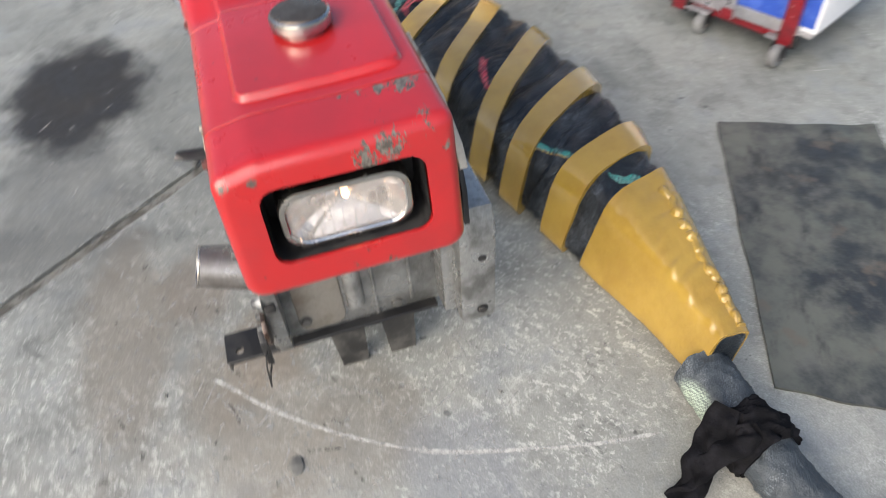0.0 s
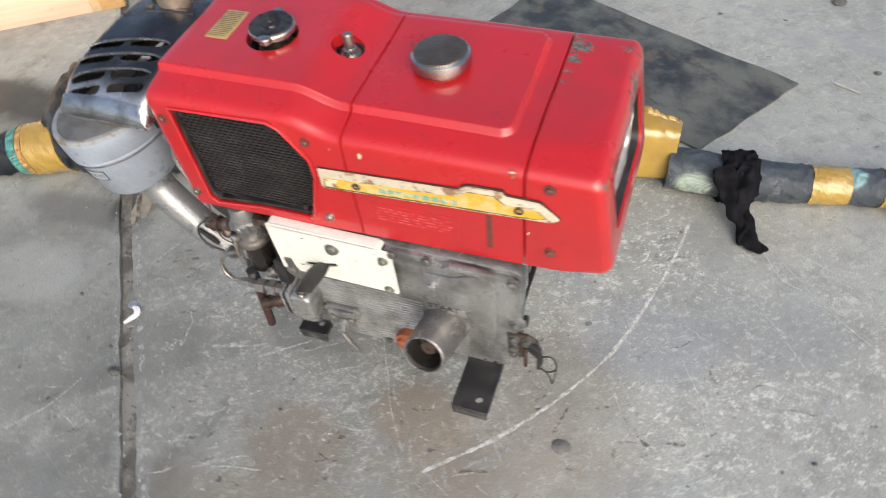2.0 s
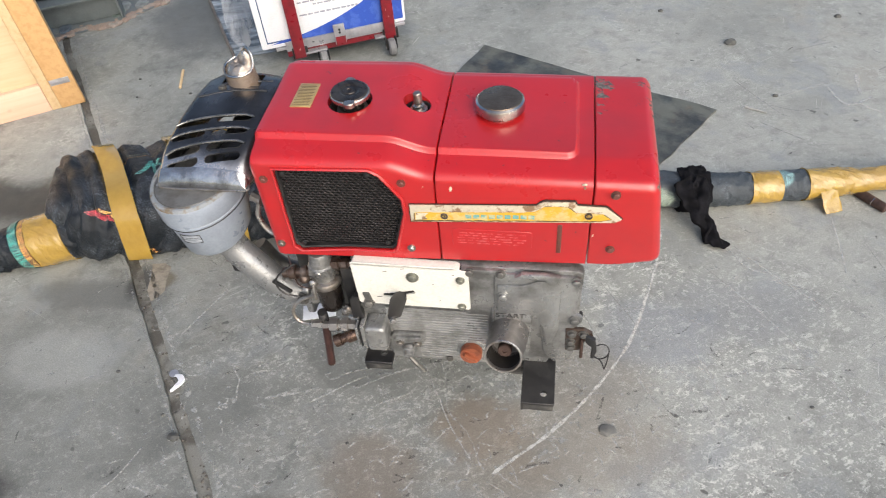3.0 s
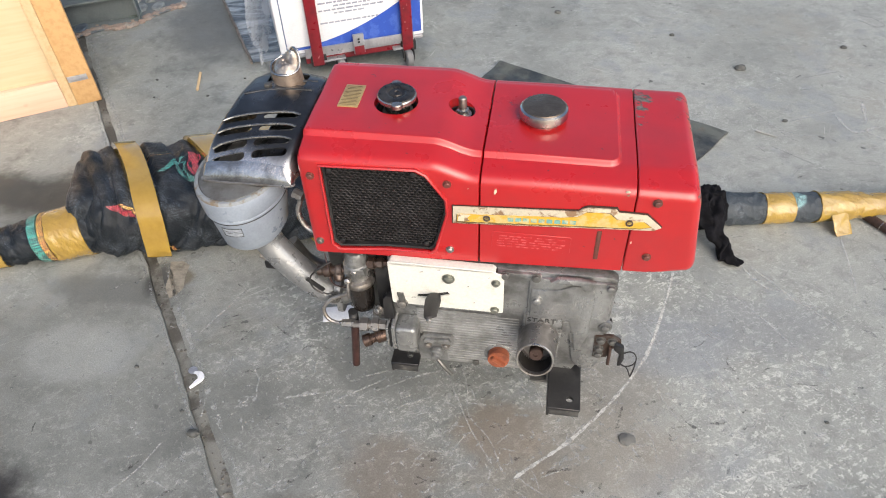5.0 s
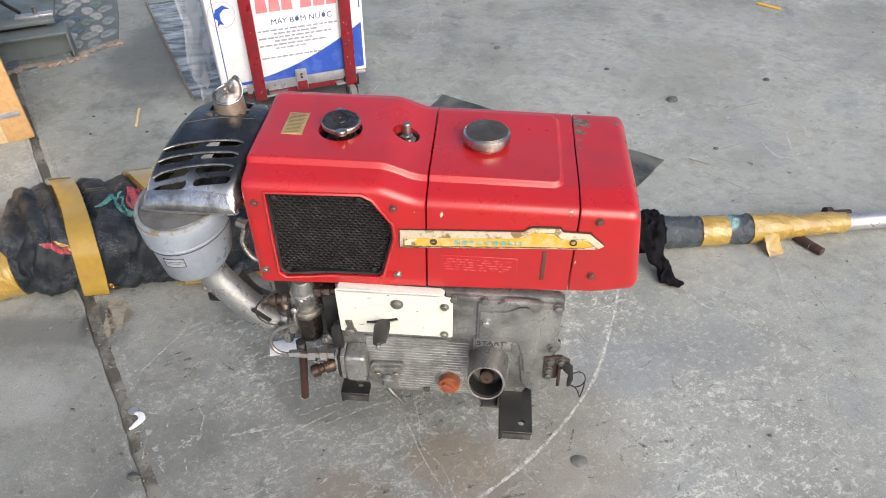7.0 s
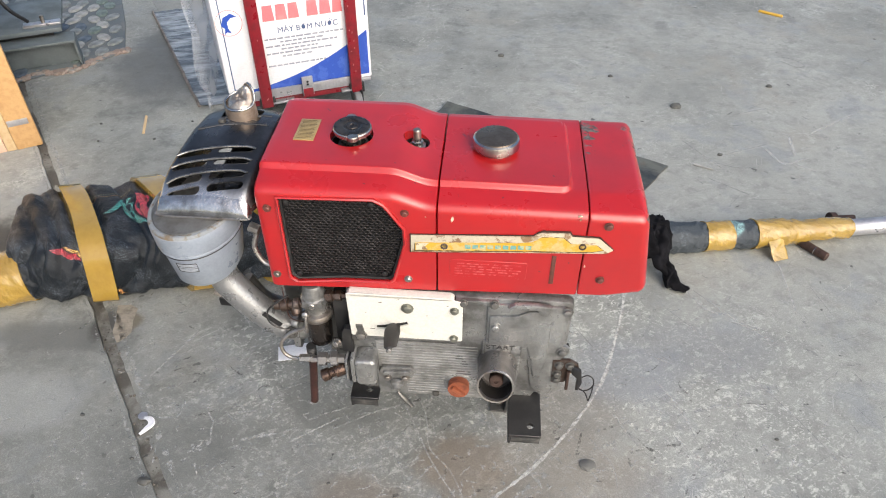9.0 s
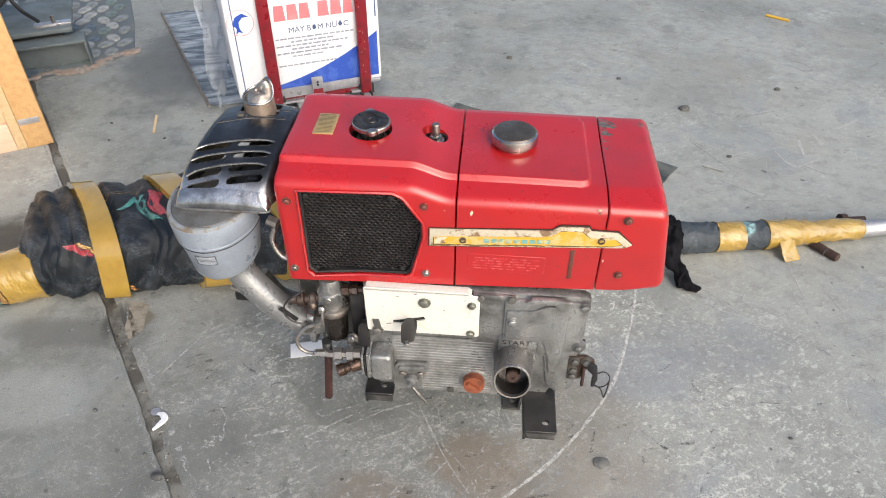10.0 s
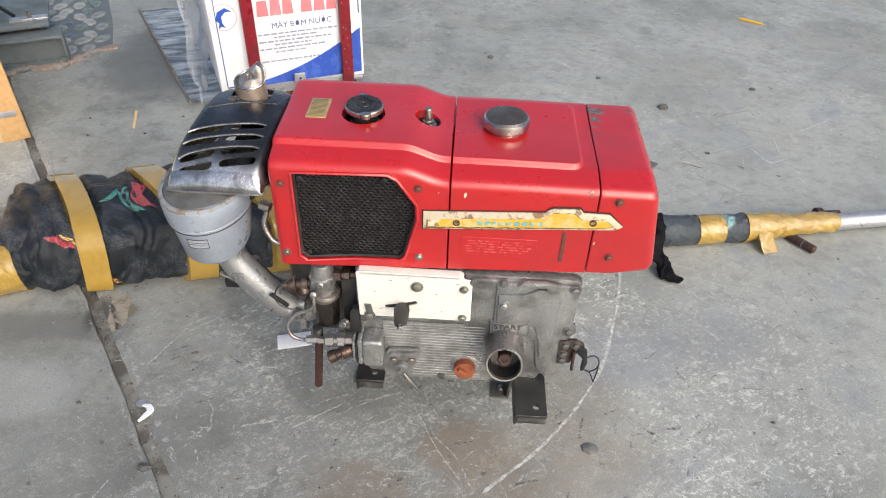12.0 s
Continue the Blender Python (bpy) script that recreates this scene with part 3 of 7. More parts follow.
def scratch(points, width, mat=None, label="pale scratch"):
    rng = random.Random(len(points) * 7 + int(points[0][0] * 100))
    path = smooth_path([(x, y, 0.0007) for x, y in points], 8)
    bm = bmesh.new()
    rows = []
    for k, p in enumerate(path):
        d = (path[min(k + 1, len(path) - 1)] - path[max(k - 1, 0)]).normalized()
        side = Vector((-d.y, d.x, 0)) * width * (0.5 if 0 < k < len(path) - 1 else 0.12) * rng.uniform(0.55, 1.25)
        rows.append((bm.verts.new(p - side), bm.verts.new(p + side)))
    for a, b in zip(rows, rows[1:]):
        bm.faces.new((a[0], b[0], b[1], a[1]))
    bmesh.ops.recalc_face_normals(bm, faces=bm.faces)
    return part("scratch", bm, mat or SCRATCH, ground, label)


# chipped pale lips of the joint and crumbs lying in it
for side, width in ((0.026, 0.013), (-0.025, 0.006)):
    for k in range(9):
        v0 = -2.6 + 0.42 * k
        pts = []
        for m in range(8):
            v = v0 + 0.06 * m
            w = plan(-0.2827 - 0.0082 * v + side + 0.006 * noise.noise((v * 14, side * 90, 3)), v)
            pts.append((w.x, w.y))
        scratch(pts, width, CHIPPED, "chipped lip of the joint")
rng = random.Random(31)
crumbs = bmesh.new()
for k in range(260):
    v = rng.uniform(-1.6, 0.9)
    w = plan(-0.2827 - 0.0082 * v + rng.gauss(0.002, 0.008), v)
    r = rng.choice((0.0012, 0.0016, 0.002, 0.003))
    lathe([(r, 0), (r * 1.1, r * 0.4), (r * 0.6, r), (0.0002, r * 1.1)], (w.x, w.y, -0.005), (rng.uniform(-0.4, 0.4), rng.uniform(-0.4, 0.4), 1), 6, crumbs)
part("joint_crumbs", crumbs, surf("sandy_crumb", (0.12, 0.11, 0.095), (0.06, 0.056, 0.05), 0.9, 0.0, 60.0), ground, "sandy crumbs lying in the joint", 20, "stuff")

scratch([(0.348, -0.151), (0.385, -0.117), (0.453, -0.054), (0.533, 0.045), (0.605, 0.165), (0.651, 0.304), (0.679, 0.409), (0.696, 0.51)], 0.007, SCRAPE_ARC, "long pale scraped arc")
for width, line in ((0.0026, [(0.188, 0.077), (0.222, 0.01), (0.262, -0.064), (0.31, -0.131)]), (0.0024, [(0.174, 0.128), (0.22, 0.087), (0.24, 0.032), (0.251, -0.027), (0.295, -0.074), (0.323, -0.13)]),
                    (0.003, [(0.339, 0.089), (0.37, 0.028)]), (0.003, [(0.375, 0.046), (0.384, 0.023)]), (0.002, [(0.544, 0.341), (0.617, 0.226), (0.635, 0.172)]), (0.0022, [(0.562, 0.027), (0.605, -0.037), (0.61, -0.085)]),
                    (0.004, [(0.112, -0.025), (0.155, -0.008)]), (0.002, [(0.386, 0.078), (0.333, 0.089)]), (0.005, [(-0.368, 0.104), (-0.306, 0.246)]), (0.006, [(-0.128, -0.037), (-0.054, -0.015)]),
                    (0.005, [(-0.034, -0.038), (0.069, 0.036)]), (0.004, [(-0.217, 0.03), (-0.192, -0.002)]), (0.003, [(-0.172, 0.025), (-0.151, 0.002)]), (0.004, [(0.108, -0.027), (0.166, 0.002)]),
                    (0.004, [(0.956, 1.168), (1.049, 1.015), (1.08, 0.987)]), (0.006, [(1.375, 1.235), (1.568, 1.377)]), (0.004, [(1.065, 1.086), (1.223, 1.164)]), (0.004, [(0.995, 0.959), (1.098, 0.882)]),
                    (0.0035, [(1.095, 0.612), (1.088, 0.437), (1.083, 0.4)]), (0.005, [(0.831, 0.476), (0.876, 0.402), (0.918, 0.387)]), (0.004, [(0.914, 0.368), (1.002, 0.34)]), (0.003, [(1.148, 0.501), (1.169, 0.407)]),
                    (0.011, [(1.209, 1.146), (1.242, 1.053), (1.321, 1.091)]), (0.012, [(1.309, 1.221), (1.291, 1.104)]), (0.008, [(1.277, 1.056), (1.33, 1.015)])):
    scratch(line, width)
scratch([(0.449, -0.069), (0.461, -0.085)], 0.004)
bm = bmesh.new()
chip = [bm.verts.new((x, y, 0.0007)) for x, y in ((-0.529, 0.307), (-0.499, 0.312), (-0.477, 0.301), (-0.472, 0.261), (-0.461, 0.226), (-0.47, 0.203), (-0.481, 0.191), (-0.493, 0.207), (-0.506, 0.225), (-0.513, 0.26))]
bm.faces.new(chip)
part("spalled_patch", bm, surf("spalled_concrete", (0.3, 0.27, 0.22), (0.17, 0.155, 0.125), 0.9, 0.0, 50.0, bump=1.0, fine=180.0), ground, "brown spalled corner beside the joint")
scratch([(0.054, 0.003), (0.128, 0.048), (0.191, 0.076)], 0.003)
scratch([(0.021, 0.035), (0.074, 0.058)], 0.0035)
scratch([(0.565, 0.14), (0.533, 0.195), (0.511, 0.239)], 0.003)
scratch([(0.661, 0.01), (0.64, 0.042), (0.619, 0.086)], 0.003)
scratch([(-0.036, -0.258), (0.037, -0.236), (0.09, -0.227)], 0.003)
scratch([(0.362, 0.083), (0.378, 0.05), (0.395, 0.007)], 0.003)
scratch([(0.715, 0.186), (0.758, 0.11), (0.779, 0.033)], 0.003)
scratch([(0.856, 0.467), (0.942, 0.367), (1.028, 0.29)], 0.004)
scratch([(0.78, 0.399), (0.887, 0.266), (0.993, 0.101), (1.067, -0.04)], 0.003)
scratch([(1.44, 1.775), (1.484, 1.727), (1.518, 1.74), (1.497, 1.788), (1.452, 1.812)], 0.006)
scratch([(1.174, 1.35), (1.286, 1.399)], 0.006)
scratch([(1.037, 1.042), (1.102, 1.02), (1.169, 1.032)], 0.004)
scratch([(-0.434, -0.327), (-0.364, -0.24), (-0.334, -0.164)], 0.003)
scratch([(0.106, 0.091), (0.03, 0.123), (-0.023, 0.112)], 0.003)

def scuffs(name, count, seed, mat, label, lengths, widths, strewn=False):
    """Short crooked gouges, strewn thickest where things are dragged."""
    rng = random.Random(seed)
    bm = bmesh.new()
    for _ in range(count):
        x, y = rng.gauss(0.23, 0.38), rng.gauss(-0.05, 0.25)
        if strewn or rng.random() < 0.18:
            x, y = rng.uniform(-1.0, 1.9), rng.uniform(-0.5, 1.8)
        turn = rng.choice((0.55, 0.65, 0.75, 2.5, 1.9, 0.1)) + rng.gauss(0, 0.25)
        bend, length = rng.gauss(0, 0.12 if strewn else 0.5), rng.uniform(*lengths) * rng.choice((0.5, 0.7, 1.0, 1.6))
        n = 6
        rows = []
        for k in range(n + 1):
            a = turn + bend * (k / n - 0.5)
            x, y = x + math.cos(a) * length / n, y + math.sin(a) * length / n
            w = rng.uniform(*widths) * (0.15 if k in (0, n) else rng.uniform(0.3, 1.0))
            s = Vector((-math.sin(a), math.cos(a), 0)) * w
            c = Vector((x + rng.gauss(0, 0.0008), y + rng.gauss(0, 0.0008), 0.0006))
            rows.append((bm.verts.new(c - s), bm.verts.new(c + s)))
        for p, q in zip(rows, rows[1:]):
            bm.faces.new((p[0], q[0], q[1], p[1]))
    bmesh.ops.recalc_face_normals(bm, faces=bm.faces)
    return part(name, bm, mat, ground, label, kind="stuff")


scuffs("pale_gouges", 900, 12, SCRATCH, "short pale gouges in the concrete", (0.01, 0.036), (0.0009, 0.0036))
scuffs("pale_scratches", 130, 21, SCRATCH, "long thin scratches in the concrete", (0.06, 0.16), (0.0004, 0.0011), True)
scuffs("pale_chips", 480, 13, CHIPPED, "chipped pale spots in the concrete", (0.008, 0.03), (0.003, 0.008))
DARK_SCUFF, sn, sl, sb = material("dark_scuff")
sb.inputs["Base Color"].default_value = (0.07, 0.07, 0.068, 1)
sb.inputs["Roughness"].default_value = 0.8
sl.new(ramp(sn, sl, noise_node(sn, sl, 90.0, 6.0, 0.7), 0.42, 0.6, 0.0, 0.6), sb.inputs["Alpha"])
scuffs("dark_scuffs", 160, 14, DARK_SCUFF, "dark scuffs and grime in the concrete", (0.008, 0.035), (0.0012, 0.005))

# ---- the engine ----
EX, EY, EW = -0.004, -0.005, -0.003
TURN_ENGINE = Matrix.Translation((0.3 + EX, 0.15 + EY, 0.07)) @ Matrix.Rotation(EW, 4, 'Z') @ Matrix.Translation((-0.3, -0.15, 0))
engine = thing("diesel_engine", (0.3, 0.13, 0.0), "red-hooded single-cylinder diesel engine with a headlamp, standing on the concrete", "engine", m=TURN_ENGINE)


def sstep(a, b, x):
    t = max(0.0, min(1.0, (x - a) / (b - a)))
    return t * t * (3 - 2 * t)


def hood_bottom(x):
    return 0.335 + 0.02 * max(0.0, x) / 0.59


def shoulder(x):
    return 0.531 - 0.018 * sstep(0.195, 0.262, x) - 0.003 * sstep(0.3, 0.58, x)


HOOD_BACK = 0.25


def hood_ring(x, inset=0.0, lean=0.0, panel_end=0.466, low=0.0):
    """Cross-section of the hood at x, from the front bottom over the top to the back bottom."""
    zs, zb = shoulder(x), hood_bottom(x)
    r = 0.017
    pts = [(0.0, zb), (0.0, zb + 0.05), (0.0, zb + 0.1), (0.0, zs - r)]
    pts += [(r - r * math.cos(radians(a)), zs - r + r * math.sin(radians(a))) for a in (12, 25, 38, 50, 62, 74)]
    near = [0.0175, 0.022, 0.027, 0.032, 0.036, 0.0395, 0.0415, 0.0425, 0.0434, 0.0442, 0.045, 0.046, 0.0475, 0.0495, 0.053, 0.06, 0.07, 0.085, 0.105]
    for y in near + [HOOD_BACK / 2, 0.15, 0.18, 0.205, 0.217, 0.2225, 0.2242, 0.2258, 0.2272, 0.2285, 0.2305, HOOD_BACK - 0.0125]:
        e = min(y, 0.105)
        rise = 0.0005 + 0.006 * sstep(0.012, 0.05, e)
        dx, de, rad = panel_end + 0.002 - x, min(e - 0.0395, HOOD_BACK - 0.021 - y), 0.018
        inner = rad - math.hypot(rad - dx, rad - de) if dx < rad and de < rad else min(dx, de)
        flat = sstep(0.0, 0.0058, inner)
        top = zs + rise + 0.0075 * flat + 0.003 * sstep(0.0, 0.125, e) + 0.004 * sstep(0.13, 0.235, y)
        pts.append((y, top))
    # the raised top runs out to the back edge and turns down there
    rb = 0.012
    pts += [(HOOD_BACK - rb + rb * math.cos(radians(a)), top - rb + rb * math.sin(radians(a))) for a in (74, 62, 50, 38, 25, 12)]
    pts += [(HOOD_BACK, zs - r), (HOOD_BACK, zb + 0.1), (HOOD_BACK, zb + 0.05), (HOOD_BACK, zb)]
    if low:
        arc = [(low - low * math.sin(radians(a)), zb + low - low * math.cos(radians(a))) for a in (0, 18, 36, 54, 72, 90)]
        pts = arc + pts[1:-1] + [(HOOD_BACK - y, z) for y, z in arc[::-1]]
    cy, cz = HOOD_BACK / 2, (zs + zb) / 2
    out = []
    for y, z in pts:
        if inset:
            y = cy + (y - cy) * (1 - inset / (HOOD_BACK / 2))
            z = cz + (z - cz) * (1 - inset / ((zs - zb) / 2))
        out.append(Vector((x + lean * (0.51 - z), y, z)))
    return out


def stations(a, b, n):
    return [a + (b - a) * k / (n - 1) for k in range(n)]


# radiator section with the grille opening, filler hole and stud hole
rings = [hood_ring(0.0, 0.004)] + [hood_ring(x, 0.0012 if k == 0 else 0) for k, x in enumerate(stations(0.003, 0.2675, 40))] + [hood_ring(0.2685, 0.0015)]
GRILLE = [(0.036, 0.513), (0.176, 0.516), (0.19, 0.508), (0.218, 0.466), (0.219, 0.44), (0.2, 0.366), (0.193, 0.359), (0.12, 0.358), (0.045, 0.349), (0.035, 0.358)]
cowl_me = cut(loft(rings), prism(GRILLE, 'y', -0.03, 0.03), lathe([(0.034, 0.0), (0.034, 0.08)], (0.126, 0.126, 0.505)), lathe([(0.0205, 0.0), (0.0205, 0.08)], (0.227, 0.135, 0.5)))
cowl = part_mesh("radiator_cowl", cowl_me, RED, engine, "red sheet-metal radiator cowl")
# black cup added in the hole, its colour standing in for the shaded depth
part("stud_well", lathe([(0.0001, 0.0), (0.0199, 0.0), (0.0202, 0.003), (0.0202, 0.0295)], (0.227, 0.135, 0.5008), (0, 0, 1), 32, caps=False), BLACK, cowl, "black liner standing for the shade in the stud hole")


def ring_band(outline, grow, y0, y1):
    """A raised lip that runs round an outline in the front face."""
    cx = sum(p[0] for p in outline) / len(outline)
    cz = sum(p[1] for p in outline) / len(outline)
    bm = bmesh.new()
    n = len(outline)
    def out(p, g):
        d = Vector((p[0] - cx, 0, p[1] - cz))
        return Vector((p[0], 0, p[1])) + d.normalized() * g
    prof = [(0.0, y1), (0.0, y0), (grow * 0.5, y0 - 0.0015), (grow, y0), (grow, y1)]
    rows = [[bm.verts.new(out(p, g) + Vector((0, y, 0))) for p in outline] for g, y in prof]
    for a, b in zip(rows, rows[1:]):
        for k in range(n):
            bm.faces.new((a[k], a[(k + 1) % n], b[(k + 1) % n], b[k]))
    bmesh.ops.recalc_face_normals(bm, faces=bm.faces)
    return bm


part("grille_lip", ring_band(GRILLE, 0.005, -0.0025, 0.004), RED, cowl, "raised red lip round the grille")
part("grille_frame", ring_band([(x * 0.965 + 0.0046, z * 0.955 + 0.0195) for x, z in GRILLE], 0.008, 0.004, 0.012), BLACK, cowl, "black sheet frame")
# core is near-black all over, so the grille openings read dark
part("radiator_core", box(0.03, 0.0135, 0.342, 0.225, 0.018, 0.52, 0), surf("near_black_core", (0.004, 0.004, 0.004), (0.008, 0.008, 0.008), 0.9), cowl, "dark radiator behind the grille")


def inside(p, poly):
    hit = False
    for (x0, z0), (x1, z1) in zip(poly, poly[1:] + poly[:1]):
        if (z0 > p[1]) != (z1 > p[1]) and p[0] < (x1 - x0) * (p[1] - z0) / (z1 - z0) + x0:
            hit = not hit
    return hit


def expanded_metal():
    bm = bmesh.new()
    pitch_x, pitch_z, w = 0.0088, 0.0104, 0.0007
    small = [(x * 0.95 + 0.0064, z * 0.94 + 0.026) for x, z in GRILLE]
    for r in range(37):
        z = 0.34 + r * pitch_z / 2
        for c in range(34):
            x = 0.03 + c * pitch_x + (pitch_x / 2 if r % 2 else 0)
            for sx in (-1, 1):
                a, b = Vector((x, 0.0105, z)), Vector((x + sx * pitch_x / 2, 0.0075, z + pitch_z / 2))
                if not inside(((a.x + b.x) / 2, (a.z + b.z) / 2), small):
                    continue
                d = (b - a).normalized()
                s = Vector((-d.z, 0, d.x)) * w
                q = [bm.verts.new(p) for p in (a - s, b - s, b + s, a + s)]
                bm.faces.new(q)
                t = Vector((0, 0.0016, 0))
                q2 = [bm.verts.new(p + t) for p in (a - s, b - s, b + s, a + s)]
                bm.faces.new((q[0], q[1], q2[1], q2[0]))
                bm.faces.new((q[3], q[2], q2[2], q2[3]))
    return bm


part("grille_mesh", expanded_metal(), surf("black_grille_wire", (0.05, 0.046, 0.048), (0.085, 0.078, 0.08), 0.42, 0.2, 40.0), cowl, "black expanded-metal grille")
for x, z in ((0.046, 0.503), (0.172, 0.506), (0.048, 0.361), (0.186, 0.37)):
    part("grille_screw", lathe([(0.0048, 0), (0.0044, 0.002), (0.002, 0.003)], (x, 0.0045, z), (0, -1, 0), 14), BLACK, cowl)
for x, z in ((0.017, 0.494), (0.012, 0.361), (0.222, 0.497), (0.224, 0.366)):
    part("cowl_bolt", bolt((x, -0.0005, z), (0, -1, 0), 0.0046, 0.004), STEEL if z < 0.4 else PAINTED_BOLT, cowl, "small hexagon bolt")
part("brass_plate", box(0.038, 0.104, 0.5455, 0.07, 0.166, 0.5495, 0.0006), BRASS, cowl, "small brass instruction plate")
for k in range(14):
    y = 0.1085 + k * 0.004
    part("plate_line", box(0.0405 + 0.001 * (k % 3), y, 0.5493, 0.0665 - 0.002 * (k % 2), y + 0.0013, 0.5497, 0), PRINT_BROWN, cowl)
# radiator filler and its cap
CAP_RIM = surf("worn_nickel", (0.5, 0.46, 0.42), (0.24, 0.21, 0.18), 0.25, 0.95, 22.0)
part("filler_well", lathe([(0.0335, 0.0), (0.0335, 0.032), (0.031, 0.032), (0.031, 0.002)], (0.126, 0.126, 0.5055)), BLACK, cowl, "dark filler opening")
rc = part("radiator_cap", lathe([(0.02, 0.0), (0.021, 0.014), (0.0285, 0.0165), (0.03, 0.018), (0.0302, 0.0235), (0.0288, 0.0252), (0.001, 0.0252)], (0.127, 0.129, 0.537), (0.02, -0.03, 1), 40), CAP_RIM, engine, "chromed radiator cap with two ears")
for s in (-1, 1):
    ear = lathe([(0.0078, 0.0), (0.0088, 0.001), (0.0088, 0.0065), (0.0075, 0.008), (0.0005, 0.0083)], (0.127 - 0.006 * s, 0.129 + 0.0285 * s, 0.5545), (0.02, -0.03, 1), 16)
    part("cap_ear", ear, CAP_RIM, rc)
part("cap_disc", lathe([(0.0285, 0.0), (0.0272, 0.0014), (0.0165, 0.0024), (0.0145, 0.0018), (0.0125, 0.0004), (0.0095, 0.0004), (0.0085, 0.0016), (0.0045, 0.0019), (0.0035, 0.0008), (0.0005, 0.0008)], (0.127, 0.1283, 0.5621), (0.02, -0.03, 1), 32), surf("darkened_cap", (0.05, 0.042, 0.038), (0.12, 0.105, 0.09), 0.32, 0.75, 40.0), rc, "darkened cap face")
part("filler_neck", lathe([(0.024, 0.0), (0.024, 0.026)], (0.127, 0.129, 0.506)), ALU_DARK, engine)
st = part("stud", lathe([(0.0065, 0.0), (0.0065, 0.042), (0.005, 0.044)], (0.2275, 0.137, 0.512), (0, 0.02, 1), 14), STEEL, engine, "threaded stud in its hole")
part("nut", bolt((0.2275, 0.137, 0.527), (0, 0.02, 1), 0.0095, 0.008), STEEL, st)
# second black liner, again colouring in the shade of the stud hole
part("stud_well", lathe([(0.0203, 0.0), (0.0203, 0.03), (0.0185, 0.03), (0.0185, 0.002)], (0.227, 0.135, 0.5005)), BLACK, cowl)

# fuel tank section
rings = [hood_ring(0.2704, 0.0012)] + [hood_ring(x) for x in stations(0.2712, 0.44, 28) + stations(0.443, 0.474, 30) + stations(0.477, 0.488, 3)] + [hood_ring(0.4888, 0.0012)]
tank = part("tank_cover", loft(rings), RED, engine, "red fuel tank cover with a pressed panel")
cap = part("fuel_cap", lathe([(0.03, -0.002), (0.03, 0.004), (0.035, 0.005), (0.0368, 0.007), (0.0368, 0.0165), (0.0358, 0.0195), (0.033, 0.0215)], (0.351, 0.135, 0.529), (0, 0, 1), 48), CHROME, engine, "round metal fuel cap with a bright rim")
part("cap_top", lathe([(0.0333, 0.0), (0.0316, 0.0016), (0.02, 0.0026), (0.001, 0.003)], (0.351, 0.135, 0.5502), (0, 0, 1), 40), CAP_TOP, cap, "brown tarnished cap top")
part("slot", box(0.4437, -0.0012, 0.372, 0.4507, 0.004, 0.43, 0.001), surf("painted_rust", (0.13, 0.035, 0.025), (0.09, 0.04, 0.028), 0.6, 0.0, 60.0), tank, "rusty upright slot")
part("embossing", prism(rounded(0.289, 0.378, 0.408, 0.412, 0.004), 'y', -0.0008, 0.002, 0.0004, 1), RED, tank, "faintly embossed panel")
rng = random.Random(9)
for row in range(5):
    x = 0.296 + rng.uniform(0, 0.01)
    while x < 0.392:
        w = rng.uniform(0.006, 0.02)
        z = 0.404 - row * 0.0052
        part("print_bar", box(x, -0.0013, z, min(x + w, 0.4), -0.0006, z + 0.0022, 0), PRINT_PINK, tank)
        x += w + rng.uniform(0.003, 0.008)

# emblem strip across the tank and the lamp housing: plain bars
EMBLEM = [(0.23, 0.4265), (0.2305, 0.4585), (0.412, 0.467), (0.418, 0.4725), (0.425, 0.4755), (0.465, 0.4765), (0.469, 0.4705), (0.508, 0.4695), (0.531, 0.449), (0.522, 0.4425), (0.36, 0.4335)]
emblem = part("emblem_strip", prism(EMBLEM, 'y', -0.005, -0.0004, 0.0012), SCRAPED, engine, "scraped metal emblem strip with flaking yellow enamel")
def ragged(outline, step, amp, seed):
    """The outline broken into short steps, each a little off its line."""
    rng, out = random.Random(seed), []
    for (xa, za), (xb, zb) in zip(outline, outline[1:] + outline[:1]):
        n = max(1, int(math.hypot(xb - xa, zb - za) / step))
        for k in range(n):
            d = 0 if k == 0 else rng.uniform(-amp, amp)
            out.append((xa + (xb - xa) * k / n, za + (zb - za) * k / n + d))
    return out


FIELD = [(0.237, 0.432), (0.2375, 0.4465), (0.395, 0.4555), (0.411, 0.458), (0.424, 0.4685), (0.456, 0.4695), (0.468, 0.459), (0.505, 0.459), (0.516, 0.4505), (0.5, 0.446)]
part("yellow_field", prism(ragged(FIELD, 0.006, 0.0007, 3), 'y', -0.006, -0.0045, 0), YELLOW_FOIL, emblem, "yellow enamel field")
part("emblem_wear", prism([(0.238, 0.433), (0.239, 0.4465), (0.258, 0.4472), (0.252, 0.441), (0.256, 0.4345)], 'y', -0.0064, -0.005, 0), FLAKED, emblem, "flaked enamel")
ex, ez = 0.38, 0.453
for x, z, w, h in ((0.2905, 0.484, 0.004, 0.012), (0.4735, 0.505, 0.006, 0.0035), (0.4765, 0.4985, 0.0025, 0.004), (0.4935, 0.409, 0.002, 0.006), (0.252, 0.49, 0.002, 0.003)):
    part("paint_chip", prism([(x, z), (x + w * 0.6, z + h * 0.15), (x + w, z + h * 0.5), (x + w * 0.7, z + h), (x + w * 0.2, z + h * 0.8), (x - w * 0.1, z + h * 0.4)], 'y', -0.0006, 0.001, 0), FLAKED, tank)
# dark brown plate slightly larger than the emblem, showing as its outline
part("emblem_shadow", prism([(ex + (x - ex) * 1.011, ez + (z - ez) * 1.11) for x, z in EMBLEM], 'y', -0.0022, -0.0003, 0), RUST, emblem, "dark brown outline behind the strip")
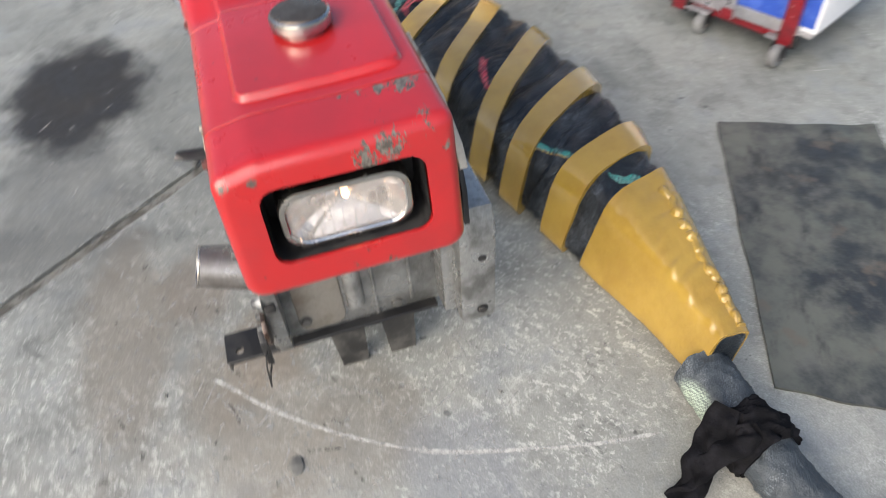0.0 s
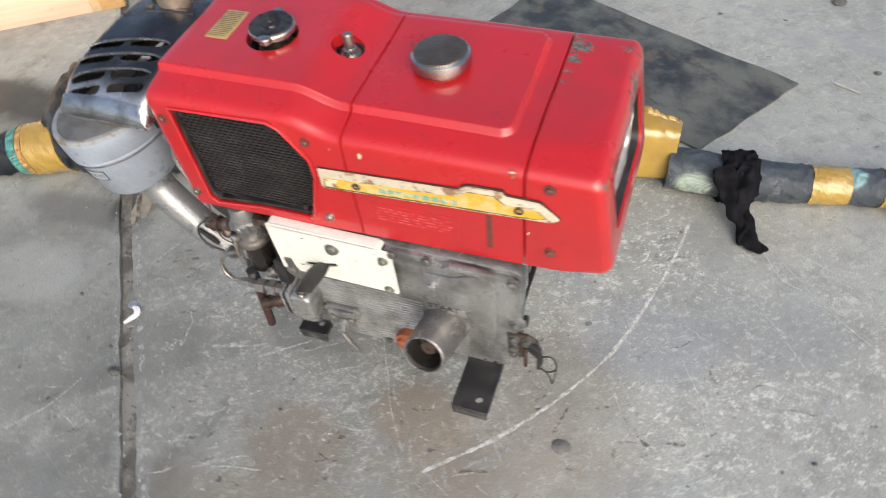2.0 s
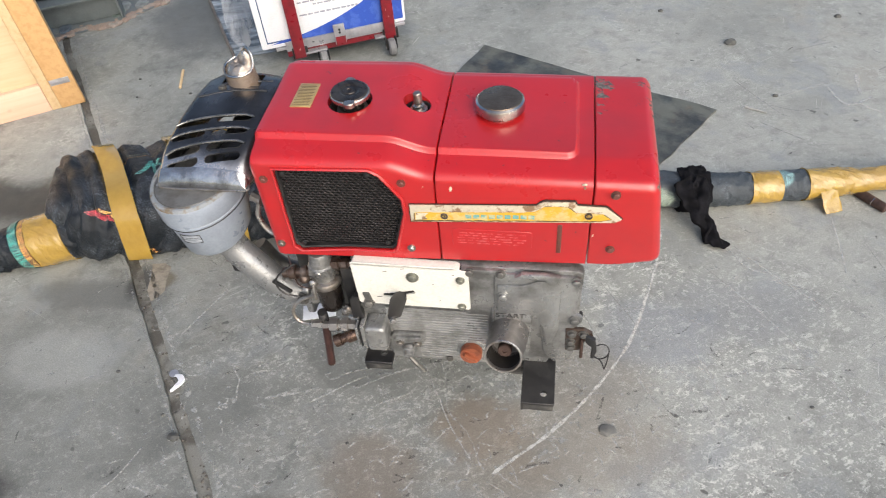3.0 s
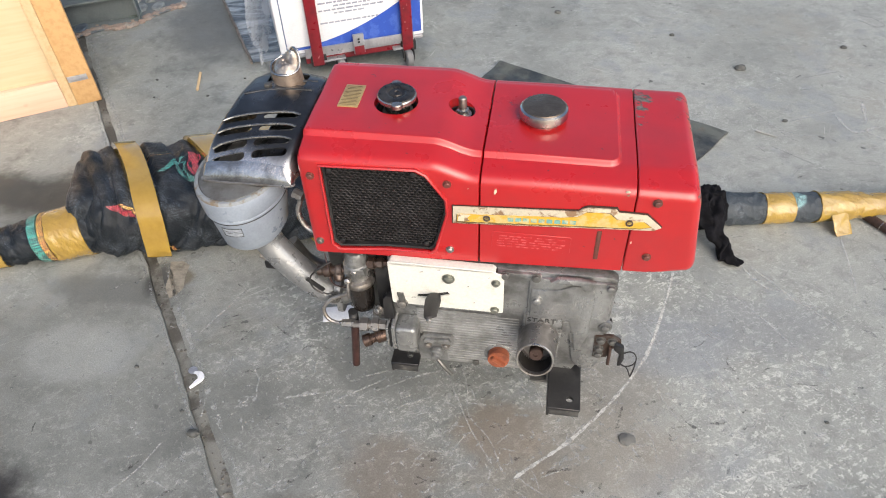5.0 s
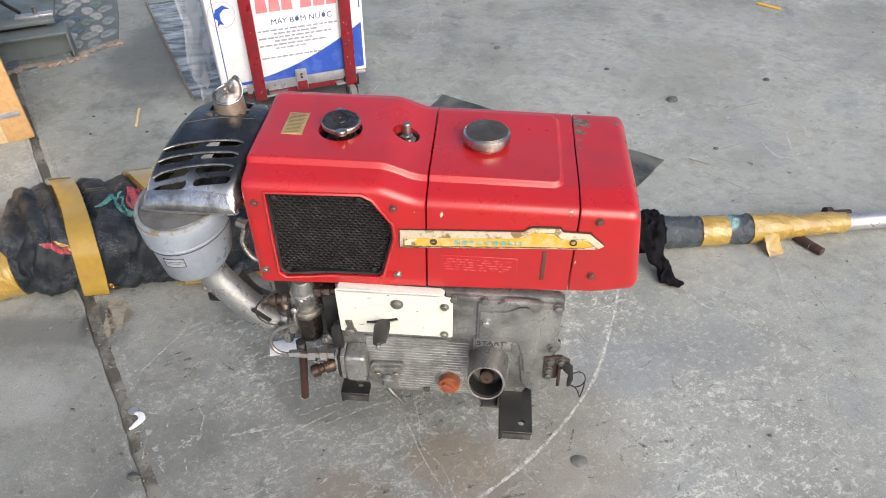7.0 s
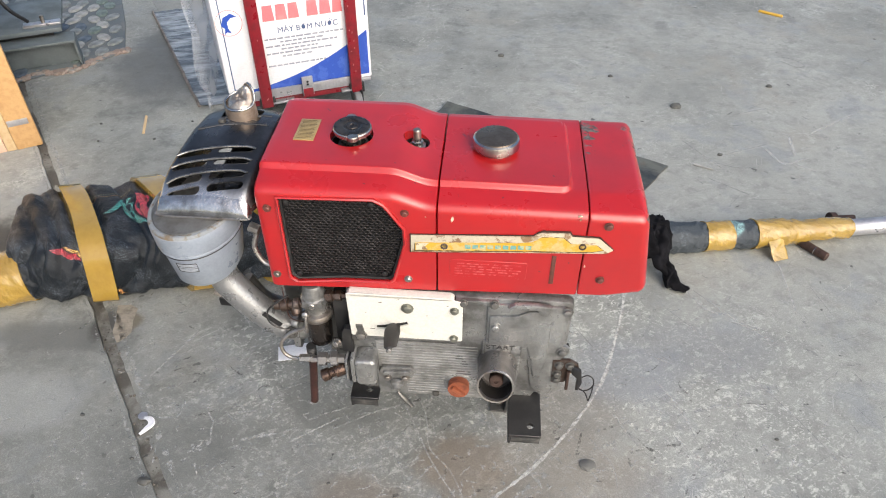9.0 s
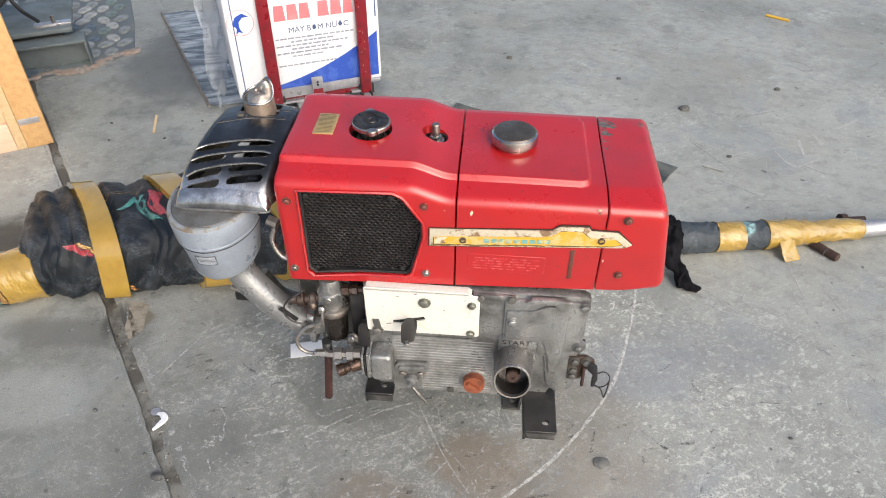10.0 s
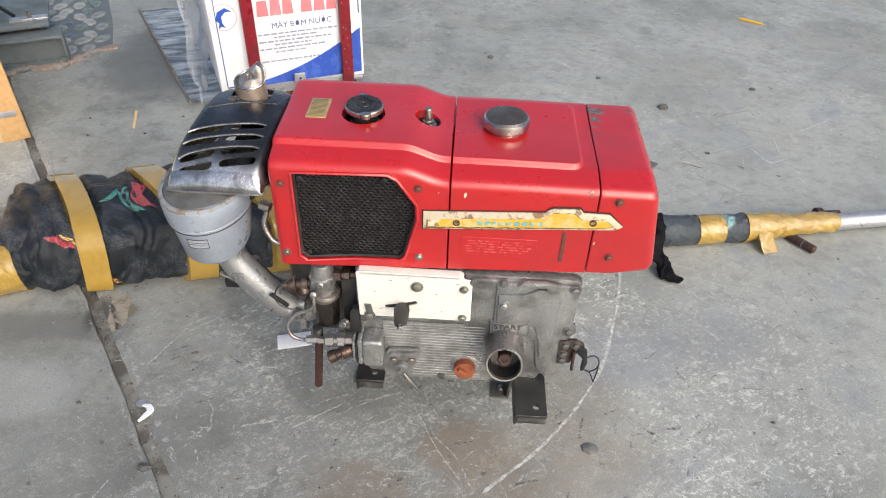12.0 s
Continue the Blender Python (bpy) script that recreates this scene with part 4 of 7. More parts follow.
part("field_outline", prism(ragged([(ex + (x - ex) * 1.012, ez - 0.0022 + (z - ez + 0.001) * 1.1) for x, z in FIELD], 0.005, 0.0008, 8), 'y', -0.0056, -0.0046, 0), PRINT_BROWN, emblem, "brown line round the field")
for k in range(9):
    x = 0.312 + k * 0.0113
    part("lettering_bar", box(x, -0.0068, 0.4405 + k * 0.0005, x + 0.0085, -0.0055, 0.4475 + k * 0.0005, 0), PRINT_GREEN, emblem)
for x, z in ((0.281, 0.4425), (0.4855, 0.455)):
    part("emblem_screw", lathe([(0.0055, -0.003), (0.0055, 0.0015), (0.004, 0.0018), (0.0035, 0.0)], (x, -0.006, z), (0, -1, 0), 20), COPPERY, emblem, "rusty screw")

# lamp housing
rings = [hood_ring(0.4905, 0.0012, low=0.001)] + [hood_ring(x, lean=0.14 * sstep(0.49, 0.57, x), low=0.001 + 0.017 * sstep(0.515, 0.57, x)) for x in stations(0.492, 0.563, 14)]
for a in (15, 30, 45, 60, 75, 90):
    rings.append(hood_ring(0.563 + 0.013 * math.sin(radians(a)), 0.013 * (1 - math.cos(radians(a))), 0.14, low=0.02))
OPEN = rounded(0.04, 0.393, 0.214, 0.487, 0.018)
me = cut(loft(rings), prism([(y, z) for y, z in OPEN], 'x', 0.515, 0.7))
lamp_house = part_mesh("lamp_housing", me, RED_CHIPPED, engine, "red lamp housing with chipped paint")
part("lamp_well", box(0.516, 0.036, 0.384, 0.519, 0.217, 0.4895, 0), BLACK, lamp_house, "dark lamp recess")
OPEN_IN = rounded(0.0415, 0.3945, 0.2125, 0.4855, 0.017)
part("well_liner", loft([[Vector((0.519, y, z)) for y, z in OPEN_IN], [Vector((0.5725 + 0.14 * (0.51 - z), y, z)) for y, z in OPEN_IN]], caps=False), BLACK, lamp_house)
shell = cut(prism(rounded(0.054, 0.396, 0.197, 0.475, 0.027, 8), 'x', 0.522, 0.579, 0.004, 2), prism(rounded(0.0605, 0.4025, 0.1905, 0.4685, 0.022, 8), 'x', 0.548, 0.7))
lamp = part_mesh("headlamp", shell, CHROME, engine, "rectangular headlamp with a bright metal rim, lit")


def dish():
    bm = bmesh.new()
    rng = random.Random(3)
    out = rounded(0.061, 0.403, 0.19, 0.468, 0.021, 3)
    rings = []
    for s, x in ((1.0, 0.572), (0.72, 0.562), (0.42, 0.555), (0.1, 0.55)):
        rings.append([Vector((x + (rng.uniform(-0.0035, 0.0035) if 0.2 < s < 0.9 else 0), 0.1255 + (y - 0.1255) * s, 0.4355 + (z - 0.4355) * s)) for y, z in out])
    return loft(rings, bm, caps=False)


part("reflector", dish(), REFLECTOR, lamp, "silvered faceted reflector", 4)
part("bulb", lathe([(0.002, 0.0), (0.004, 0.003), (0.0045, 0.006), (0.003, 0.009), (0.001, 0.01)], (0.5489, 0.128, 0.439), (1, 0, 0), 16), FILAMENT, lamp, "glowing bulb")


def lens():
    bm = bmesh.new()
    rings = []
    for s, x in ((1.0, 0.5735), (0.93, 0.5765), (0.8, 0.579), (0.5, 0.5815), (0.2, 0.583), (0.02, 0.583)):
        rings.append([Vector((x, 0.1255 + (y - 0.1255) * s, 0.4355 + (z - 0.4355) * s)) for y, z in rounded(0.0605, 0.4027, 0.1905, 0.4683, 0.0215, 8)])
    return loft(rings, bm, caps=False)


edge = rounded(0.0592, 0.4014, 0.1918, 0.4696, 0.0228, 8)
part("lens_rim", tube([(0.5742, y, z) for y, z in edge + edge[:2]], 0.0036, 10, 1), BRIGHT_RIM, lamp, "bright chromed rim")
lens_ob = part("lens", lens(), GLASS_M, lamp, "clear lamp glass")
lens_ob.visible_shadow = False
for k in range(10):
    y = 0.068 + k * 0.0128
    part("lens_flute", box(0.5745, y, 0.409, 0.5755, y + 0.0012, 0.463, 0), GLASS_M, lamp).visible_shadow = False
for x, z, mat in ((0.519, 0.491, PAINTED_BOLT), (0.5215, 0.386, PAINTED_BOLT)):
    part("housing_bolt", bolt((x, -0.0005, z), (0, -1, 0), 0.0048, 0.004), mat, lamp_house)

# ---- crankcase ----
RIB_CAST = surf("dull_ribbed_casting", (0.3, 0.305, 0.3), (0.16, 0.16, 0.155), 0.52, 0.4, 17.0, 0.42, 0.68, 0.12, 0.25)
SEALANT_GREY = surf("stained_casting", (0.26, 0.24, 0.21), (0.16, 0.13, 0.1), 0.55, 0.3, 18.0)
case_out = [(0.135, 0.075), (0.35, 0.075), (0.375, 0.088), (0.44, 0.088), (0.447, 0.105), (0.449, 0.335), (0.443, 0.338), (0.12, 0.334), (0.118, 0.2)]
case = part("crankcase", prism(case_out, 'y', -0.002, 0.258, 0.004, 2), ALU, engine, "dirty grey cast crankcase")
part("front_flange", prism([(0.3, 0.13), (0.45, 0.106), (0.476, 0.107), (0.486, 0.13), (0.489, 0.332), (0.48, 0.338), (0.3, 0.338)], 'y', -0.006, 0.014, 0.003), ALU, case, "cast flange of the side cover")
part("end_boss", lathe([(0.014, 0.0), (0.014, 0.19), (0.012, 0.195)], (0.449, 0.118, 0.14), (0, 0, 1), 20), ALU, case, "upright cast boss")
part("end_cover", prism(rounded(0.03, 0.105, 0.1, 0.31, 0.02), 'x', 0.44, 0.452, 0.004), SEALANT_GREY, case, "brownish stained end cover")
part("end_rib", box(0.442, 0.145, 0.1, 0.451, 0.15, 0.335, 0.002), ALU, case)
part("end_rib", box(0.442, 0.2, 0.11, 0.45, 0.206, 0.335, 0.002), ALU, case)
part("end_bolt", bolt((0.444, 0.178, 0.11), (1, 0, 0), 0.009, 0.007), ALU_DARK, case)
part("end_bolt", bolt((0.451, 0.04, 0.13), (1, 0, 0), 0.007, 0.006), ALU_DARK, case)
# ribbed lower front
part("ribbed_panel", box(0.162, -0.0055, 0.079, 0.352, -0.002, 0.222, 0.0015), RIB_CAST, case)
for k in range(20):
    z = 0.086 + k * 0.0068
    part("rib", box(0.164 + (0.05 if z < 0.15 else 0.0), -0.0068, z, 0.34, -0.005, z + 0.0034, 0.0008, 1), RIB_CAST, case)
# raised right cover
part("side_cover", prism([(0.352, 0.21), (0.352, 0.325), (0.37, 0.33), (0.476, 0.33), (0.483, 0.32), (0.482, 0.15), (0.47, 0.112), (0.452, 0.108), (0.435, 0.13), (0.425, 0.2)], 'y', -0.012, -0.002, 0.003), ALU, case, "cast side cover")
part("cover_step", prism([(0.356, 0.24), (0.356, 0.306), (0.398, 0.309), (0.42, 0.322), (0.447, 0.322), (0.456, 0.312), (0.456, 0.205), (0.447, 0.17), (0.437, 0.16), (0.43, 0.205), (0.42, 0.238)], 'y', -0.0165, -0.011, 0.003), ALU, case, "raised face of the side cover")
part("ledge", prism([(0.383, 0.33), (0.394, 0.34), (0.43, 0.341), (0.454, 0.337), (0.45, 0.32), (0.438, 0.316), (0.43, 0.328)], 'y', -0.021, -0.01, 0.004), ALU, case)
part("scale_panel", prism([(0.347, 0.12), (0.347, 0.241), (0.413, 0.244), (0.41, 0.12)], 'y', -0.0135, -0.004, 0.001), ALU, case)
for k in range(11):
    part("scale_mark", box(0.404, -0.0148, 0.135 + k * 0.0078, 0.41, -0.013, 0.1372 + k * 0.0078, 0), ALU, case)
for x in (0.3505, 0.3945, 0.4115):
    part("scale_line", box(x, -0.0148, 0.213, x + 0.0012, -0.013, 0.242, 0), ALU_DARK, case)
writing("START", 0.0145, Matrix.Translation((0.3525, -0.0138, 0.2265)) @ Matrix.Rotation(radians(90), 4, 'X') @ Matrix.Diagonal((1.15, 1, 1, 1)), 0.0006, BLACK, case, "lettering")
for at in ((0.479, -0.012, 0.323), (0.481, -0.012, 0.228), (0.366, -0.0165, 0.284)):
    part("case_bolt", bolt(at, (0, -1, 0), 0.0066, 0.006), ALU, case)
part("case_bolt", bolt((0.267, -0.003, 0.087), (0, -1, 0), 0.0065, 0.006), ALU_DARK, case)
part("bolt_boss", lathe([(0.013, 0), (0.012, 0.006)], (0.481, -0.006, 0.228), (0, -1, 0), 20), ALU, case)
# rocker edge with two nuts under the hood
part("head_edge", box(0.3, -0.012, 0.325, 0.37, 0.02, 0.336, 0.002), ALU, case)
for x in (0.313, 0.362):
    part("head_nut", bolt((x, -0.013, 0.331), (0, -1, 0.3), 0.0055, 0.005), ALU_DARK, case)

# starting-shaft tube with its open end
TUBE_A, TUBE_B = Vector((0.376, -0.004, 0.186)), Vector((0.371, -0.086, 0.217))
axis = TUBE_B - TUBE_A
L = axis.length
sleeve = part("starter_sleeve", lathe([(0.036, 0.0), (0.034, 0.01), (0.0302, L - 0.002), (0.0297, L), (0.0272, L), (0.0266, L - 0.004), (0.026, L - 0.05), (0.001, L - 0.05)], TUBE_A, axis, 44), PIPE_STEEL, engine, "open grey starter sleeve")
part("sleeve_lip", lathe([(0.0301, 0), (0.0307, 0.0015), (0.0295, 0.003), (0.0274, 0.0028), (0.0268, 0.0)], TUBE_A + axis * ((L - 0.002) / L), axis, 44, caps=False), STEEL, sleeve, "bright worn lip")
part("sleeve_bore", lathe([(0.0262, 0.0), (0.0258, 0.044)], TUBE_A + axis * ((L - 0.0495) / L), axis, 40, caps=False), surf("sooty_bore", (0.02, 0.018, 0.017), (0.05, 0.045, 0.04), 0.6, 0.3, 90.0), sleeve, "dark greasy bore")
part("starter_shaft", lathe([(0.0115, 0), (0.0115, 0.026), (0.01, 0.028), (0.004, 0.028), (0.003, 0.026)], TUBE_A + axis * 0.5, axis, 20), RUST, sleeve, "rusty shaft inside the sleeve")

# oil filler plug
plug = part("oil_plug", lathe([(0.019, 0.0), (0.0195, 0.012), (0.0185, 0.015), (0.001, 0.0155)], (0.3085, -0.009, 0.121), (0.02, -1, 0.12), 36), ORANGE, engine, "orange plastic oil filler plug")
part("plug_seat", lathe([(0.026, 0.0), (0.026, 0.004), (0.022, 0.006)], (0.3085, -0.004, 0.121), (0.02, -1, 0.12), 36), ALU, plug)
gm = box(-0.0145, -0.008, -0.0035, 0.0145, 0.0, 0.0035, 0.0015)
bmesh.ops.transform(gm, matrix=Matrix.Translation((0.3088, -0.0235, 0.123)) @ Matrix.Rotation(radians(38), 4, 'Y'), verts=gm.verts)
part("plug_grip", gm, ORANGE, plug)

# cream control plate, slot and lever
plate = part_mesh("control_plate", cut(prism([(0.1255, 0.247), (0.1235, 0.34), (0.128, 0.343), (0.295, 0.341), (0.301, 0.336), (0.312, 0.335), (0.3125, 0.2455), (0.31, 0.243), (0.128, 0.244)], 'y', -0.017, -0.014, 0.0008, 1), prism([(0.169, 0.264), (0.17, 0.2715), (0.188, 0.275), (0.208, 0.28), (0.221, 0.284), (0.224, 0.277), (0.204, 0.269), (0.183, 0.264)], 'y', -0.05, 0.05)), WHITE_PAINT, engine, "cream-painted steel control plate")
part("plate_back", box(0.13, -0.0135, 0.24, 0.3, -0.002, 0.334, 0), BLACK, plate)
part("plate_fold", prism([(0.124, 0.336), (0.128, 0.342), (0.292, 0.341), (0.298, 0.336)], 'y', -0.017, 0.0, 0.001), WHITE_PAINT, plate)
for x, z, r in ((0.2225, 0.316, 0.0085), (0.299, 0.316, 0.006), (0.2985, 0.251, 0.006)):
    part("plate_bolt", bolt((x, -0.0172, z), (0, -1, 0), r * 0.86, 0.005), ZINC, plate, "zinc bolt")
for x, z, w in ((0.175, 0.325, 0.007), (0.252, 0.3, 0.004), (0.158, 0.262, 0.009), (0.262, 0.262, 0.003), (0.286, 0.325, 0.004), (0.205, 0.333, 0.006), (0.152, 0.3, 0.003)):
    part("paint_nick", prism([(x, z), (x + w, z + 0.0012), (x + w * 0.8, z + 0.0022), (x + 0.001, z + 0.0008)], 'y', -0.01735, -0.0168, 0), RUST, plate)
part("slot_bolt", bolt((0.1425, -0.0172, 0.246), (0, -1, 0), 0.007, 0.006), STEEL, plate)
def lever_boot():
    rings = []
    for y, r, z, x in ((-0.012, 0.006, 0.274, 0.197), (-0.022, 0.0105, 0.275, 0.197), (-0.034, 0.0125, 0.277, 0.197), (-0.05, 0.0118, 0.28, 0.198), (-0.066, 0.0105, 0.284, 0.199), (-0.076, 0.0095, 0.286, 0.2), (-0.079, 0.006, 0.287, 0.2)):
        rings.append([Vector((x + r * (1.0 + 0.18 * math.cos(3 * a)) * math.cos(a), y + 0.006 * math.cos(a + 1.2), z + r * 0.9 * math.sin(a))) for a in [j * math.tau / 18 for j in range(18)]])
    return loft(rings)


lever = part("control_lever", lever_boot(), BLACK, engine, "black rubber control lever")
part("lever_pin", rod((0.2, -0.074, 0.284), (0.2005, -0.087, 0.288), 0.0042, 14, 0.001), STEEL, lever)
part("small_lever", prism([(0.135, 0.272), (0.146, 0.272), (0.151, 0.243), (0.147, 0.237), (0.14, 0.243)], 'y', -0.021, -0.0165, 0.001), ALU_DARK, plate)

# injection pump, delivery pipe and fittings
pump = part("injection_pump", prism(rounded(0.136, 0.137, 0.173, 0.2, 0.009), 'y', -0.04, 0.0, 0.006, 3), ALU, engine, "cast injection pump box")
for x0, x1, z0, z1, mat in ((0.1285, 0.1365, 0.14, 0.2, ALU), (0.1245, 0.128, 0.143, 0.198, BLACK), (0.119, 0.124, 0.146, 0.196, ALU)):
    part("pump_flange", box(x0, -0.037, z0, x1, 0.03, z1, 0.002), mat, pump)
part("gasket_plate", prism([(0.114, 0.2), (0.116, 0.25), (0.122, 0.258), (0.131, 0.256), (0.133, 0.2)], 'y', -0.018, -0.006, 0.001), BLACK, pump, "black gasket plate")
part("delivery_valve", lathe([(0.009, 0), (0.009, 0.012), (0.0135, 0.013), (0.0135, 0.024), (0.008, 0.026), (0.008, 0.031), (0.0125, 0.032), (0.0125, 0.046), (0.007, 0.048), (0.007, 0.06)], (0.117, -0.02, 0.184), (-1, -0.05, -0.05), 6), PIPE_STEEL, pump, "bright steel union nuts")
part("upper_union", lathe([(0.008, 0), (0.008, 0.014), (0.011, 0.015), (0.011, 0.024), (0.006, 0.026)], (0.118, -0.004, 0.203), (-1, 0, 0.05), 14), ALU_DARK, pump)
part("bleed_union", lathe([(0.011, 0), (0.0125, 0.004), (0.0125, 0.02), (0.009, 0.022), (0.009, 0.03), (0.0115, 0.032), (0.0115, 0.044), (0.008, 0.046), (0.004, 0.042)], (0.117, -0.02, 0.162), (-1, -0.35, -0.3), 18), COPPERY, pump, "browned union")
part("pump_stud", bolt((0.108, -0.02, 0.226), (-0.4, -1, 0.2), 0.0055, 0.008), STEEL, pump)
part("pump_bolt", bolt((0.139, -0.008, 0.233), (0, -1, 0), 0.0075, 0.006), ALU_DARK, pump)
part("pump_bolt", bolt((0.163, -0.022, 0.129), (0, -1, 0), 0.006, 0.005), ALU_DARK, pump)
pump.location += Vector((-0.007, 0, 0.001))
hp = tube([(0.052, -0.021, 0.183), (0.02, -0.02, 0.178), (0.002, -0.017, 0.186), (-0.002, -0.012, 0.206), (0.014, -0.005, 0.225), (0.04, -0.001, 0.237), (0.052, 0.003, 0.262)], 0.0034, 10, 8)
fuel_pipe = part("delivery_pipe", hp, STEEL, engine, "bent steel fuel pipe")
part("pipe_union", rod((0.03, -0.021, 0.18), (0.054, -0.021, 0.183), 0.0075, 6), STEEL, fuel_pipe)
part("drain_hose", rod((0.037, -0.01, 0.045), (0.049, -0.01, 0.17), 0.0072, 16, 0.001), BROWN_ROD, engine, "brown rubber drain hose")
part("hose_spring", lathe([(0.0075 + 0.0012 * (k % 2), 0.002 * k) for k in range(18)], (0.048, -0.009, 0.166), (0.02, 0, 1), 14), BLACK, engine)

# fuel filter
BLACK_GLOSS = surf("dark_glass_bowl", (0.012, 0.01, 0.009), (0.025, 0.018, 0.014), 0.2, 0.0, 20.0, bump=0.0)
fh = part("filter_head", lathe([(0.017, 0.0), (0.02, 0.004), (0.0205, 0.02), (0.0225, 0.024), (0.0225, 0.034), (0.0195, 0.037), (0.0165, 0.058), (0.0145, 0.061), (0.001, 0.062)], (0.069, 0.012, 0.276), (0, 0, 1), 28), ALU, engine, "cast fuel filter head")
part("filter_ring", lathe([(0.021, 0.0), (0.0255, 0.002), (0.0265, 0.006), (0.0265, 0.01), (0.0245, 0.014), (0.018, 0.017)], (0.07, 0.012, 0.262), (0, 0, 1), 32), STEEL, fh, "bright clamp ring")
part("filter_bowl", lathe([(0.009, 0.0), (0.017, 0.002), (0.02, 0.006), (0.0212, 0.02), (0.0212, 0.064)], (0.071, 0.012, 0.199), (0, 0, 1), 30), BLACK_GLOSS, fh, "dark filter bowl")
part("filter_flange", prism([(0.05, 0.296), (0.053, 0.312), (0.085, 0.312), (0.088, 0.296)], 'y', -0.008, 0.014, 0.003), ALU, fh)
part("fuel_cock", lathe([(0.007, 0), (0.007, 0.01), (0.011, 0.011), (0.011, 0.02), (0.008, 0.022), (0.008, 0.03), (0.0125, 0.031), (0.0125, 0.042), (0.009, 0.044), (0.009, 0.054), (0.005, 0.056)], (0.056, 0.006, 0.296), (-1, -0.05, -0.12), 12), COPPERY, fh, "brown brass fuel cock")
part("cock_body", lathe([(0.009, 0), (0.009, 0.016), (0.006, 0.02)], (0.036, 0.006, 0.293), (0.2, -0.6, -1), 14), COPPERY, fh)
part("filter_outlet", lathe([(0.006, 0), (0.006, 0.006), (0.0105, 0.007), (0.0105, 0.017), (0.0075, 0.019), (0.0075, 0.023), (0.0095, 0.024), (0.0095, 0.032), (0.006, 0.034), (0.0055, 0.052)], (0.084, 0.01, 0.311), (1, 0, 0.12), 6), COPPERY, fh, "brown union nuts")
part("filter_bolt", bolt((0.069, -0.007, 0.304), (0, -1, 0.1), 0.0055, 0.004), STEEL, fh)
knob = part("vent_knob", lathe([(0.0065, 0), (0.007, 0.003), (0.005, 0.008), (0.001, 0.009)], (0.056, -0.007, 0.283), (0, -1, 0.5), 14), STEEL, fh, "bright vent screw")
part("cock_lever", tube([(0.056, -0.012, 0.281), (0.0565, -0.016, 0.266), (0.057, -0.017, 0.25)], 0.0028, 8), STEEL, fh, "pale lever")
fh.location += Vector((-0.007, 0, -0.005))
part("hose", tube([(0.1, 0.02, 0.3), (0.12, 0.022, 0.305), (0.14, 0.03, 0.31)], 0.006, 10), BLACK, engine)
part("thin_wire", tube([(0.02, 0.002, 0.31), (-0.01, -0.01, 0.29), (-0.016, -0.012, 0.265), (-0.004, -0.014, 0.25), (0.018, -0.012, 0.242)], 0.0016, 8), BLACK, engine)
part("thin_wire", tube([(0.012, 0.006, 0.325), (0.018, -0.006, 0.28), (0.025, -0.006, 0.262), (0.045, 0.0, 0.25)], 0.001, 8), BROWN_ROD, engine)
part("leak_pipe", tube([(-0.02, 0.03, 0.42), (-0.026, 0.024, 0.395), (-0.014, 0.018, 0.37), (0.008, 0.014, 0.362)], 0.0045, 10), STEEL, engine)
part("leak_union", rod((-0.03, 0.032, 0.43), (-0.014, 0.028, 0.426), 0.0085, 8), STEEL, engine)
part("pipe_fitting", rod((0.0, 0.016, 0.352), (0.03, 0.016, 0.348), 0.008, 8), STEEL, engine)

# cylinder head and inner block behind the filter
head = part("cylinder_head", prism(rounded(0.02, 0.13, 0.13, 0.336, 0.01), 'y', 0.055, 0.22, 0.004), ALU_DARK, engine, "oily cylinder head casting")
part("head_cover", box(-0.012, 0.07, 0.16, 0.021, 0.2, 0.34, 0.006), ALU_DARK, head)
part("side_plate", box(0.092, 0.01, 0.17, 0.122, 0.06, 0.31, 0.003), BLACK, head)
part("lower_block", box(0.07, 0.06, 0.1, 0.14, 0.22, 0.14, 0.004), ALU_DARK, head)
for y in (0.08, 0.19):
    for z in (0.19, 0.31):
        part("head_nut", bolt((-0.012, y, z), (-1, 0, 0), 0.007, 0.008), STEEL, head)

# drain valve on the ribbed face
vb = part("decompression_cover", prism([(0.17, 0.137), (0.166, 0.149), (0.172, 0.159), (0.222, 0.162), (0.23, 0.154), (0.227, 0.141), (0.214, 0.127), (0.208, 0.113), (0.19, 0.112), (0.184, 0.126)], 'y', -0.014, -0.004, 0.002), ALU, engine, "small bolted cover with a lever")
part("cover_rim", prism([(0.175, 0.143), (0.173, 0.149), (0.177, 0.154), (0.22, 0.157), (0.223, 0.151), (0.22, 0.144)], 'y', -0.019, -0.012, 0.002), ALU, vb)
for x, z in ((0.181, 0.135), (0.213, 0.136)):
    part("cover_bolt", bolt((x, -0.014, z), (0, -1, 0), 0.0055, 0.005), STEEL, vb)
part("cover_nut", lathe([(0.012, 0), (0.012, 0.008), (0.008, 0.01), (0.008, 0.018)], (0.198, -0.014, 0.122), (0, -1, -0.2), 14), ALU, vb)
lvr = tube([(0.2, -0.03, 0.116), (0.212, -0.034, 0.101), (0.226, -0.037, 0.083)], 0.004, 10, radii=[0.0035, 0.0048, 0.003])
part("drain_lever", lvr, ALU_DARK, vb)

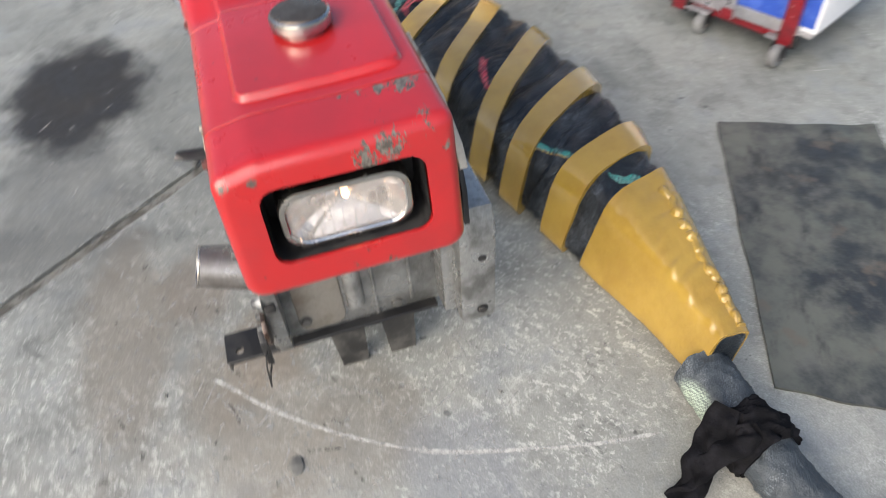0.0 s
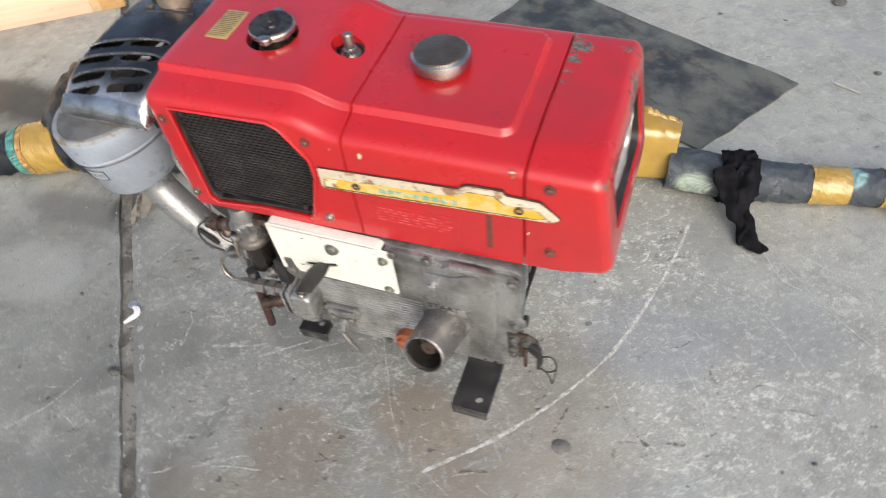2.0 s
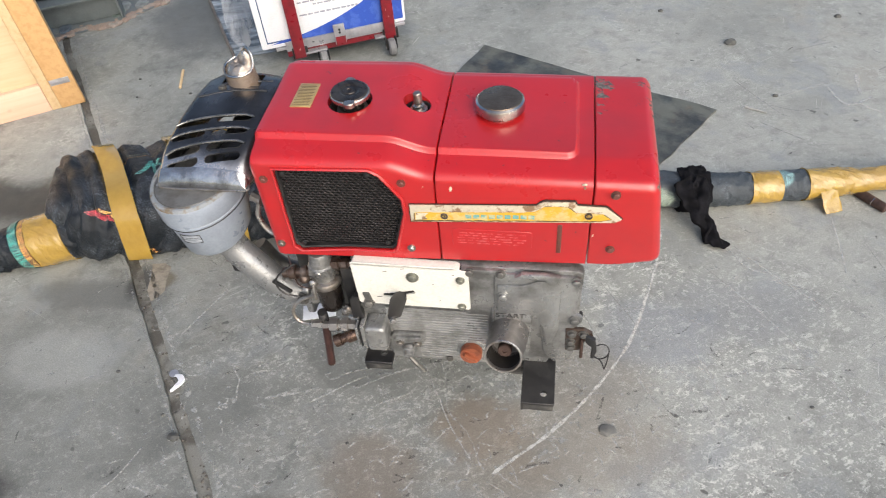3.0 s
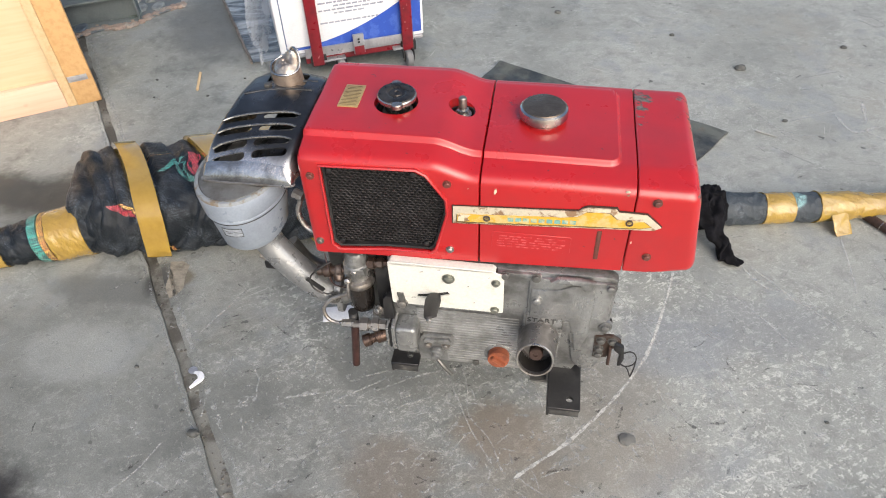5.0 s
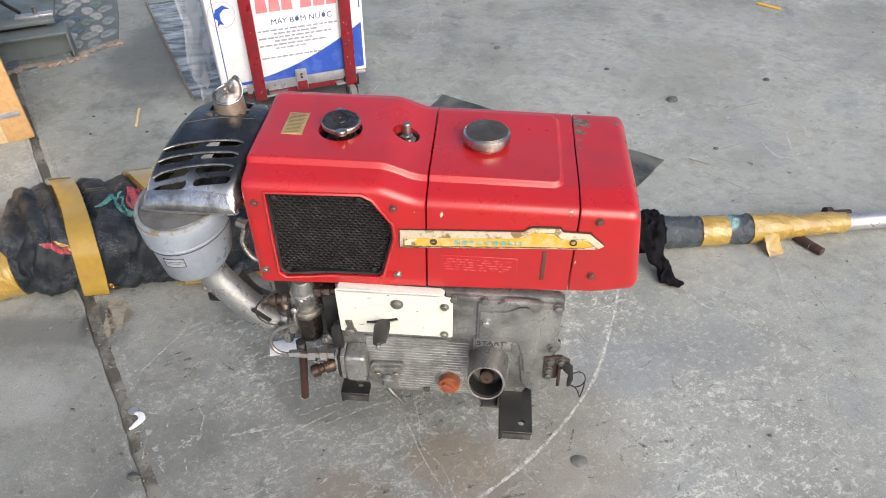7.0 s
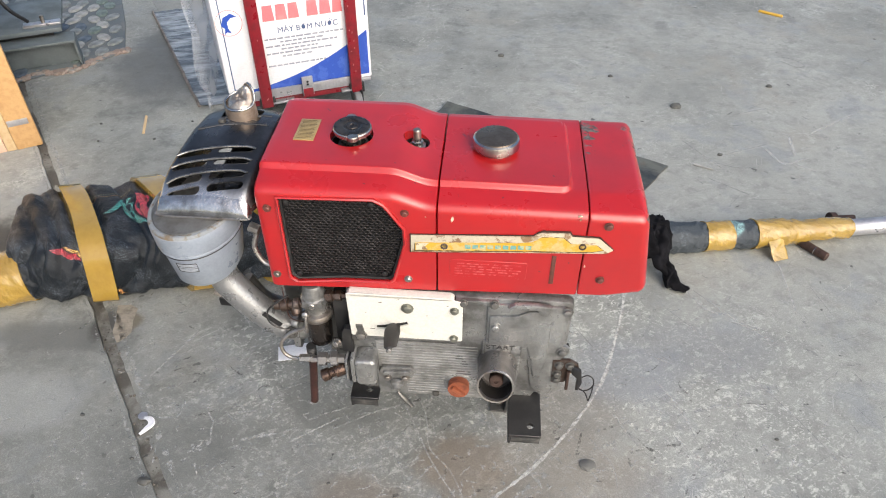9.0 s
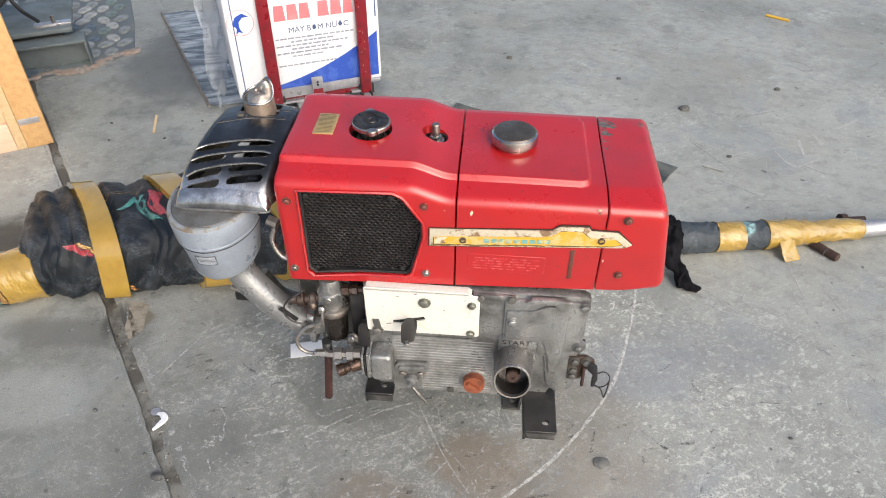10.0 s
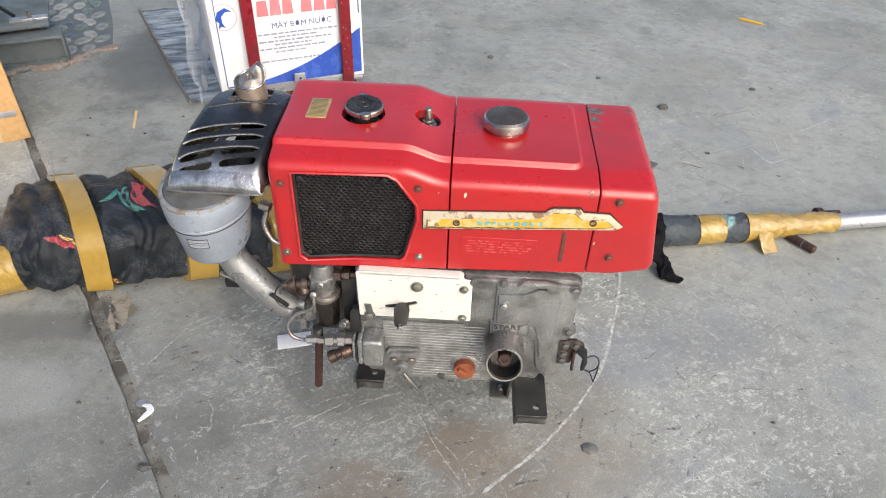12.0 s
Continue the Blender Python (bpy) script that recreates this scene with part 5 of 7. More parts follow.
# governor bracket at the end with its wire loop
gb_ = part("governor_bracket", prism([(0.474, 0.138), (0.472, 0.196), (0.502, 0.198), (0.516, 0.188), (0.52, 0.17), (0.505, 0.165), (0.497, 0.14)], 'y', -0.014, -0.008, 0.001), COPPERY, engine, "browned bracket with a wire loop")
for x, z in ((0.483, 0.186), (0.502, 0.186), (0.482, 0.164), (0.482, 0.149)):
    part("bracket_bolt", bolt((x, -0.014, z), (0, -1, 0), 0.006, 0.006), ALU_DARK, gb_)
part("bracket_arm", prism([(0.505, 0.19), (0.522, 0.178), (0.526, 0.15), (0.522, 0.13), (0.517, 0.13), (0.517, 0.16), (0.506, 0.172)], 'y', -0.022, -0.013, 0.001), BLACK, gb_)
part("bracket_pin", rod((0.5, -0.018, 0.175), (0.501, -0.02, 0.13), 0.003, 10), RUST, gb_)
part("wire_loop", tube([(0.521, -0.018, 0.132), (0.53, -0.02, 0.128), (0.541, -0.022, 0.136), (0.546, -0.022, 0.15), (0.543, -0.02, 0.163), (0.534, -0.018, 0.167), (0.524, -0.017, 0.16)], 0.0012, 6, 8), BLACK, gb_)
part("wire_end", tube([(0.546, -0.022, 0.15), (0.545, -0.024, 0.128), (0.542, -0.026, 0.108)], 0.0012, 6, 6), BLACK, gb_)
part("wire_end", tube([(0.523, -0.018, 0.131), (0.534, -0.022, 0.126), (0.542, -0.026, 0.108)], 0.0012, 6, 6), BLACK, gb_)
part("gauge_stub", box(0.487, -0.004, 0.203, 0.4985, 0.01, 0.218, 0.003), BLACK, gb_)
gb_.location += Vector((-0.004, 0, 0.01))

# flywheel cover along the far side
fw = part("flywheel_cover", prism([(0.5, 0.12), (0.53, 0.124), (0.536, 0.3), (0.52, 0.335), (0.12, 0.335), (0.06, 0.3), (0.05, 0.2), (0.12, 0.12)], 'y', 0.256, 0.309, 0.006), ALU, engine, "grey flywheel cover on the far side")
part("cover_sheet", prism([(0.1, 0.335), (0.06, 0.42), (0.3, 0.458), (0.45, 0.453), (0.515, 0.428), (0.54, 0.385), (0.545, 0.335)], 'y', 0.263, 0.27, 0.001), BLACK, fw, "black worn guard sheet")
part("scraped_edge", prism([(0.3, 0.46), (0.4, 0.458), (0.45, 0.455), (0.515, 0.43), (0.53, 0.41), (0.534, 0.414), (0.517, 0.436), (0.45, 0.461), (0.3, 0.466)], 'y', 0.264, 0.274, 0.001), SCRAPED, fw, "bare scraped edge")
part("cover_flange", box(0.455, 0.24, 0.12, 0.5, 0.268, 0.36, 0.004), ALU, fw)
for z in (0.145, 0.255):
    part("cover_bolt", bolt((0.53, 0.288, z), (1, 0, 0), 0.006, 0.005), BLACK, fw)

# mounting rails: channel with upper flange, web and feet
DUSTY = surf("dusty_black_steel", (0.022, 0.022, 0.022), (0.085, 0.082, 0.076), 0.7, 0.0, 25.0, 0.4, 0.62)


def rail(x0, x1, y0, y1, legs):
    top = 0.09
    r = part_mesh("mounting_rail", cut(prism(rounded(x0, y0, x1, y1, 0.003, 2), 'z', top - 0.007, top, 0.001, 1), lathe([(0.0062, 0), (0.0062, 0.1)], (x1 - 0.019, y0 + 0.021, 0.05), (0, 0, 1), 20)), BLACK, engine, "black steel mounting rail")
    part("rail_web", prism([(y0, top - 0.006), (y1, top - 0.006), (y1, top - 0.04), (y0 + 0.05, top - 0.04), (y0 + 0.004, top - 0.03)], 'x', x0, x0 + 0.005, 0.0008, 1), BLACK, r)
    part("rail_lip", box(x0 + 0.005, y0 + 0.0005, top - 0.022, x1 - 0.002, y0 + 0.005, top - 0.0065, 0.0008), DUSTY, r, "dusty folded front edge")
    for ya, yb in legs:
        rings = [[Vector((x0 + 0.012 + dx, ya - 0.012, top - 0.006)), Vector((x0 + 0.012 + dx, yb + 0.004, top - 0.006)), Vector((x0 + dx, yb, -0.07)), Vector((x0 + dx, ya, -0.07))] for dx in (0.0, 0.005)]
        leg = part("rail_leg", loft(rings), DUSTY, r, "splayed steel leg")
        part("rail_foot", box(x0 - 0.03, ya, -0.07, x0 + 0.006, yb - 0.006, -0.065, 0.001), ALU_DARK, leg, "dusty floor flange")
        part("foot_bolt", bolt((x0 - 0.01, (ya + yb) / 2, -0.065), (0, 0, 1), 0.006, 0.004), STEEL, leg)
    return r


rail(0.4, 0.457, -0.088, 0.24, ((0.075, 0.12), (0.16, 0.205)))
rail(0.112, 0.164, -0.03, 0.25, ((0.09, 0.13), (0.17, 0.21)))

# silencer under a sooty louvred cover
def cover_ring(y, z0, z1, x0, x1, r):
    out = []
    pts = [(x0, z0), (x0, z1 - r)] + [(x0 + r - r * math.cos(radians(a)), z1 - r + r * math.sin(radians(a))) for a in (22, 45, 68, 90)]
    for k in range(1, 10):
        t = k / 10
        pts.append((x0 + r + (x1 - x0 - 2 * r) * t, z1 + 0.004 * math.sin(math.pi * t)))
    pts += [(x1 - r + r * math.sin(radians(a)), z1 - r + r * math.cos(radians(a))) for a in (0, 22, 45, 68, 90)] + [(x1, z0)]
    return [Vector((x, y, z)) for x, z in pts]


rings = []
for y, z0, z1, x0, x1 in ((-0.002, 0.478, 0.4845, -0.150, -0.016), (-0.001, 0.477, 0.49, -0.152, -0.0145), (0.012, 0.476, 0.502, -0.153, -0.012), (0.03, 0.47, 0.513, -0.153, -0.0105), (0.042, 0.465, 0.5185, -0.152, -0.0095), (0.06, 0.46, 0.523, -0.151, -0.008),
                          (0.1, 0.46, 0.53, -0.148, -0.006), (0.15, 0.46, 0.536, -0.142, -0.004), (0.19, 0.46, 0.538, -0.134, -0.002), (0.21, 0.46, 0.535, -0.124, -0.004), (0.222, 0.46, 0.526, -0.112, -0.012), (0.226, 0.46, 0.51, -0.1, -0.02)):
    rings.append(cover_ring(y, z0, z1, x0, x1, min(0.016, (z1 - z0) * 0.8)))
LIP_HIGHLIGHT = surf("lip_highlight_steel", (0.27, 0.27, 0.27), (0.1, 0.1, 0.1), 0.26, 0.85, 40.0)
ROWS = (0.019, 0.037, 0.063, 0.089)


def capsule(xa, xb, y0, h):
    pts = []
    for cx, start in ((xb - h, -90), (xa + h, 90)):
        for k in range(9):
            a = radians(start + 22.5 * k)
            x = cx + h * math.cos(a)
            pts.append((x, y0 + h * math.sin(a) + 0.2 * (x + 0.08)))
    return pts


SLOTS = [(xa, xb, y) for y in ROWS for xa, xb in ((-0.139, -0.088), (-0.078, -0.025))]
slots = [prism(capsule(xa, xb, y, 0.0058), 'z', 0.46, 0.6) for xa, xb, y in SLOTS]
hollow = [cover_ring(y, 0.4, z1 - 0.0022, x0 + 0.0022, x1 - 0.0022, 0.012) for y, z1, x0, x1 in ((0.012, 0.502, -0.153, -0.012), (0.03, 0.513, -0.153, -0.0105), (0.044, 0.5185, -0.152, -0.0095), (0.06, 0.523, -0.151, -0.008), (0.1, 0.53, -0.148, -0.006), (0.15, 0.536, -0.142, -0.004), (0.19, 0.538, -0.134, -0.002), (0.208, 0.535, -0.124, -0.004))]
cover_me = cut(loft(rings), loft(hollow), *slots, box(-0.1, 0.17, 0.5, -0.035, 0.205, 0.6, 0.004))
WORN_SOOT, sn, sl, sb = material("sooty_steel_worn_bright")
tc = sn.new("ShaderNodeTexCoord")
axes = sn.new("ShaderNodeSeparateXYZ")
sl.new(tc.outputs["Object"], axes.inputs[0])
streak = noise_node(sn, sl, 22.0, 6.0, 0.65, stretch=(1.0, 0.35, 1.0, 10))
edge = arith(sn, sl, 'ADD', axes.outputs[1], arith(sn, sl, 'MULTIPLY', arith(sn, sl, 'SUBTRACT', streak, 0.5), 0.05))
bare = ramp(sn, sl, edge, 0.006, 0.034, 1.0, 0.0)
dark = mixc(sn, sl, ramp(sn, sl, noise_node(sn, sl, 9.0, 7.0, 0.62), 0.42, 0.7), (0.055, 0.055, 0.057), (0.15, 0.15, 0.153))
sl.new(mixc(sn, sl, bare, dark, (0.52, 0.52, 0.53)), sb.inputs["Base Color"])
sb.inputs["Metallic"].default_value = 0.85
sl.new(ramp(sn, sl, streak, 0.3, 0.7, 0.16, 0.36), sb.inputs["Roughness"])
bump_node(sn, sl, sb, noise_node(sn, sl, 14.0, 4.0, 0.6), 0.25, 0.004)
cover = part_mesh("silencer_cover", cover_me, WORN_SOOT, engine, "sooty dark silencer cover with louvres")
def cover_top(y):
    return float(np.interp(y, [0.0, 0.012, 0.03, 0.042, 0.06, 0.1, 0.15, 0.19], [0.492, 0.502, 0.513, 0.5185, 0.523, 0.53, 0.536, 0.538]))


def cover_skin(x, y):
    return cover_top(y) + 0.004 * math.sin(math.pi * min(1, max(0, (x + 0.137) / 0.115)))


# each pair of slots lies under one pressed lip, highlight coloured along its crest
for y0 in ROWS[1:]:
    crest = []
    for k in range(13):
        x = -0.141 + 0.119 * k / 12
        y = y0 + 0.0068 + 0.2 * (x + 0.08) - 0.006 * (abs(k - 6) / 6) ** 6
        crest.append((x, y, cover_skin(x, y) + 0.0006))
    part("louvre_lip", tube(crest, 0.0019, 8, 2), LIP_HIGHLIGHT, cover, "pressed lip with its highlight in bright colour")
for xa, xb, y0 in SLOTS[2:]:
    side = capsule(xa, xb, y0, 0.006)
    lower = [(x, y, cover_skin(x, y) - 0.0002) for x, y in side[14:] + side[:4]]
    part("slot_edge", tube(lower, 0.0009, 6, 2), SOOT, cover)
for y, xa, xb in ((0.152, -0.128, -0.02), (0.178, -0.122, -0.018)):
    part("raised_rib", tube([(xa, y - 0.008, 0.535), ((xa + xb) / 2, y + 0.004, 0.5395), (xb, y + 0.01, 0.537)], 0.0024, 8, 6), SOOT, cover)
skirt_rings = [cover_ring(y - 0.0016, z0 - 0.001, z1 + 0.0012, x0 - 0.0012, x1 + 0.0012, min(0.016, (z1 - z0) * 0.8)) for y, z0, z1, x0, x1 in ((-0.006, 0.4745, 0.478, -0.152, -0.014), (-0.004, 0.4755, 0.4845, -0.152, -0.0142), (0.004, 0.477, 0.4955, -0.1525, -0.0135), (0.0095, 0.4765, 0.5, -0.153, -0.0125))]
skirt = part("front_skirt", loft(skirt_rings), surf("polished_sheet", (0.5, 0.5, 0.505), (0.15, 0.15, 0.153), 0.2, 0.95, 13.0, 0.46, 0.66, 0.1, 0.6, 60.0), cover, "bare polished front of the cover")
part("rolled_edge", tube([(-0.1525, 0.006, 0.476), (-0.151, -0.0065, 0.4752), (-0.08, -0.008, 0.4748), (-0.016, -0.0065, 0.4752), (-0.013, 0.006, 0.476)], 0.0017, 8, 5), STEEL, cover, "bright rolled edge")
part("silencer_body", lathe([(0.001, 0), (0.032, 0.006), (0.038, 0.03), (0.038, 0.15), (0.032, 0.17), (0.001, 0.175)], (-0.06, 0.03, 0.462), (0, 1, 0), 30), SOOT, engine, "sooty silencer drum under the cover")
# exhaust stub, dented open dome
HEAT = surf("heat_tinted_steel", (0.52, 0.42, 0.34), (0.36, 0.26, 0.19), 0.44, 0.75, 40.0, 0.4, 0.62, 0.12, 0.9, 70.0)
def stub_ring(r, rise, thin=0.0):
    """Dented pipe end: low lip in front, drawn up to a bent peak at the back."""
    ring = []
    for j in range(40):
        t = j * math.tau / 40
        dent = 1 + 0.05 * noise.noise((1.6 * math.cos(t), 1.6 * math.sin(t), rise * 2)) * rise
        back = 0.5 + 0.5 * math.sin(t + 0.1)
        peak = max(0.0, math.cos(t - 0.85)) ** 3
        top = 0.028 + 0.009 * back + 0.02 * peak
        pull = 1 - 0.18 * peak * rise - 0.05 * back * rise
        ring.append(Vector((-0.066 + (r - thin) * dent * pull * math.cos(t), 0.186 + (r - thin) * 0.97 * dent * pull * math.sin(t), 0.522 + (top + 0.011) * rise)))
    return ring


outer = [stub_ring(0.0262 - 0.001 * math.sin(math.pi * k / 9), k / 9) for k in range(10)]
inner = [stub_ring(0.0262 - 0.001 * math.sin(math.pi * k / 9), k / 9, 0.0016) for k in range(9, 2, -1)]
stub = part("exhaust_stub", loft(outer + inner, caps=False), HEAT, engine, "battered coppery exhaust stub cut open at the top", 60)
part("rim", tube([p + Vector((0, 0, 0.0002)) for p in stub_ring(0.0258, 1.0) + stub_ring(0.0258, 1.0)[:2]], 0.0019, 8, 1), CHROME, stub, "bright bent rim")
rings = []
for k in range(12):
    s = 1 - k / 11.5
    rings.append([Vector((-0.066 + (p.x + 0.066) * s, 0.186 + (p.y - 0.186) * s + 0.003 * (1 - s), (p.z - 0.004) * s + (1 - s) * 0.567 + 0.006 * (1 - s) * noise.noise((p.x * s * 240, p.y * s * 240, 2.0)) + 0.009 * math.sin(math.pi * s))) for p in stub_ring(0.0245, 1.0)])
part("bent_flap", loft(rings), surf("crumpled_bright_sheet", (0.5, 0.46, 0.41), (0.33, 0.27, 0.22), 0.3, 0.85, 45.0, bump=0.8, fine=120.0), stub, "crumpled pale flap inside the mouth", 70)
part("seam_bead", tube([stub_ring(0.0266, k / 6)[21] for k in range(7)], 0.0021, 8, 3), CHROME, stub, "bright folded seam")
part("small_tab", box(-0.1, 0.158, 0.535, -0.088, 0.168, 0.545, 0.003), ALU_DARK, stub)

# oil-bath air cleaner and its inlet elbow
AC = Vector((-0.112, 0.038, 0.0))


def wider(profile):
    return [(r * 1.05, z) for r, z in profile]


bowl = part("air_cleaner", lathe(wider([(0.001, 0.332), (0.05, 0.332), (0.06, 0.335), (0.067, 0.344), (0.0785, 0.406), (0.0795, 0.411), (0.081, 0.416), (0.0845, 0.42), (0.0865, 0.442), (0.087, 0.452), (0.0845, 0.456), (0.08, 0.4565), (0.078, 0.453), (0.001, 0.453)]), AC + Vector((0, 0, 0.012)), (0, 0, 1), 56, squash=0.74), GREY_PAINT, engine, "grey-painted round air cleaner bowl")
part("bead", lathe(wider([(0.0805, 0.4115), (0.083, 0.4135), (0.083, 0.416), (0.0815, 0.4185)]), AC + Vector((0, 0, 0.012)), (0, 0, 1), 56, squash=0.74, caps=False), GREY_PAINT, bowl, "raised seam round the bowl")
part("seam_line", lathe(wider([(0.0815, 0.4095), (0.0822, 0.41), (0.0815, 0.4112)]), AC + Vector((0, 0, 0.012)), (0, 0, 1), 56, squash=0.74, caps=False), BLACK, bowl, "dark line under the seam")
part("dust_lid", lathe(wider([(0.0795, 0.4545), (0.077, 0.4575), (0.066, 0.459), (0.055, 0.4615), (0.001, 0.463)]), AC + Vector((0, 0, 0.012)), (0, 0, 1), 48, squash=0.74), surf("dusty_grey_lid", (0.15, 0.15, 0.145), (0.08, 0.075, 0.065), 0.5, 0.3, 22.0), bowl, "dusty dented lid")
part("rim_dirt", lathe(wider([(0.0785, 0.457), (0.082, 0.4585), (0.0852, 0.4575), (0.0872, 0.453)]), AC + Vector((0, 0, 0.012)), (0, 0, 1), 48, squash=0.74, caps=False), SEALANT, bowl, "flaking sealant on the rim")
def on_bowl(a, z, out):
    r = 1.05 * (0.067 + (z - 0.356) * 0.1855) + out
    return AC.x + 0.74 * r * math.cos(a), AC.y + r * math.sin(a), z


lab = bmesh.new()
lab_rows = []
for k in range(7):
    a = radians(-104 + k * 5)
    lab_rows.append([lab.verts.new(on_bowl(a, z, 0.0009)) for z in (0.392, 0.411)])
for p, q in zip(lab_rows, lab_rows[1:]):
    lab.faces.new((p[0], q[0], q[1], p[1]))
part("sticker", lab, surf("worn_label", (0.33, 0.36, 0.4), (0.22, 0.24, 0.27), 0.5, 0.0, 120.0), bowl, "small worn sticker")
for z in (0.392, 0.4, 0.404, 0.411):
    line = [on_bowl(radians(-104 + k * 5), z, 0.0011) for k in range(7)]
    part("sticker_line", tube(line, 0.0003 if 0.394 < z < 0.409 else 0.0005, 5, 1), BLACK, bowl)
for turn in (-104, -74):
    part("sticker_line", tube([on_bowl(radians(turn), z, 0.0011) for z in (0.392, 0.411)], 0.0005, 5, 1), BLACK, bowl)
elbow = part("intake_elbow", tube([(-0.094, 0.028, 0.35), (-0.09, 0.025, 0.322), (-0.066, 0.022, 0.285), (-0.038, 0.022, 0.248), (-0.012, 0.026, 0.218), (0.012, 0.036, 0.2), (0.035, 0.055, 0.195)], 0.0245, 22, 7, radii=[0.0245, 0.025, 0.025, 0.0245, 0.0245, 0.0255, 0.026]), SILVER, engine, "silver-painted intake elbow")
part("elbow_flange", prism(rounded(0.01, 0.165, 0.09, 0.235, 0.012), 'x', 0.012, 0.024, 0.002), SILVER, elbow)
part("flange_bolt", bolt((0.014, 0.006, 0.216), (-0.3, -1, 0.2), 0.008, 0.008), ALU_DARK, elbow)
cl = box(-0.019, -0.002, -0.004, 0.019, 0.002, 0.004, 0.001)
bmesh.ops.transform(cl, matrix=Matrix.Translation((-0.014, 0.0, 0.252)) @ Matrix.Rotation(radians(44), 4, 'Y'), verts=cl.verts)
part("clip_plate", cl, BLACK, elbow)
part("clamp_lug", box(-0.122, 0.04, 0.235, -0.096, 0.06, 0.255, 0.004), BLACK, elbow)
part("clamp_bolt", rod((-0.122, 0.035, 0.275), (-0.095, 0.038, 0.255), 0.004, 10), STEEL, elbow)
part("lower_pipe", tube([(-0.09, 0.1, 0.25), (-0.06, 0.1, 0.2), (0.0, 0.1, 0.18)], 0.014, 14), ALU_DARK, engine)


# ---- wrapped bundle behind the engine ----
SECT_X = [-0.82, -0.812, -0.788, -0.676, -0.516, -0.302, -0.087, 0.184, 0.336, 0.51, 0.645]
SECT_F = [0.325, 0.305, 0.293, 0.284, 0.312, 0.37, 0.422, 0.492, 0.554, 0.594, 0.61]
SECT_B = [0.522, 0.536, 0.545, 0.562, 0.613, 0.693, 0.725, 0.73, 0.7, 0.675, 0.662]
SECT_H = [0.152, 0.168, 0.175, 0.18, 0.182, 0.187, 0.188, 0.184, 0.166, 0.146, 0.124]
SECT_L = [0, 0, 0, 0, 0, 0, 0, 0, 0.002, 0.01, 0.02]


def bundle_point(x, theta, off=0.0, slant=0.0, taut=1.0, fold=0.0):
    yf, yb, h, low = (float(np.interp(x, SECT_X, s)) for s in (SECT_F, SECT_B, SECT_H, SECT_L))
    c, s = math.cos(theta), math.sin(theta)
    if slant:
        x2 = max(-0.815, min(0.651, x + slant * (yb - yf) / 2 * math.copysign(abs(c) ** 0.56, c)))
        return bundle_point(x2, theta, off, 0.0, taut, fold)
    hw = (yb - yf) / 2
    e = 0.56 - 0.14 * sstep(0.184, 0.401, x)
    y = (yf + yb) / 2 + (hw + off) * math.copysign(abs(c) ** e, c)
    z = (h + low) / 2 + ((h - low) / 2 + off) * math.copysign(abs(s) ** (e - 0.04), s)
    wedge = sstep(0.184, 0.401, x)
    y += (0.25 + 0.42 * wedge) * hw * ((z - low) / (h - low) - 0.47)
    p = Vector((x - 0.3 * (y - 0.5) * sstep(-0.569, -0.804, x), y, z))
    k = 0.0035 * (1 - wedge) * noise.noise(Vector((p.x * 9 + p.z * 16, p.y * 12, p.z * 5))) - 0.006 * (1 - wedge) * abs(noise.noise(Vector((p.x * 12 - p.z * 9, p.y * 7 + p.z * 10, 4)))) ** 0.7 + 0.007 * wedge * max(0.0, s) ** 3 * noise.noise(Vector((p.x * 55 + p.y * 30, p.y * 20, 1)))
    calm = 1 - 0.85 * wedge
    k += calm * 0.002 * noise.noise(p * 7.0) + calm * 0.003 * noise.noise(Vector((p.x * 26, p.y * 11, p.z * 14))) + calm * 0.004 * noise.noise(Vector((p.x * 14 + p.z * 30, p.y * 30, 5)))
    # long creases drawn aslant by the tape, over shallow dents
    u, v = p.x * 12 - (p.z - p.y) * 8, p.x * 2.5 + (p.z + p.y) * 3.5
    crease = max(0.0, 1 - 2.6 * abs(noise.noise(Vector((u, v, 2.0))))) ** 2 + 0.6 * max(0.0, 1 - 2.8 * abs(noise.noise(Vector((u * 2.1 + 3, v * 1.6, 7.0))))) ** 2
    k += calm * fold * (0.003 - 0.0115 * crease - 0.006 * abs(noise.noise(Vector((p.x * 7, p.y * 8, p.z * 8)))))
    if fold:
        k = min(k, 0.0035)
    p += Vector((0, c, s)) * k * taut
    p.z = max(0.0005 + off * 0.1, p.z)
    return p


def bundle_sleeve(x0, x1, n, off, slant0=0.0, slant1=None, seg=56, taut=1.0, fold=0.0):
    slant1 = slant0 if slant1 is None else slant1
    rings = []
    for k in range(n):
        t = k / (n - 1)
        rings.append([bundle_point(x0 + (x1 - x0) * t, j * math.tau / seg, off, slant0 + (slant1 - slant0) * t, taut, fold) for j in range(seg)])
    return loft(rings)


bundle = thing("wrapped_bundle", (-0.14, 0.556, 0), "long bundle wrapped in dark woven sacking and yellow packing tape", "bundle")
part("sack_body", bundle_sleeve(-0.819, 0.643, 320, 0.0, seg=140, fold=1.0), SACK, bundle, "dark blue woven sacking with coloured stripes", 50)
for xc, slant, width in ((-0.632, -0.65, 0.056), (-0.435, -0.8, 0.06), (-0.275, -0.98, 0.062), (-0.097, -0.95, 0.065), (0.063, -0.68, 0.065), (0.233, -0.38, 0.065)):
    part("tape_band", bundle_sleeve(xc - width / 2, xc + width / 2, 10, 0.0068, slant, taut=0.2), TAPE, bundle, "yellow packing tape")
part("tape_sleeve", bundle_sleeve(0.32, 0.642, 60, 0.0045, -0.35, 0.0), TAPE_CREASED, bundle, "wide yellow tape wrapping with folds", 50)


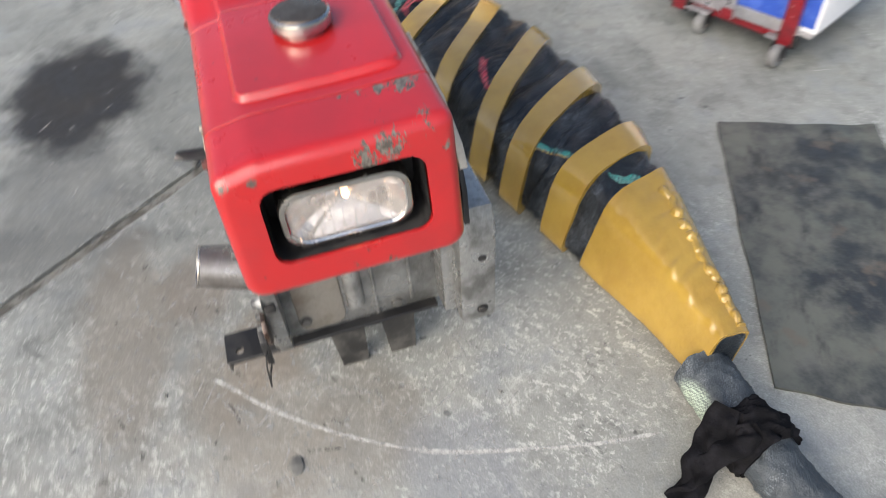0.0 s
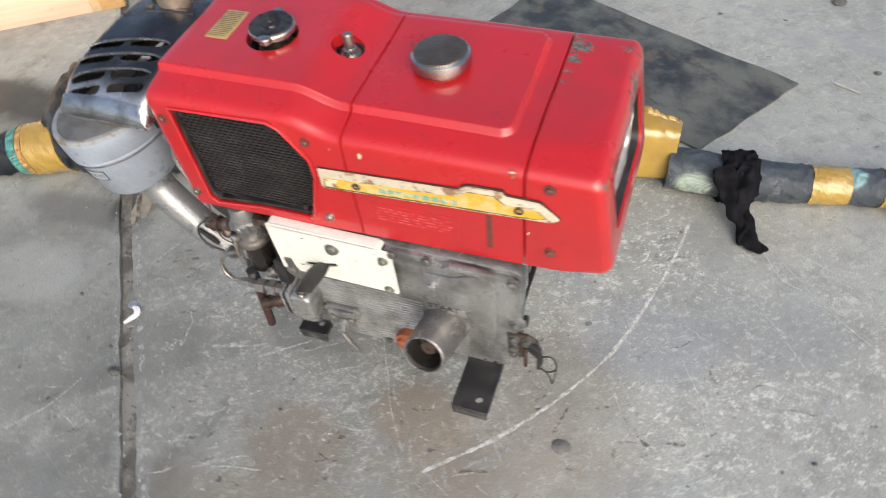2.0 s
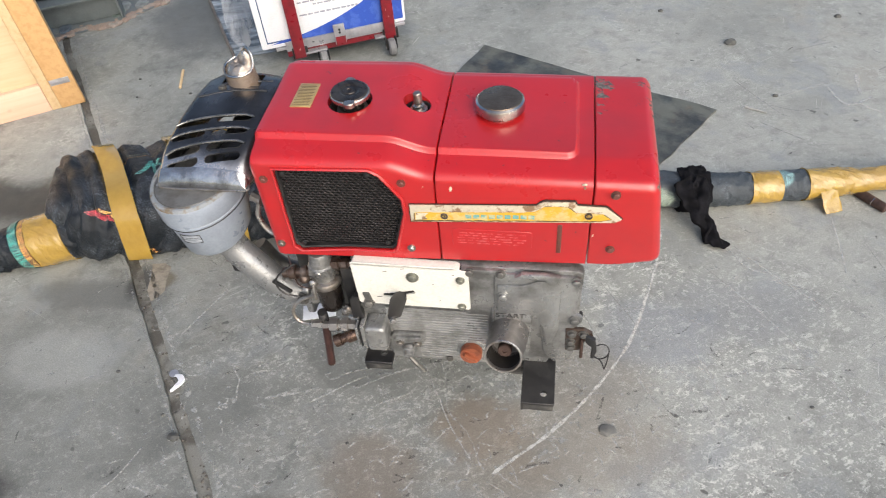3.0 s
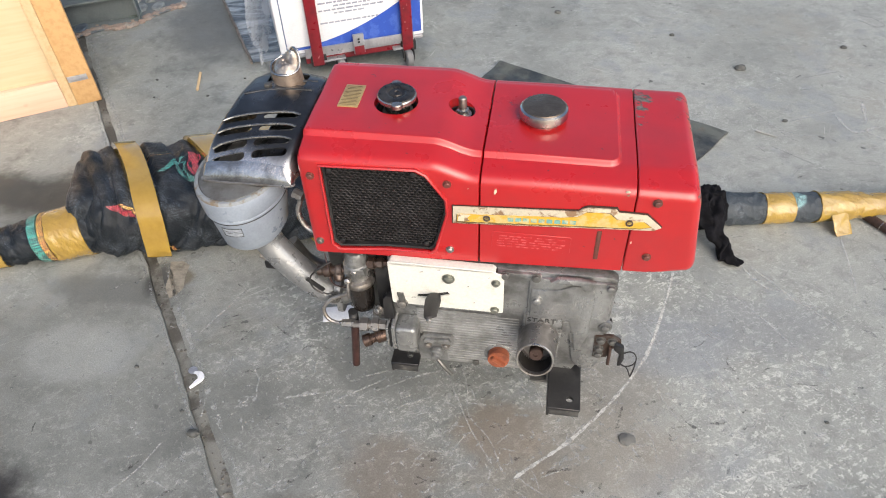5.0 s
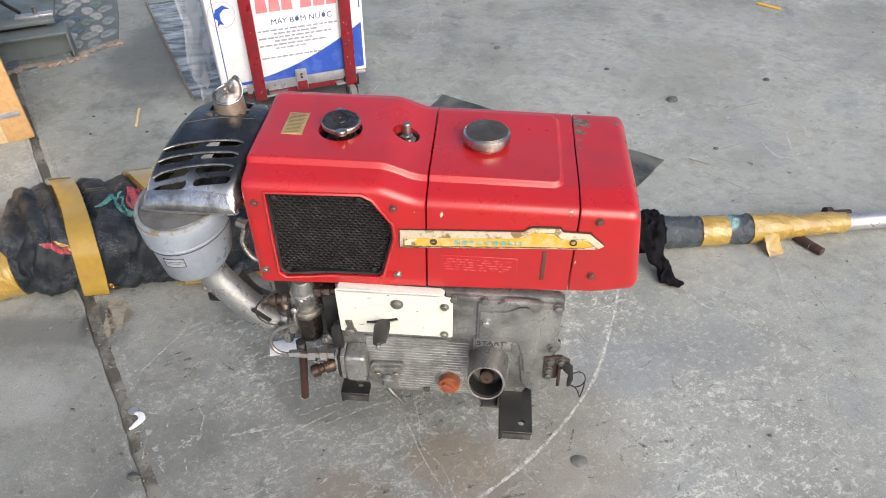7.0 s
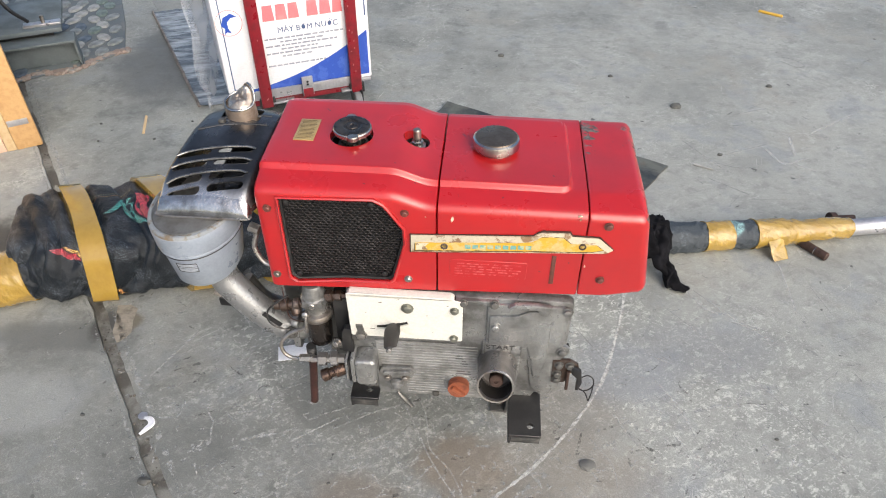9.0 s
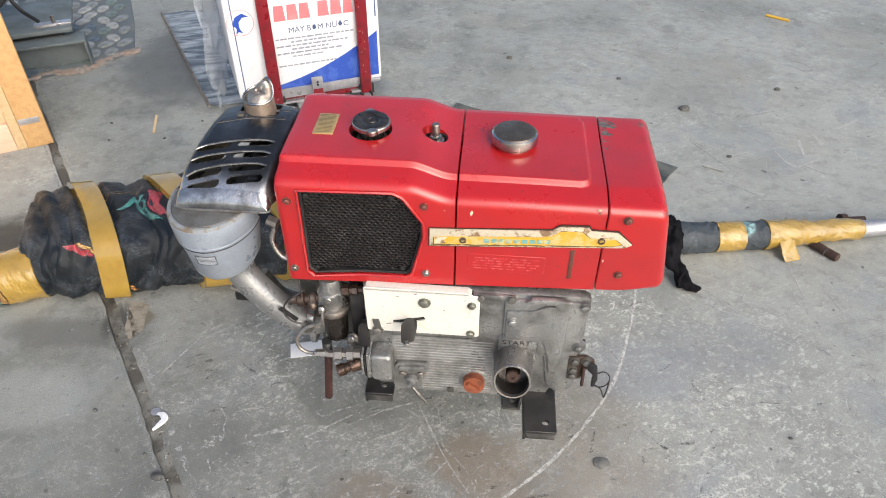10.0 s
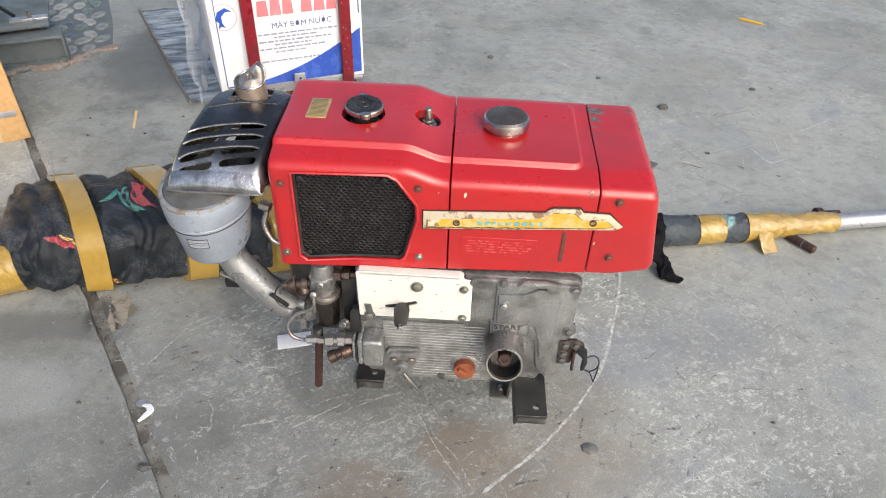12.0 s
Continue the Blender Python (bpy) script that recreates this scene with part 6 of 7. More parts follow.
ridge, girth = [], []
for k in range(40):
    x = 0.35 + 0.285 * k / 39
    p = bundle_point(x, radians(80 + 9 * noise.noise((k * 0.4, 3, 0))), 0.002)
    ridge.append(p + Vector((0, 0, 0.004 * noise.noise((k * 0.8, 0, 5)))))
    girth.append(0.0085 + 0.008 * noise.noise((k * 0.55, 7, 0)))
part("tape_fold", tube(ridge, 0.005, 9, 2, radii=girth), TAPE_CRINKLED, bundle, "bunched fold of tape along the ridge", 60)


def bundle_strip(points, width, mat, label):
    """A printed stripe of the sacking, a few strands wide, following its surface."""
    bm = bmesh.new()
    path = [Vector((x, a, 0)) for x, a in points]
    rows = []
    for p in [path[0].lerp(path[1], k / 44) for k in range(45)]:
        rows.append([bm.verts.new(bundle_point(p.x + width * (j / 11 - 0.5), radians(p.y), 0.0016, 0.0, 1.0, 1.0)) for j in range(12)])
    for p, q in zip(rows, rows[1:]):
        for k in range(11):
            bm.faces.new((p[k], p[k + 1], q[k + 1], q[k]))
    bmesh.ops.recalc_face_normals(bm, faces=bm.faces)
    return part("printed_stripe", bm, mat, bundle, label, 60)


def strand(name, a, b, dark=(0.012, 0.014, 0.018)):
    m, n, l, bs = material(name)
    hue = ramp(n, l, noise_node(n, l, 90.0, 3.0, 0.6), 0.44, 0.56)
    col = mixc(n, l, arith(n, l, 'MULTIPLY', check_node(n, l, 300.0, 28), ramp(n, l, noise_node(n, l, 70.0, 4.0, 0.7), 0.32, 0.5)), dark, mixc(n, l, hue, a, b))
    l.new(col, bs.inputs["Base Color"])
    bs.inputs["Roughness"].default_value = 0.45
    return m


RED_STRAND = strand("red_strands", (0.62, 0.05, 0.09), (0.55, 0.12, 0.12), (0.1, 0.02, 0.03))
GOLD_STRAND = strand("gold_strands", (0.7, 0.5, 0.14), (0.6, 0.3, 0.1), (0.08, 0.03, 0.02))
GREEN_STRAND = strand("green_strands", (0.05, 0.36, 0.3), (0.2, 0.42, 0.36), (0.02, 0.05, 0.06))
PALE_STRAND = strand("pale_strands", (0.6, 0.6, 0.45), (0.55, 0.5, 0.25))
bundle_strip([(-0.647, 143), (-0.596, 168)], 0.033, RED_STRAND, "red strands")
bundle_strip([(-0.622, 141), (-0.577, 164)], 0.013, GOLD_STRAND, "gold strands")
bundle_strip([(-0.66, 86), (-0.539, 80)], 0.015, PALE_STRAND, "pale dotted strands")
bundle_strip([(-0.66, 89), (-0.548, 84)], 0.015, GOLD_STRAND, "gold dotted strands")
bundle_strip([(-0.555, 95), (-0.532, 89)], 0.02, GREEN_STRAND, "green strands")
bundle_strip([(-0.505, 87), (-0.439, 107)], 0.026, RED_STRAND, "red strands")
bundle_strip([(-0.522, 90), (-0.454, 113)], 0.02, GREEN_STRAND, "green strands")
bundle_strip([(-0.533, 178), (-0.505, 205)], 0.013, GOLD_STRAND, "gold dotted strands")
bundle_strip([(-0.162, 95), (-0.043, 119)], 0.029, RED_STRAND, "red strands")
bundle_strip([(0.108, 149), (0.249, 97)], 0.029, GREEN_STRAND, "faded green strands")
bundle_strip([(0.13, 148), (0.265, 97)], 0.008, GOLD_STRAND, "gold strands")
bundle_strip([(0.292, 97), (0.33, 84)], 0.022, GREEN_STRAND, "green strands")


def wrap(points, radii, lump=0.004, seg=22, steps=10, ridge=0.0):
    bm = tube(points, 0.03, seg, steps, radii=radii)
    bm.normal_update()
    moves = []
    for v in bm.verts:
        d = Vector((noise.noise(v.co * 22), noise.noise(v.co * 22 + Vector((9, 0, 0))), noise.noise(v.co * 22 + Vector((0, 9, 0))))) * lump
        q = Vector((v.co.x * 34 + v.co.z * 30, v.co.y * 40 - v.co.x * 16, v.co.z * 40))
        d -= v.normal * ridge * (abs(noise.noise(q)) + 0.5 * abs(noise.noise(q * 2.1)) - 0.25)
        moves.append(d)
    for v, d in zip(bm.verts, moves):
        v.co += d
        v.co.z = max(v.co.z, 0.001)
    return bm


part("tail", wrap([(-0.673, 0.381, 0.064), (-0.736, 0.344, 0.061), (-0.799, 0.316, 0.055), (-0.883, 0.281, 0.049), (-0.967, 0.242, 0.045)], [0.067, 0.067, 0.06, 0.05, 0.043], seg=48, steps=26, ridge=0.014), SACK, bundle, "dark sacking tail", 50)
part("tape_band", wrap([(-0.742, 0.342, 0.061), (-0.778, 0.325, 0.058), (-0.815, 0.31, 0.055)], [0.07, 0.067, 0.063], 0.003, seg=48, steps=26, ridge=0.004), TAPE_CRINKLED, bundle)
part("printed_band", wrap([(-0.816, 0.309, 0.056), (-0.829, 0.304, 0.055)], [0.062, 0.061], 0.002), GOLD_STRAND, bundle, "gold dotted strands")
part("printed_band", wrap([(-0.831, 0.303, 0.055), (-0.85, 0.295, 0.053)], [0.061, 0.059], 0.002), GREEN_STRAND, bundle, "green strands")
part("tape_end", wrap([(-0.925, 0.262, 0.048), (-0.988, 0.229, 0.045), (-1.055, 0.193, 0.042)], [0.05, 0.045, 0.043], 0.003, seg=48, steps=26, ridge=0.004), TAPE_CRINKLED, bundle)
part("tail_tip", wrap([(-1.05, 0.195, 0.042), (-1.076, 0.183, 0.042)], [0.039, 0.037], 0.001), SACK_GREY, bundle)
part("sack_neck", wrap([(0.629, 0.609, 0.045), (0.705, 0.611, 0.043), (0.781, 0.615, 0.042), (0.847, 0.622, 0.04), (0.912, 0.632, 0.039)], [0.045, 0.046, 0.043, 0.041, 0.039], 0.004, seg=48, steps=26, ridge=0.007), SACK_GREY, bundle, "grey woven sacking round a pole", 50)
part("tape_band", wrap([(0.903, 0.63, 0.039), (0.936, 0.635, 0.039), (0.972, 0.642, 0.038)], [0.041, 0.041, 0.04], 0.003, seg=48, steps=26, ridge=0.004), TAPE_CRINKLED, bundle)
part("sack_band", wrap([(0.964, 0.64, 0.038), (0.999, 0.647, 0.038), (1.043, 0.655, 0.038)], [0.037, 0.038, 0.038], 0.003, seg=48, steps=26, ridge=0.006), SACK_GREY, bundle)
part("tape_sleeve", wrap([(1.034, 0.654, 0.038), (1.109, 0.668, 0.037), (1.207, 0.688, 0.035), (1.3, 0.706, 0.033)], [0.041, 0.037, 0.031, 0.028], 0.0032, seg=48, steps=26, ridge=0.004), TAPE_CRINKLED, bundle)
part("steel_pipe", rod((1.273, 0.701, 0.033), (1.879, 0.822, 0.032), 0.0225, 24, 0.002), GALV, bundle, "bare galvanised pipe end")

cloth = thing("black_cloth", (0.781, 0.568, 0.0), "black knitted cloth knotted round the wrapped pole", "cloth")
part("knot", wrap([(0.732, 0.612, 0.045), (0.765, 0.614, 0.046), (0.803, 0.618, 0.045)], [0.051, 0.057, 0.051], 0.006, seg=48, steps=26, ridge=0.02), CLOTH, cloth, angle=60)


def rag(points, widths, thick, crumple=0.0):
    path = smooth_path(points, 9)
    rings = []
    for k, p in enumerate(path):
        d = (path[min(k + 1, len(path) - 1)] - path[max(k - 1, 0)]).normalized()
        side = d.cross(Vector((0, 0, 1))).normalized()
        up = side.cross(d)
        w = float(np.interp(k / (len(path) - 1), np.linspace(0, 1, len(widths)), widths))
        ring = []
        for a in [j * math.tau / 30 for j in range(30)]:
            q = p + side * w * math.cos(a) + up * thick * math.sin(a) * (1 + 0.4 * math.sin(3 * a + 0.35 * k))
            if crumple:
                q += up * crumple * (noise.noise(Vector((q.x * 40, q.y * 14, q.z * 14))) + 0.6 * noise.noise(q * 75)) + side * crumple * noise.noise(q * 30)
                q.z = max(q.z, 0.0015)
            ring.append(q)
        rings.append(ring)
    return loft(rings)


part("hanging_end", rag([(0.732, 0.581, 0.095), (0.757, 0.547, 0.07), (0.786, 0.513, 0.038), (0.811, 0.484, 0.017), (0.838, 0.456, 0.008)], [0.02, 0.025, 0.024, 0.02, 0.01], 0.009, 0.012), CLOTH, cloth, angle=60)
part("hanging_end", rag([(0.776, 0.595, 0.093), (0.781, 0.556, 0.072), (0.788, 0.517, 0.042), (0.794, 0.489, 0.021), (0.798, 0.464, 0.01)], [0.014, 0.02, 0.02, 0.017, 0.009], 0.009, 0.012), CLOTH, cloth, angle=60)

part("tape_flap", rag([(1.086, 0.642, 0.053), (1.09, 0.623, 0.038), (1.097, 0.608, 0.019), (1.103, 0.592, 0.005)], [0.016, 0.022, 0.024, 0.021], 0.003), TAPE_CRINKLED, bundle, "loose crinkled tape end")

# ---- rubber sheet ----
bm = bmesh.new()
A, B, C, D = Vector((0.045, 1.035, 0)), Vector((0.19, 1.34, 0)), Vector((0.885, 1.005, 0)), Vector((0.688, 0.722, 0))
grid = []
for i in range(41):
    row = []
    for j in range(25):
        u, v = i / 40, j / 24
        p = A.lerp(D, u).lerp(B.lerp(C, u), v)
        edge = min(u, 1 - u, v, 1 - v)
        p += Vector((noise.noise((u * 5, v * 5, 1)), noise.noise((u * 5, v * 5, 2)), 0)) * 0.006 * (1 if edge < 0.02 else 0)
        p.z = 0.003 + 0.004 * max(0, noise.noise((u * 3, v * 3, 7))) + 0.012 * sstep(0.86, 1.0, v) * sstep(0.35, 0.05, u) * (0.5 + 0.5 * noise.noise((u * 9, 1, 1)))
        row.append(p)
    grid.append(row)
top = [[bm.verts.new(p + Vector((0, 0, 0.004))) for p in row] for row in grid]
low = [[bm.verts.new(Vector((p.x, p.y, max(0.0008, p.z - 0.002)))) for p in row] for row in grid]
for i in range(40):
    for j in range(24):
        bm.faces.new((top[i][j], top[i + 1][j], top[i + 1][j + 1], top[i][j + 1]))
        bm.faces.new((low[i][j], low[i][j + 1], low[i + 1][j + 1], low[i + 1][j]))
for i in range(40):
    for j in (0, 24):
        bm.faces.new((top[i][j], top[i + 1][j], low[i + 1][j], low[i][j]))
for j in range(24):
    for i in (0, 40):
        bm.faces.new((top[i][j], top[i][j + 1], low[i][j + 1], low[i][j]))
bmesh.ops.recalc_face_normals(bm, faces=bm.faces)
tagged(part("rubber_mat", bm, RUBBER, None), "dusty black rubber sheet with dark smears lying flat on the floor", "mat")

# ---- hand truck with a carton ----
E, N = Vector((0.9063, 0.4226, 0)), Vector((-0.4226, 0.9063, 0))
TRUCK = Matrix((( E.x, N.x, 0, -0.398), (E.y, N.y, 0, 1.186), (0, 0, 1, 0), (0, 0, 0, 1))) @ Matrix.Scale(1.07, 4)
FLECK = surf("faded_fleck", (0.4, 0.2, 0.19), (0.3, 0.08, 0.08), 0.6)
truck = thing("hand_truck", (0, 0, 0), "worn red steel hand truck on grey casters", "hand truck", m=TRUCK)
for x in (0.006, 0.288):
    post = part("upright", box(x - 0.017, -0.006, 0.045, x + 0.017, 0.008, 0.75, 0.003), RED_STEEL, truck, "red upright with flaking paint")
    rng = random.Random(int(x * 1000) + 50)
    for k in range(14):
        z, a = rng.uniform(0.07, 0.7), rng.uniform(-0.013, 0.013)
        part("paint_fleck", box(x + a - rng.uniform(0.001, 0.002), -0.0068, z, x + a + rng.uniform(0.0004, 0.0014), -0.005, z + rng.uniform(0.003, 0.008), 0), FLECK, post)
    part("post_foot", box(x - 0.022, -0.002, 0.042, x + 0.026, 0.03, 0.075, 0.003), BLACK, truck)
part("cross_bar", box(-0.03, 0.016, 0.045, 0.306, 0.03, 0.068, 0.003), RED_STEEL, truck, "red cross bar")
part("deck", box(-0.06, 0.012, 0.072, 0.34, 0.36, 0.082, 0.002), GALV, truck, "galvanised deck sheet")
part("deck_lip", box(-0.03, 0.006, 0.068, 0.31, 0.012, 0.098, 0.001), GALV, truck)
tab = part("latch_tab", box(0.118, -0.004, 0.062, 0.152, 0.005, 0.125, 0.002), GALV, truck, "bare tab with two holes")
part("latch_patch", box(0.12, -0.0055, 0.062, 0.15, -0.004, 0.088, 0.0005), RED_STEEL, tab)
for dz in (0.101, 0.11):
    part("tab_hole", lathe([(0.0035, 0), (0.0035, 0.0012)], (0.135, -0.0042, dz), (0, -1, 0), 14), BLACK, tab)
part("swivel_plate", box(0.24, -0.004, 0.052, 0.3, 0.045, 0.058, 0.001), GALV, truck)
part("swivel_plate", box(-0.01, -0.004, 0.052, 0.09, 0.045, 0.058, 0.001), GALV, truck)
for x, y in ((0.075, -0.0), (0.285, -0.02), (0.06, 0.3), (0.27, 0.3)):
    w = part("caster", rod((x - 0.011, y, 0.0265), (x + 0.011, y, 0.0265), 0.0265, 28, 0.004), WHEEL_GREY, truck, "grey rubber caster")
    part("fork", box(x - 0.017, y - 0.006, 0.02, x - 0.0125, y + 0.02, 0.054, 0.001), BLACK, w)
    part("fork", box(x + 0.0125, y - 0.006, 0.02, x + 0.017, y + 0.02, 0.054, 0.001), BLACK, w)
    part("axle", rod((x - 0.019, y, 0.0265), (x + 0.019, y, 0.0265), 0.004, 10), STEEL, w)

carton = thing("carton", (0, 0, 0.083), "white and blue printed pump carton standing on the hand truck", "box", m=TRUCK)
X0, X1, Y0, Z0, Z1 = -0.1, 0.345, 0.016, 0.083, 0.5
part("carton_body", box(X0, Y0, Z0, X1, Y0 + 0.32, Z1, 0.004), CARTON, carton, "white carton")


def flat(name, outline, depth, mat):
    return part(name, prism(outline, 'y', Y0 - depth, Y0 + 0.001, 0), mat, carton)


swoosh = [(X0 + 0.03, Z0 + 0.012), (X1 - 0.008, Z0 + 0.012), (X1 - 0.008, Z0 + 0.155)]
for k in range(13):
    t = k / 12
    swoosh.append((X1 - 0.008 - (X1 - X0 - 0.04) * t, Z0 + 0.018 + 0.137 * (1 - t) ** 1.9))
flat("blue_swoosh", swoosh[:-1], 0.0006, BLUE_PRINT)
for x0, z0, x1, z1 in ((X0 + 0.018, Z0 + 0.02, X0 + 0.021, Z1 - 0.06), (X0 + 0.018, Z1 - 0.06, X0 + 0.12, Z1 - 0.056), (X0 + 0.018, Z0 + 0.017, X0 + 0.14, Z0 + 0.021), (X1 - 0.012, Z0 + 0.2, X1 - 0.008, Z1 - 0.06)):
    flat("border_line", [(x0, z0), (x1, z0), (x1, z1), (x0, z1)], 0.0005, NAVY_PRINT)
# the firm's name as plain red bars, address lines as plain grey bars
for x, w in ((0.034, 0.034), (0.072, 0.033), (0.108, 0.032), (0.162, 0.034), (0.2, 0.034), (0.238, 0.03)):
    flat("name_bar", [(x, 0.305), (x + w, 0.305), (x + w * 0.9, 0.35), (x + w * 0.1, 0.35)], 0.0006, RED_PRINT)
writing("MÁY BƠM NƯỚC", 0.0235, Matrix.Translation((0.071, Y0 - 0.0006, 0.267)) @ Matrix.Rotation(radians(90), 4, 'X'), 0.0002, NAVY_PRINT, carton, "lettering")
rng = random.Random(21)
for row in range(7):
    x, z = 0.03 + 0.045 * (row % 2), 0.248 - row * 0.0112 - (0.016 if row == 6 else 0)
    end = 0.265 - 0.05 * (row % 2) - 0.01 * row
    while x < end:
        w = rng.uniform(0.008, 0.024)
        flat("print_bar", [(x, z), (min(x + w, end), z), (min(x + w, end), z + 0.0046), (x, z + 0.0046)], 0.0005, GREY_PRINT)
        x += w + 0.0036
logo = lathe([(0.038, 0), (0.038, 0.0006), (0.0365, 0.0006), (0.0365, 0)], (-0.06, Y0 - 0.0001, 0.315), (0, -1, 0), 40, caps=False)
part("logo_ring", logo, RED_PRINT, carton)
flat("logo_shape", [(x - 0.052, z) for x, z in [(-0.03, 0.31), (-0.022, 0.332), (0.0, 0.342), (0.018, 0.33), (0.0, 0.33), (-0.012, 0.318), (-0.012, 0.3), (-0.004, 0.285), (-0.016, 0.29), (-0.024, 0.283), (-0.02, 0.3)]], 0.0007, BLUE_PRINT)

# clear film hanging from the carton and lying crumpled beside it
def film(name, corner, u, v, n, m, amp, seed, mat):
    bm = bmesh.new()
    rows = []
    for i in range(n):
        row = []
        for j in range(m):
            a, b = i / (n - 1), j / (m - 1)
            p = Vector(corner) + Vector(u) * a + Vector(v) * b
            k = Vector((noise.noise(p * 11 + Vector((seed, 0, 0))), noise.noise(p * 11 + Vector((0, seed, 0))), noise.noise(p * 13 + Vector((0, 0, seed)))))
            p += k * amp
            p += Vector((0, 0, abs(noise.noise(p * 34)) * amp * 0.6))
            p.z = max(p.z, 0.002)
            row.append(bm.verts.new(p))
        rows.append(row)
    for p, q in zip(rows, rows[1:]):
        for k in range(m - 1):
            bm.faces.new((p[k], p[k + 1], q[k + 1], q[k]))
    return part(name, bm, mat, None, angle=25)


tagged(film("plastic_film", (-0.571, 1.13, 0.055), (-0.08, 0.354, 0.0), (0.0, -0.022, 0.44), 26, 34, 0.03, 3, PLASTIC), "crumpled clear plastic film hanging beside the carton", "plastic film")
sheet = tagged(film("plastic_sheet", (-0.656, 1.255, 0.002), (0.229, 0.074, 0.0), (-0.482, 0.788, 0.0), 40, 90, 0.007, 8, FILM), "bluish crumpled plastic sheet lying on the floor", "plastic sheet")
hem = [Vector((-0.658 + -0.482 * k / 16 + 0.003 * noise.noise((k * 0.7, 0, 0)), 1.253 + 0.788 * k / 16, 0.005 + 0.002 * noise.noise((k * 0.9, 5, 0)))) for k in range(17)]
part("rolled_hem", tube(hem, 0.0048, 8, 3), surf("dusty_brown_hem", (0.21, 0.18, 0.155), (0.11, 0.095, 0.085), 0.7, 0.0, 30.0, bump=0.5), sheet, "dusty brown rolled edge")

# ---- wooden crates ----
def crate(name, at, turn, length, height, depth, label):
    m = Matrix.Translation(at) @ Matrix.Rotation(turn, 4, 'Z') @ Matrix.Scale(1.08, 4)
    c = thing(name, (0, 0, 0), label, "crate", "wooden crates", m)
    part("panel", box(-length + 0.015, 0.0, 0.012, -0.02, 0.014, height, 0.001), PLYWOOD, c, "pale knotty plywood panel")
    part("corner_post", box(-0.068, -0.022, 0.0, 0.0, 0.0, height, 0.002), ORANGE_PINE, c, "orange pine post")
    part("side_panel", box(-0.078, 0.0145, 0.0, -0.062, depth - 0.015, height, 0.001), PLYWOOD, c)
    part("post_batten", box(-0.094, -0.02, 0.0, -0.0685, 0.0, height, 0.002), PINE, c, "pale pine batten")
    part("bottom_board", box(-length + 0.02, -0.018, 0.0, -0.095, 0.0, 0.085, 0.002), PINK_BOARD, c, "pinkish bottom board")
    part("far_post", box(-length, -0.022, 0.0, -length + 0.02, 0.0, height, 0.002), PINE, c)
    part("back_panel", box(-length, depth - 0.014, 0.0, -0.062, depth, height, 0.001), PLYWOOD, c)
    part("far_side", box(-length, 0.001, 0.0, -length + 0.014, depth - 0.015, height, 0.001), PLYWOOD, c)
    part("lid", box(-length, 0.0, height + 0.0005, -0.06, depth, height + 0.014, 0.001), PLYWOOD, c)
    return c


TURN_CRATE = math.atan2(0.2853, 0.4580)
front_crate = crate("wooden_crate", (-1.085, 1.004, 0), TURN_CRATE, 0.565, 0.62, 0.4, "new pine and plywood crate standing on the floor")
part("foil_label", box(-0.066, -0.0235, 0.075, -0.012, -0.021, 0.093, 0.0003), GALV, front_crate, "strip of silver tape")
part("paper_label", box(-0.42, -0.0015, 0.2, -0.26, 0.001, 0.34, 0.0002), PAPER, front_crate, "white paper label")
crate("wooden_crate", (-1.631, 0.667, 0), TURN_CRATE, 0.5, 0.55, 0.4, "second pine crate beside the first")

# ---- machine base on a cobbled strip ----
MB = Matrix.Translation((-1.21, 1.547, 0)) @ Matrix.Rotation(math.atan2(0.100, 0.197), 4, 'Z') @ Matrix.Scale(1.16, 4)
machine = thing("machine_base", (0, 0, 0), "grey-green steel machine base on channel runners", "machine", m=MB)
part("runner_web", box(-0.6, 0.006, 0.008, 0.0, 0.012, 0.084, 0.001), MACHINE, machine)
part("runner_flange", box(-0.6, -0.03, 0.0, 0.0, 0.05, 0.008, 0.002), MACHINE, machine)
part("runner_flange", box(-0.6, -0.03, 0.084, 0.0, 0.05, 0.092, 0.002), MACHINE, machine)
part("runner_end", box(-0.006, -0.028, 0.008, 0.0, 0.048, 0.084, 0.001), MACHINE, machine)
part("bed_plate", box(-0.6, 0.02, 0.105, -0.03, 0.3, 0.12, 0.003), MACHINE, machine)
part("bed_spacer", box(-0.58, 0.04, 0.092, -0.06, 0.28, 0.105, 0), BLACK, machine)
part("bed_stud", rod((-0.08, 0.06, 0.12), (-0.08, 0.06, 0.15), 0.006, 10), STEEL, machine)
part("bracket", box(-0.14, 0.045, 0.12, -0.03, 0.075, 0.128, 0.002), GALV, machine)
wheel = part("flywheel", lathe([(0.1, 0.0), (0.16, 0.004), (0.17, 0.012), (0.17, 0.058), (0.16, 0.066), (0.12, 0.06), (0.11, 0.03), (0.05, 0.03), (0.045, 0.07), (0.001, 0.07)], (-0.33, 0.2, 0.3), (0.15, -1, 0), 48), ALU_DARK, machine, "dark flywheel")
part("hub", lathe([(0.03, 0), (0.03, 0.03), (0.001, 0.03)], (-0.32, 0.13, 0.3), (0.15, -1, 0), 20), STEEL, wheel)
part("cable", tube([(-0.2, 0.06, 0.3), (-0.16, 0.03, 0.2), (-0.12, 0.05, 0.14)], 0.006, 8), BLACK, machine)

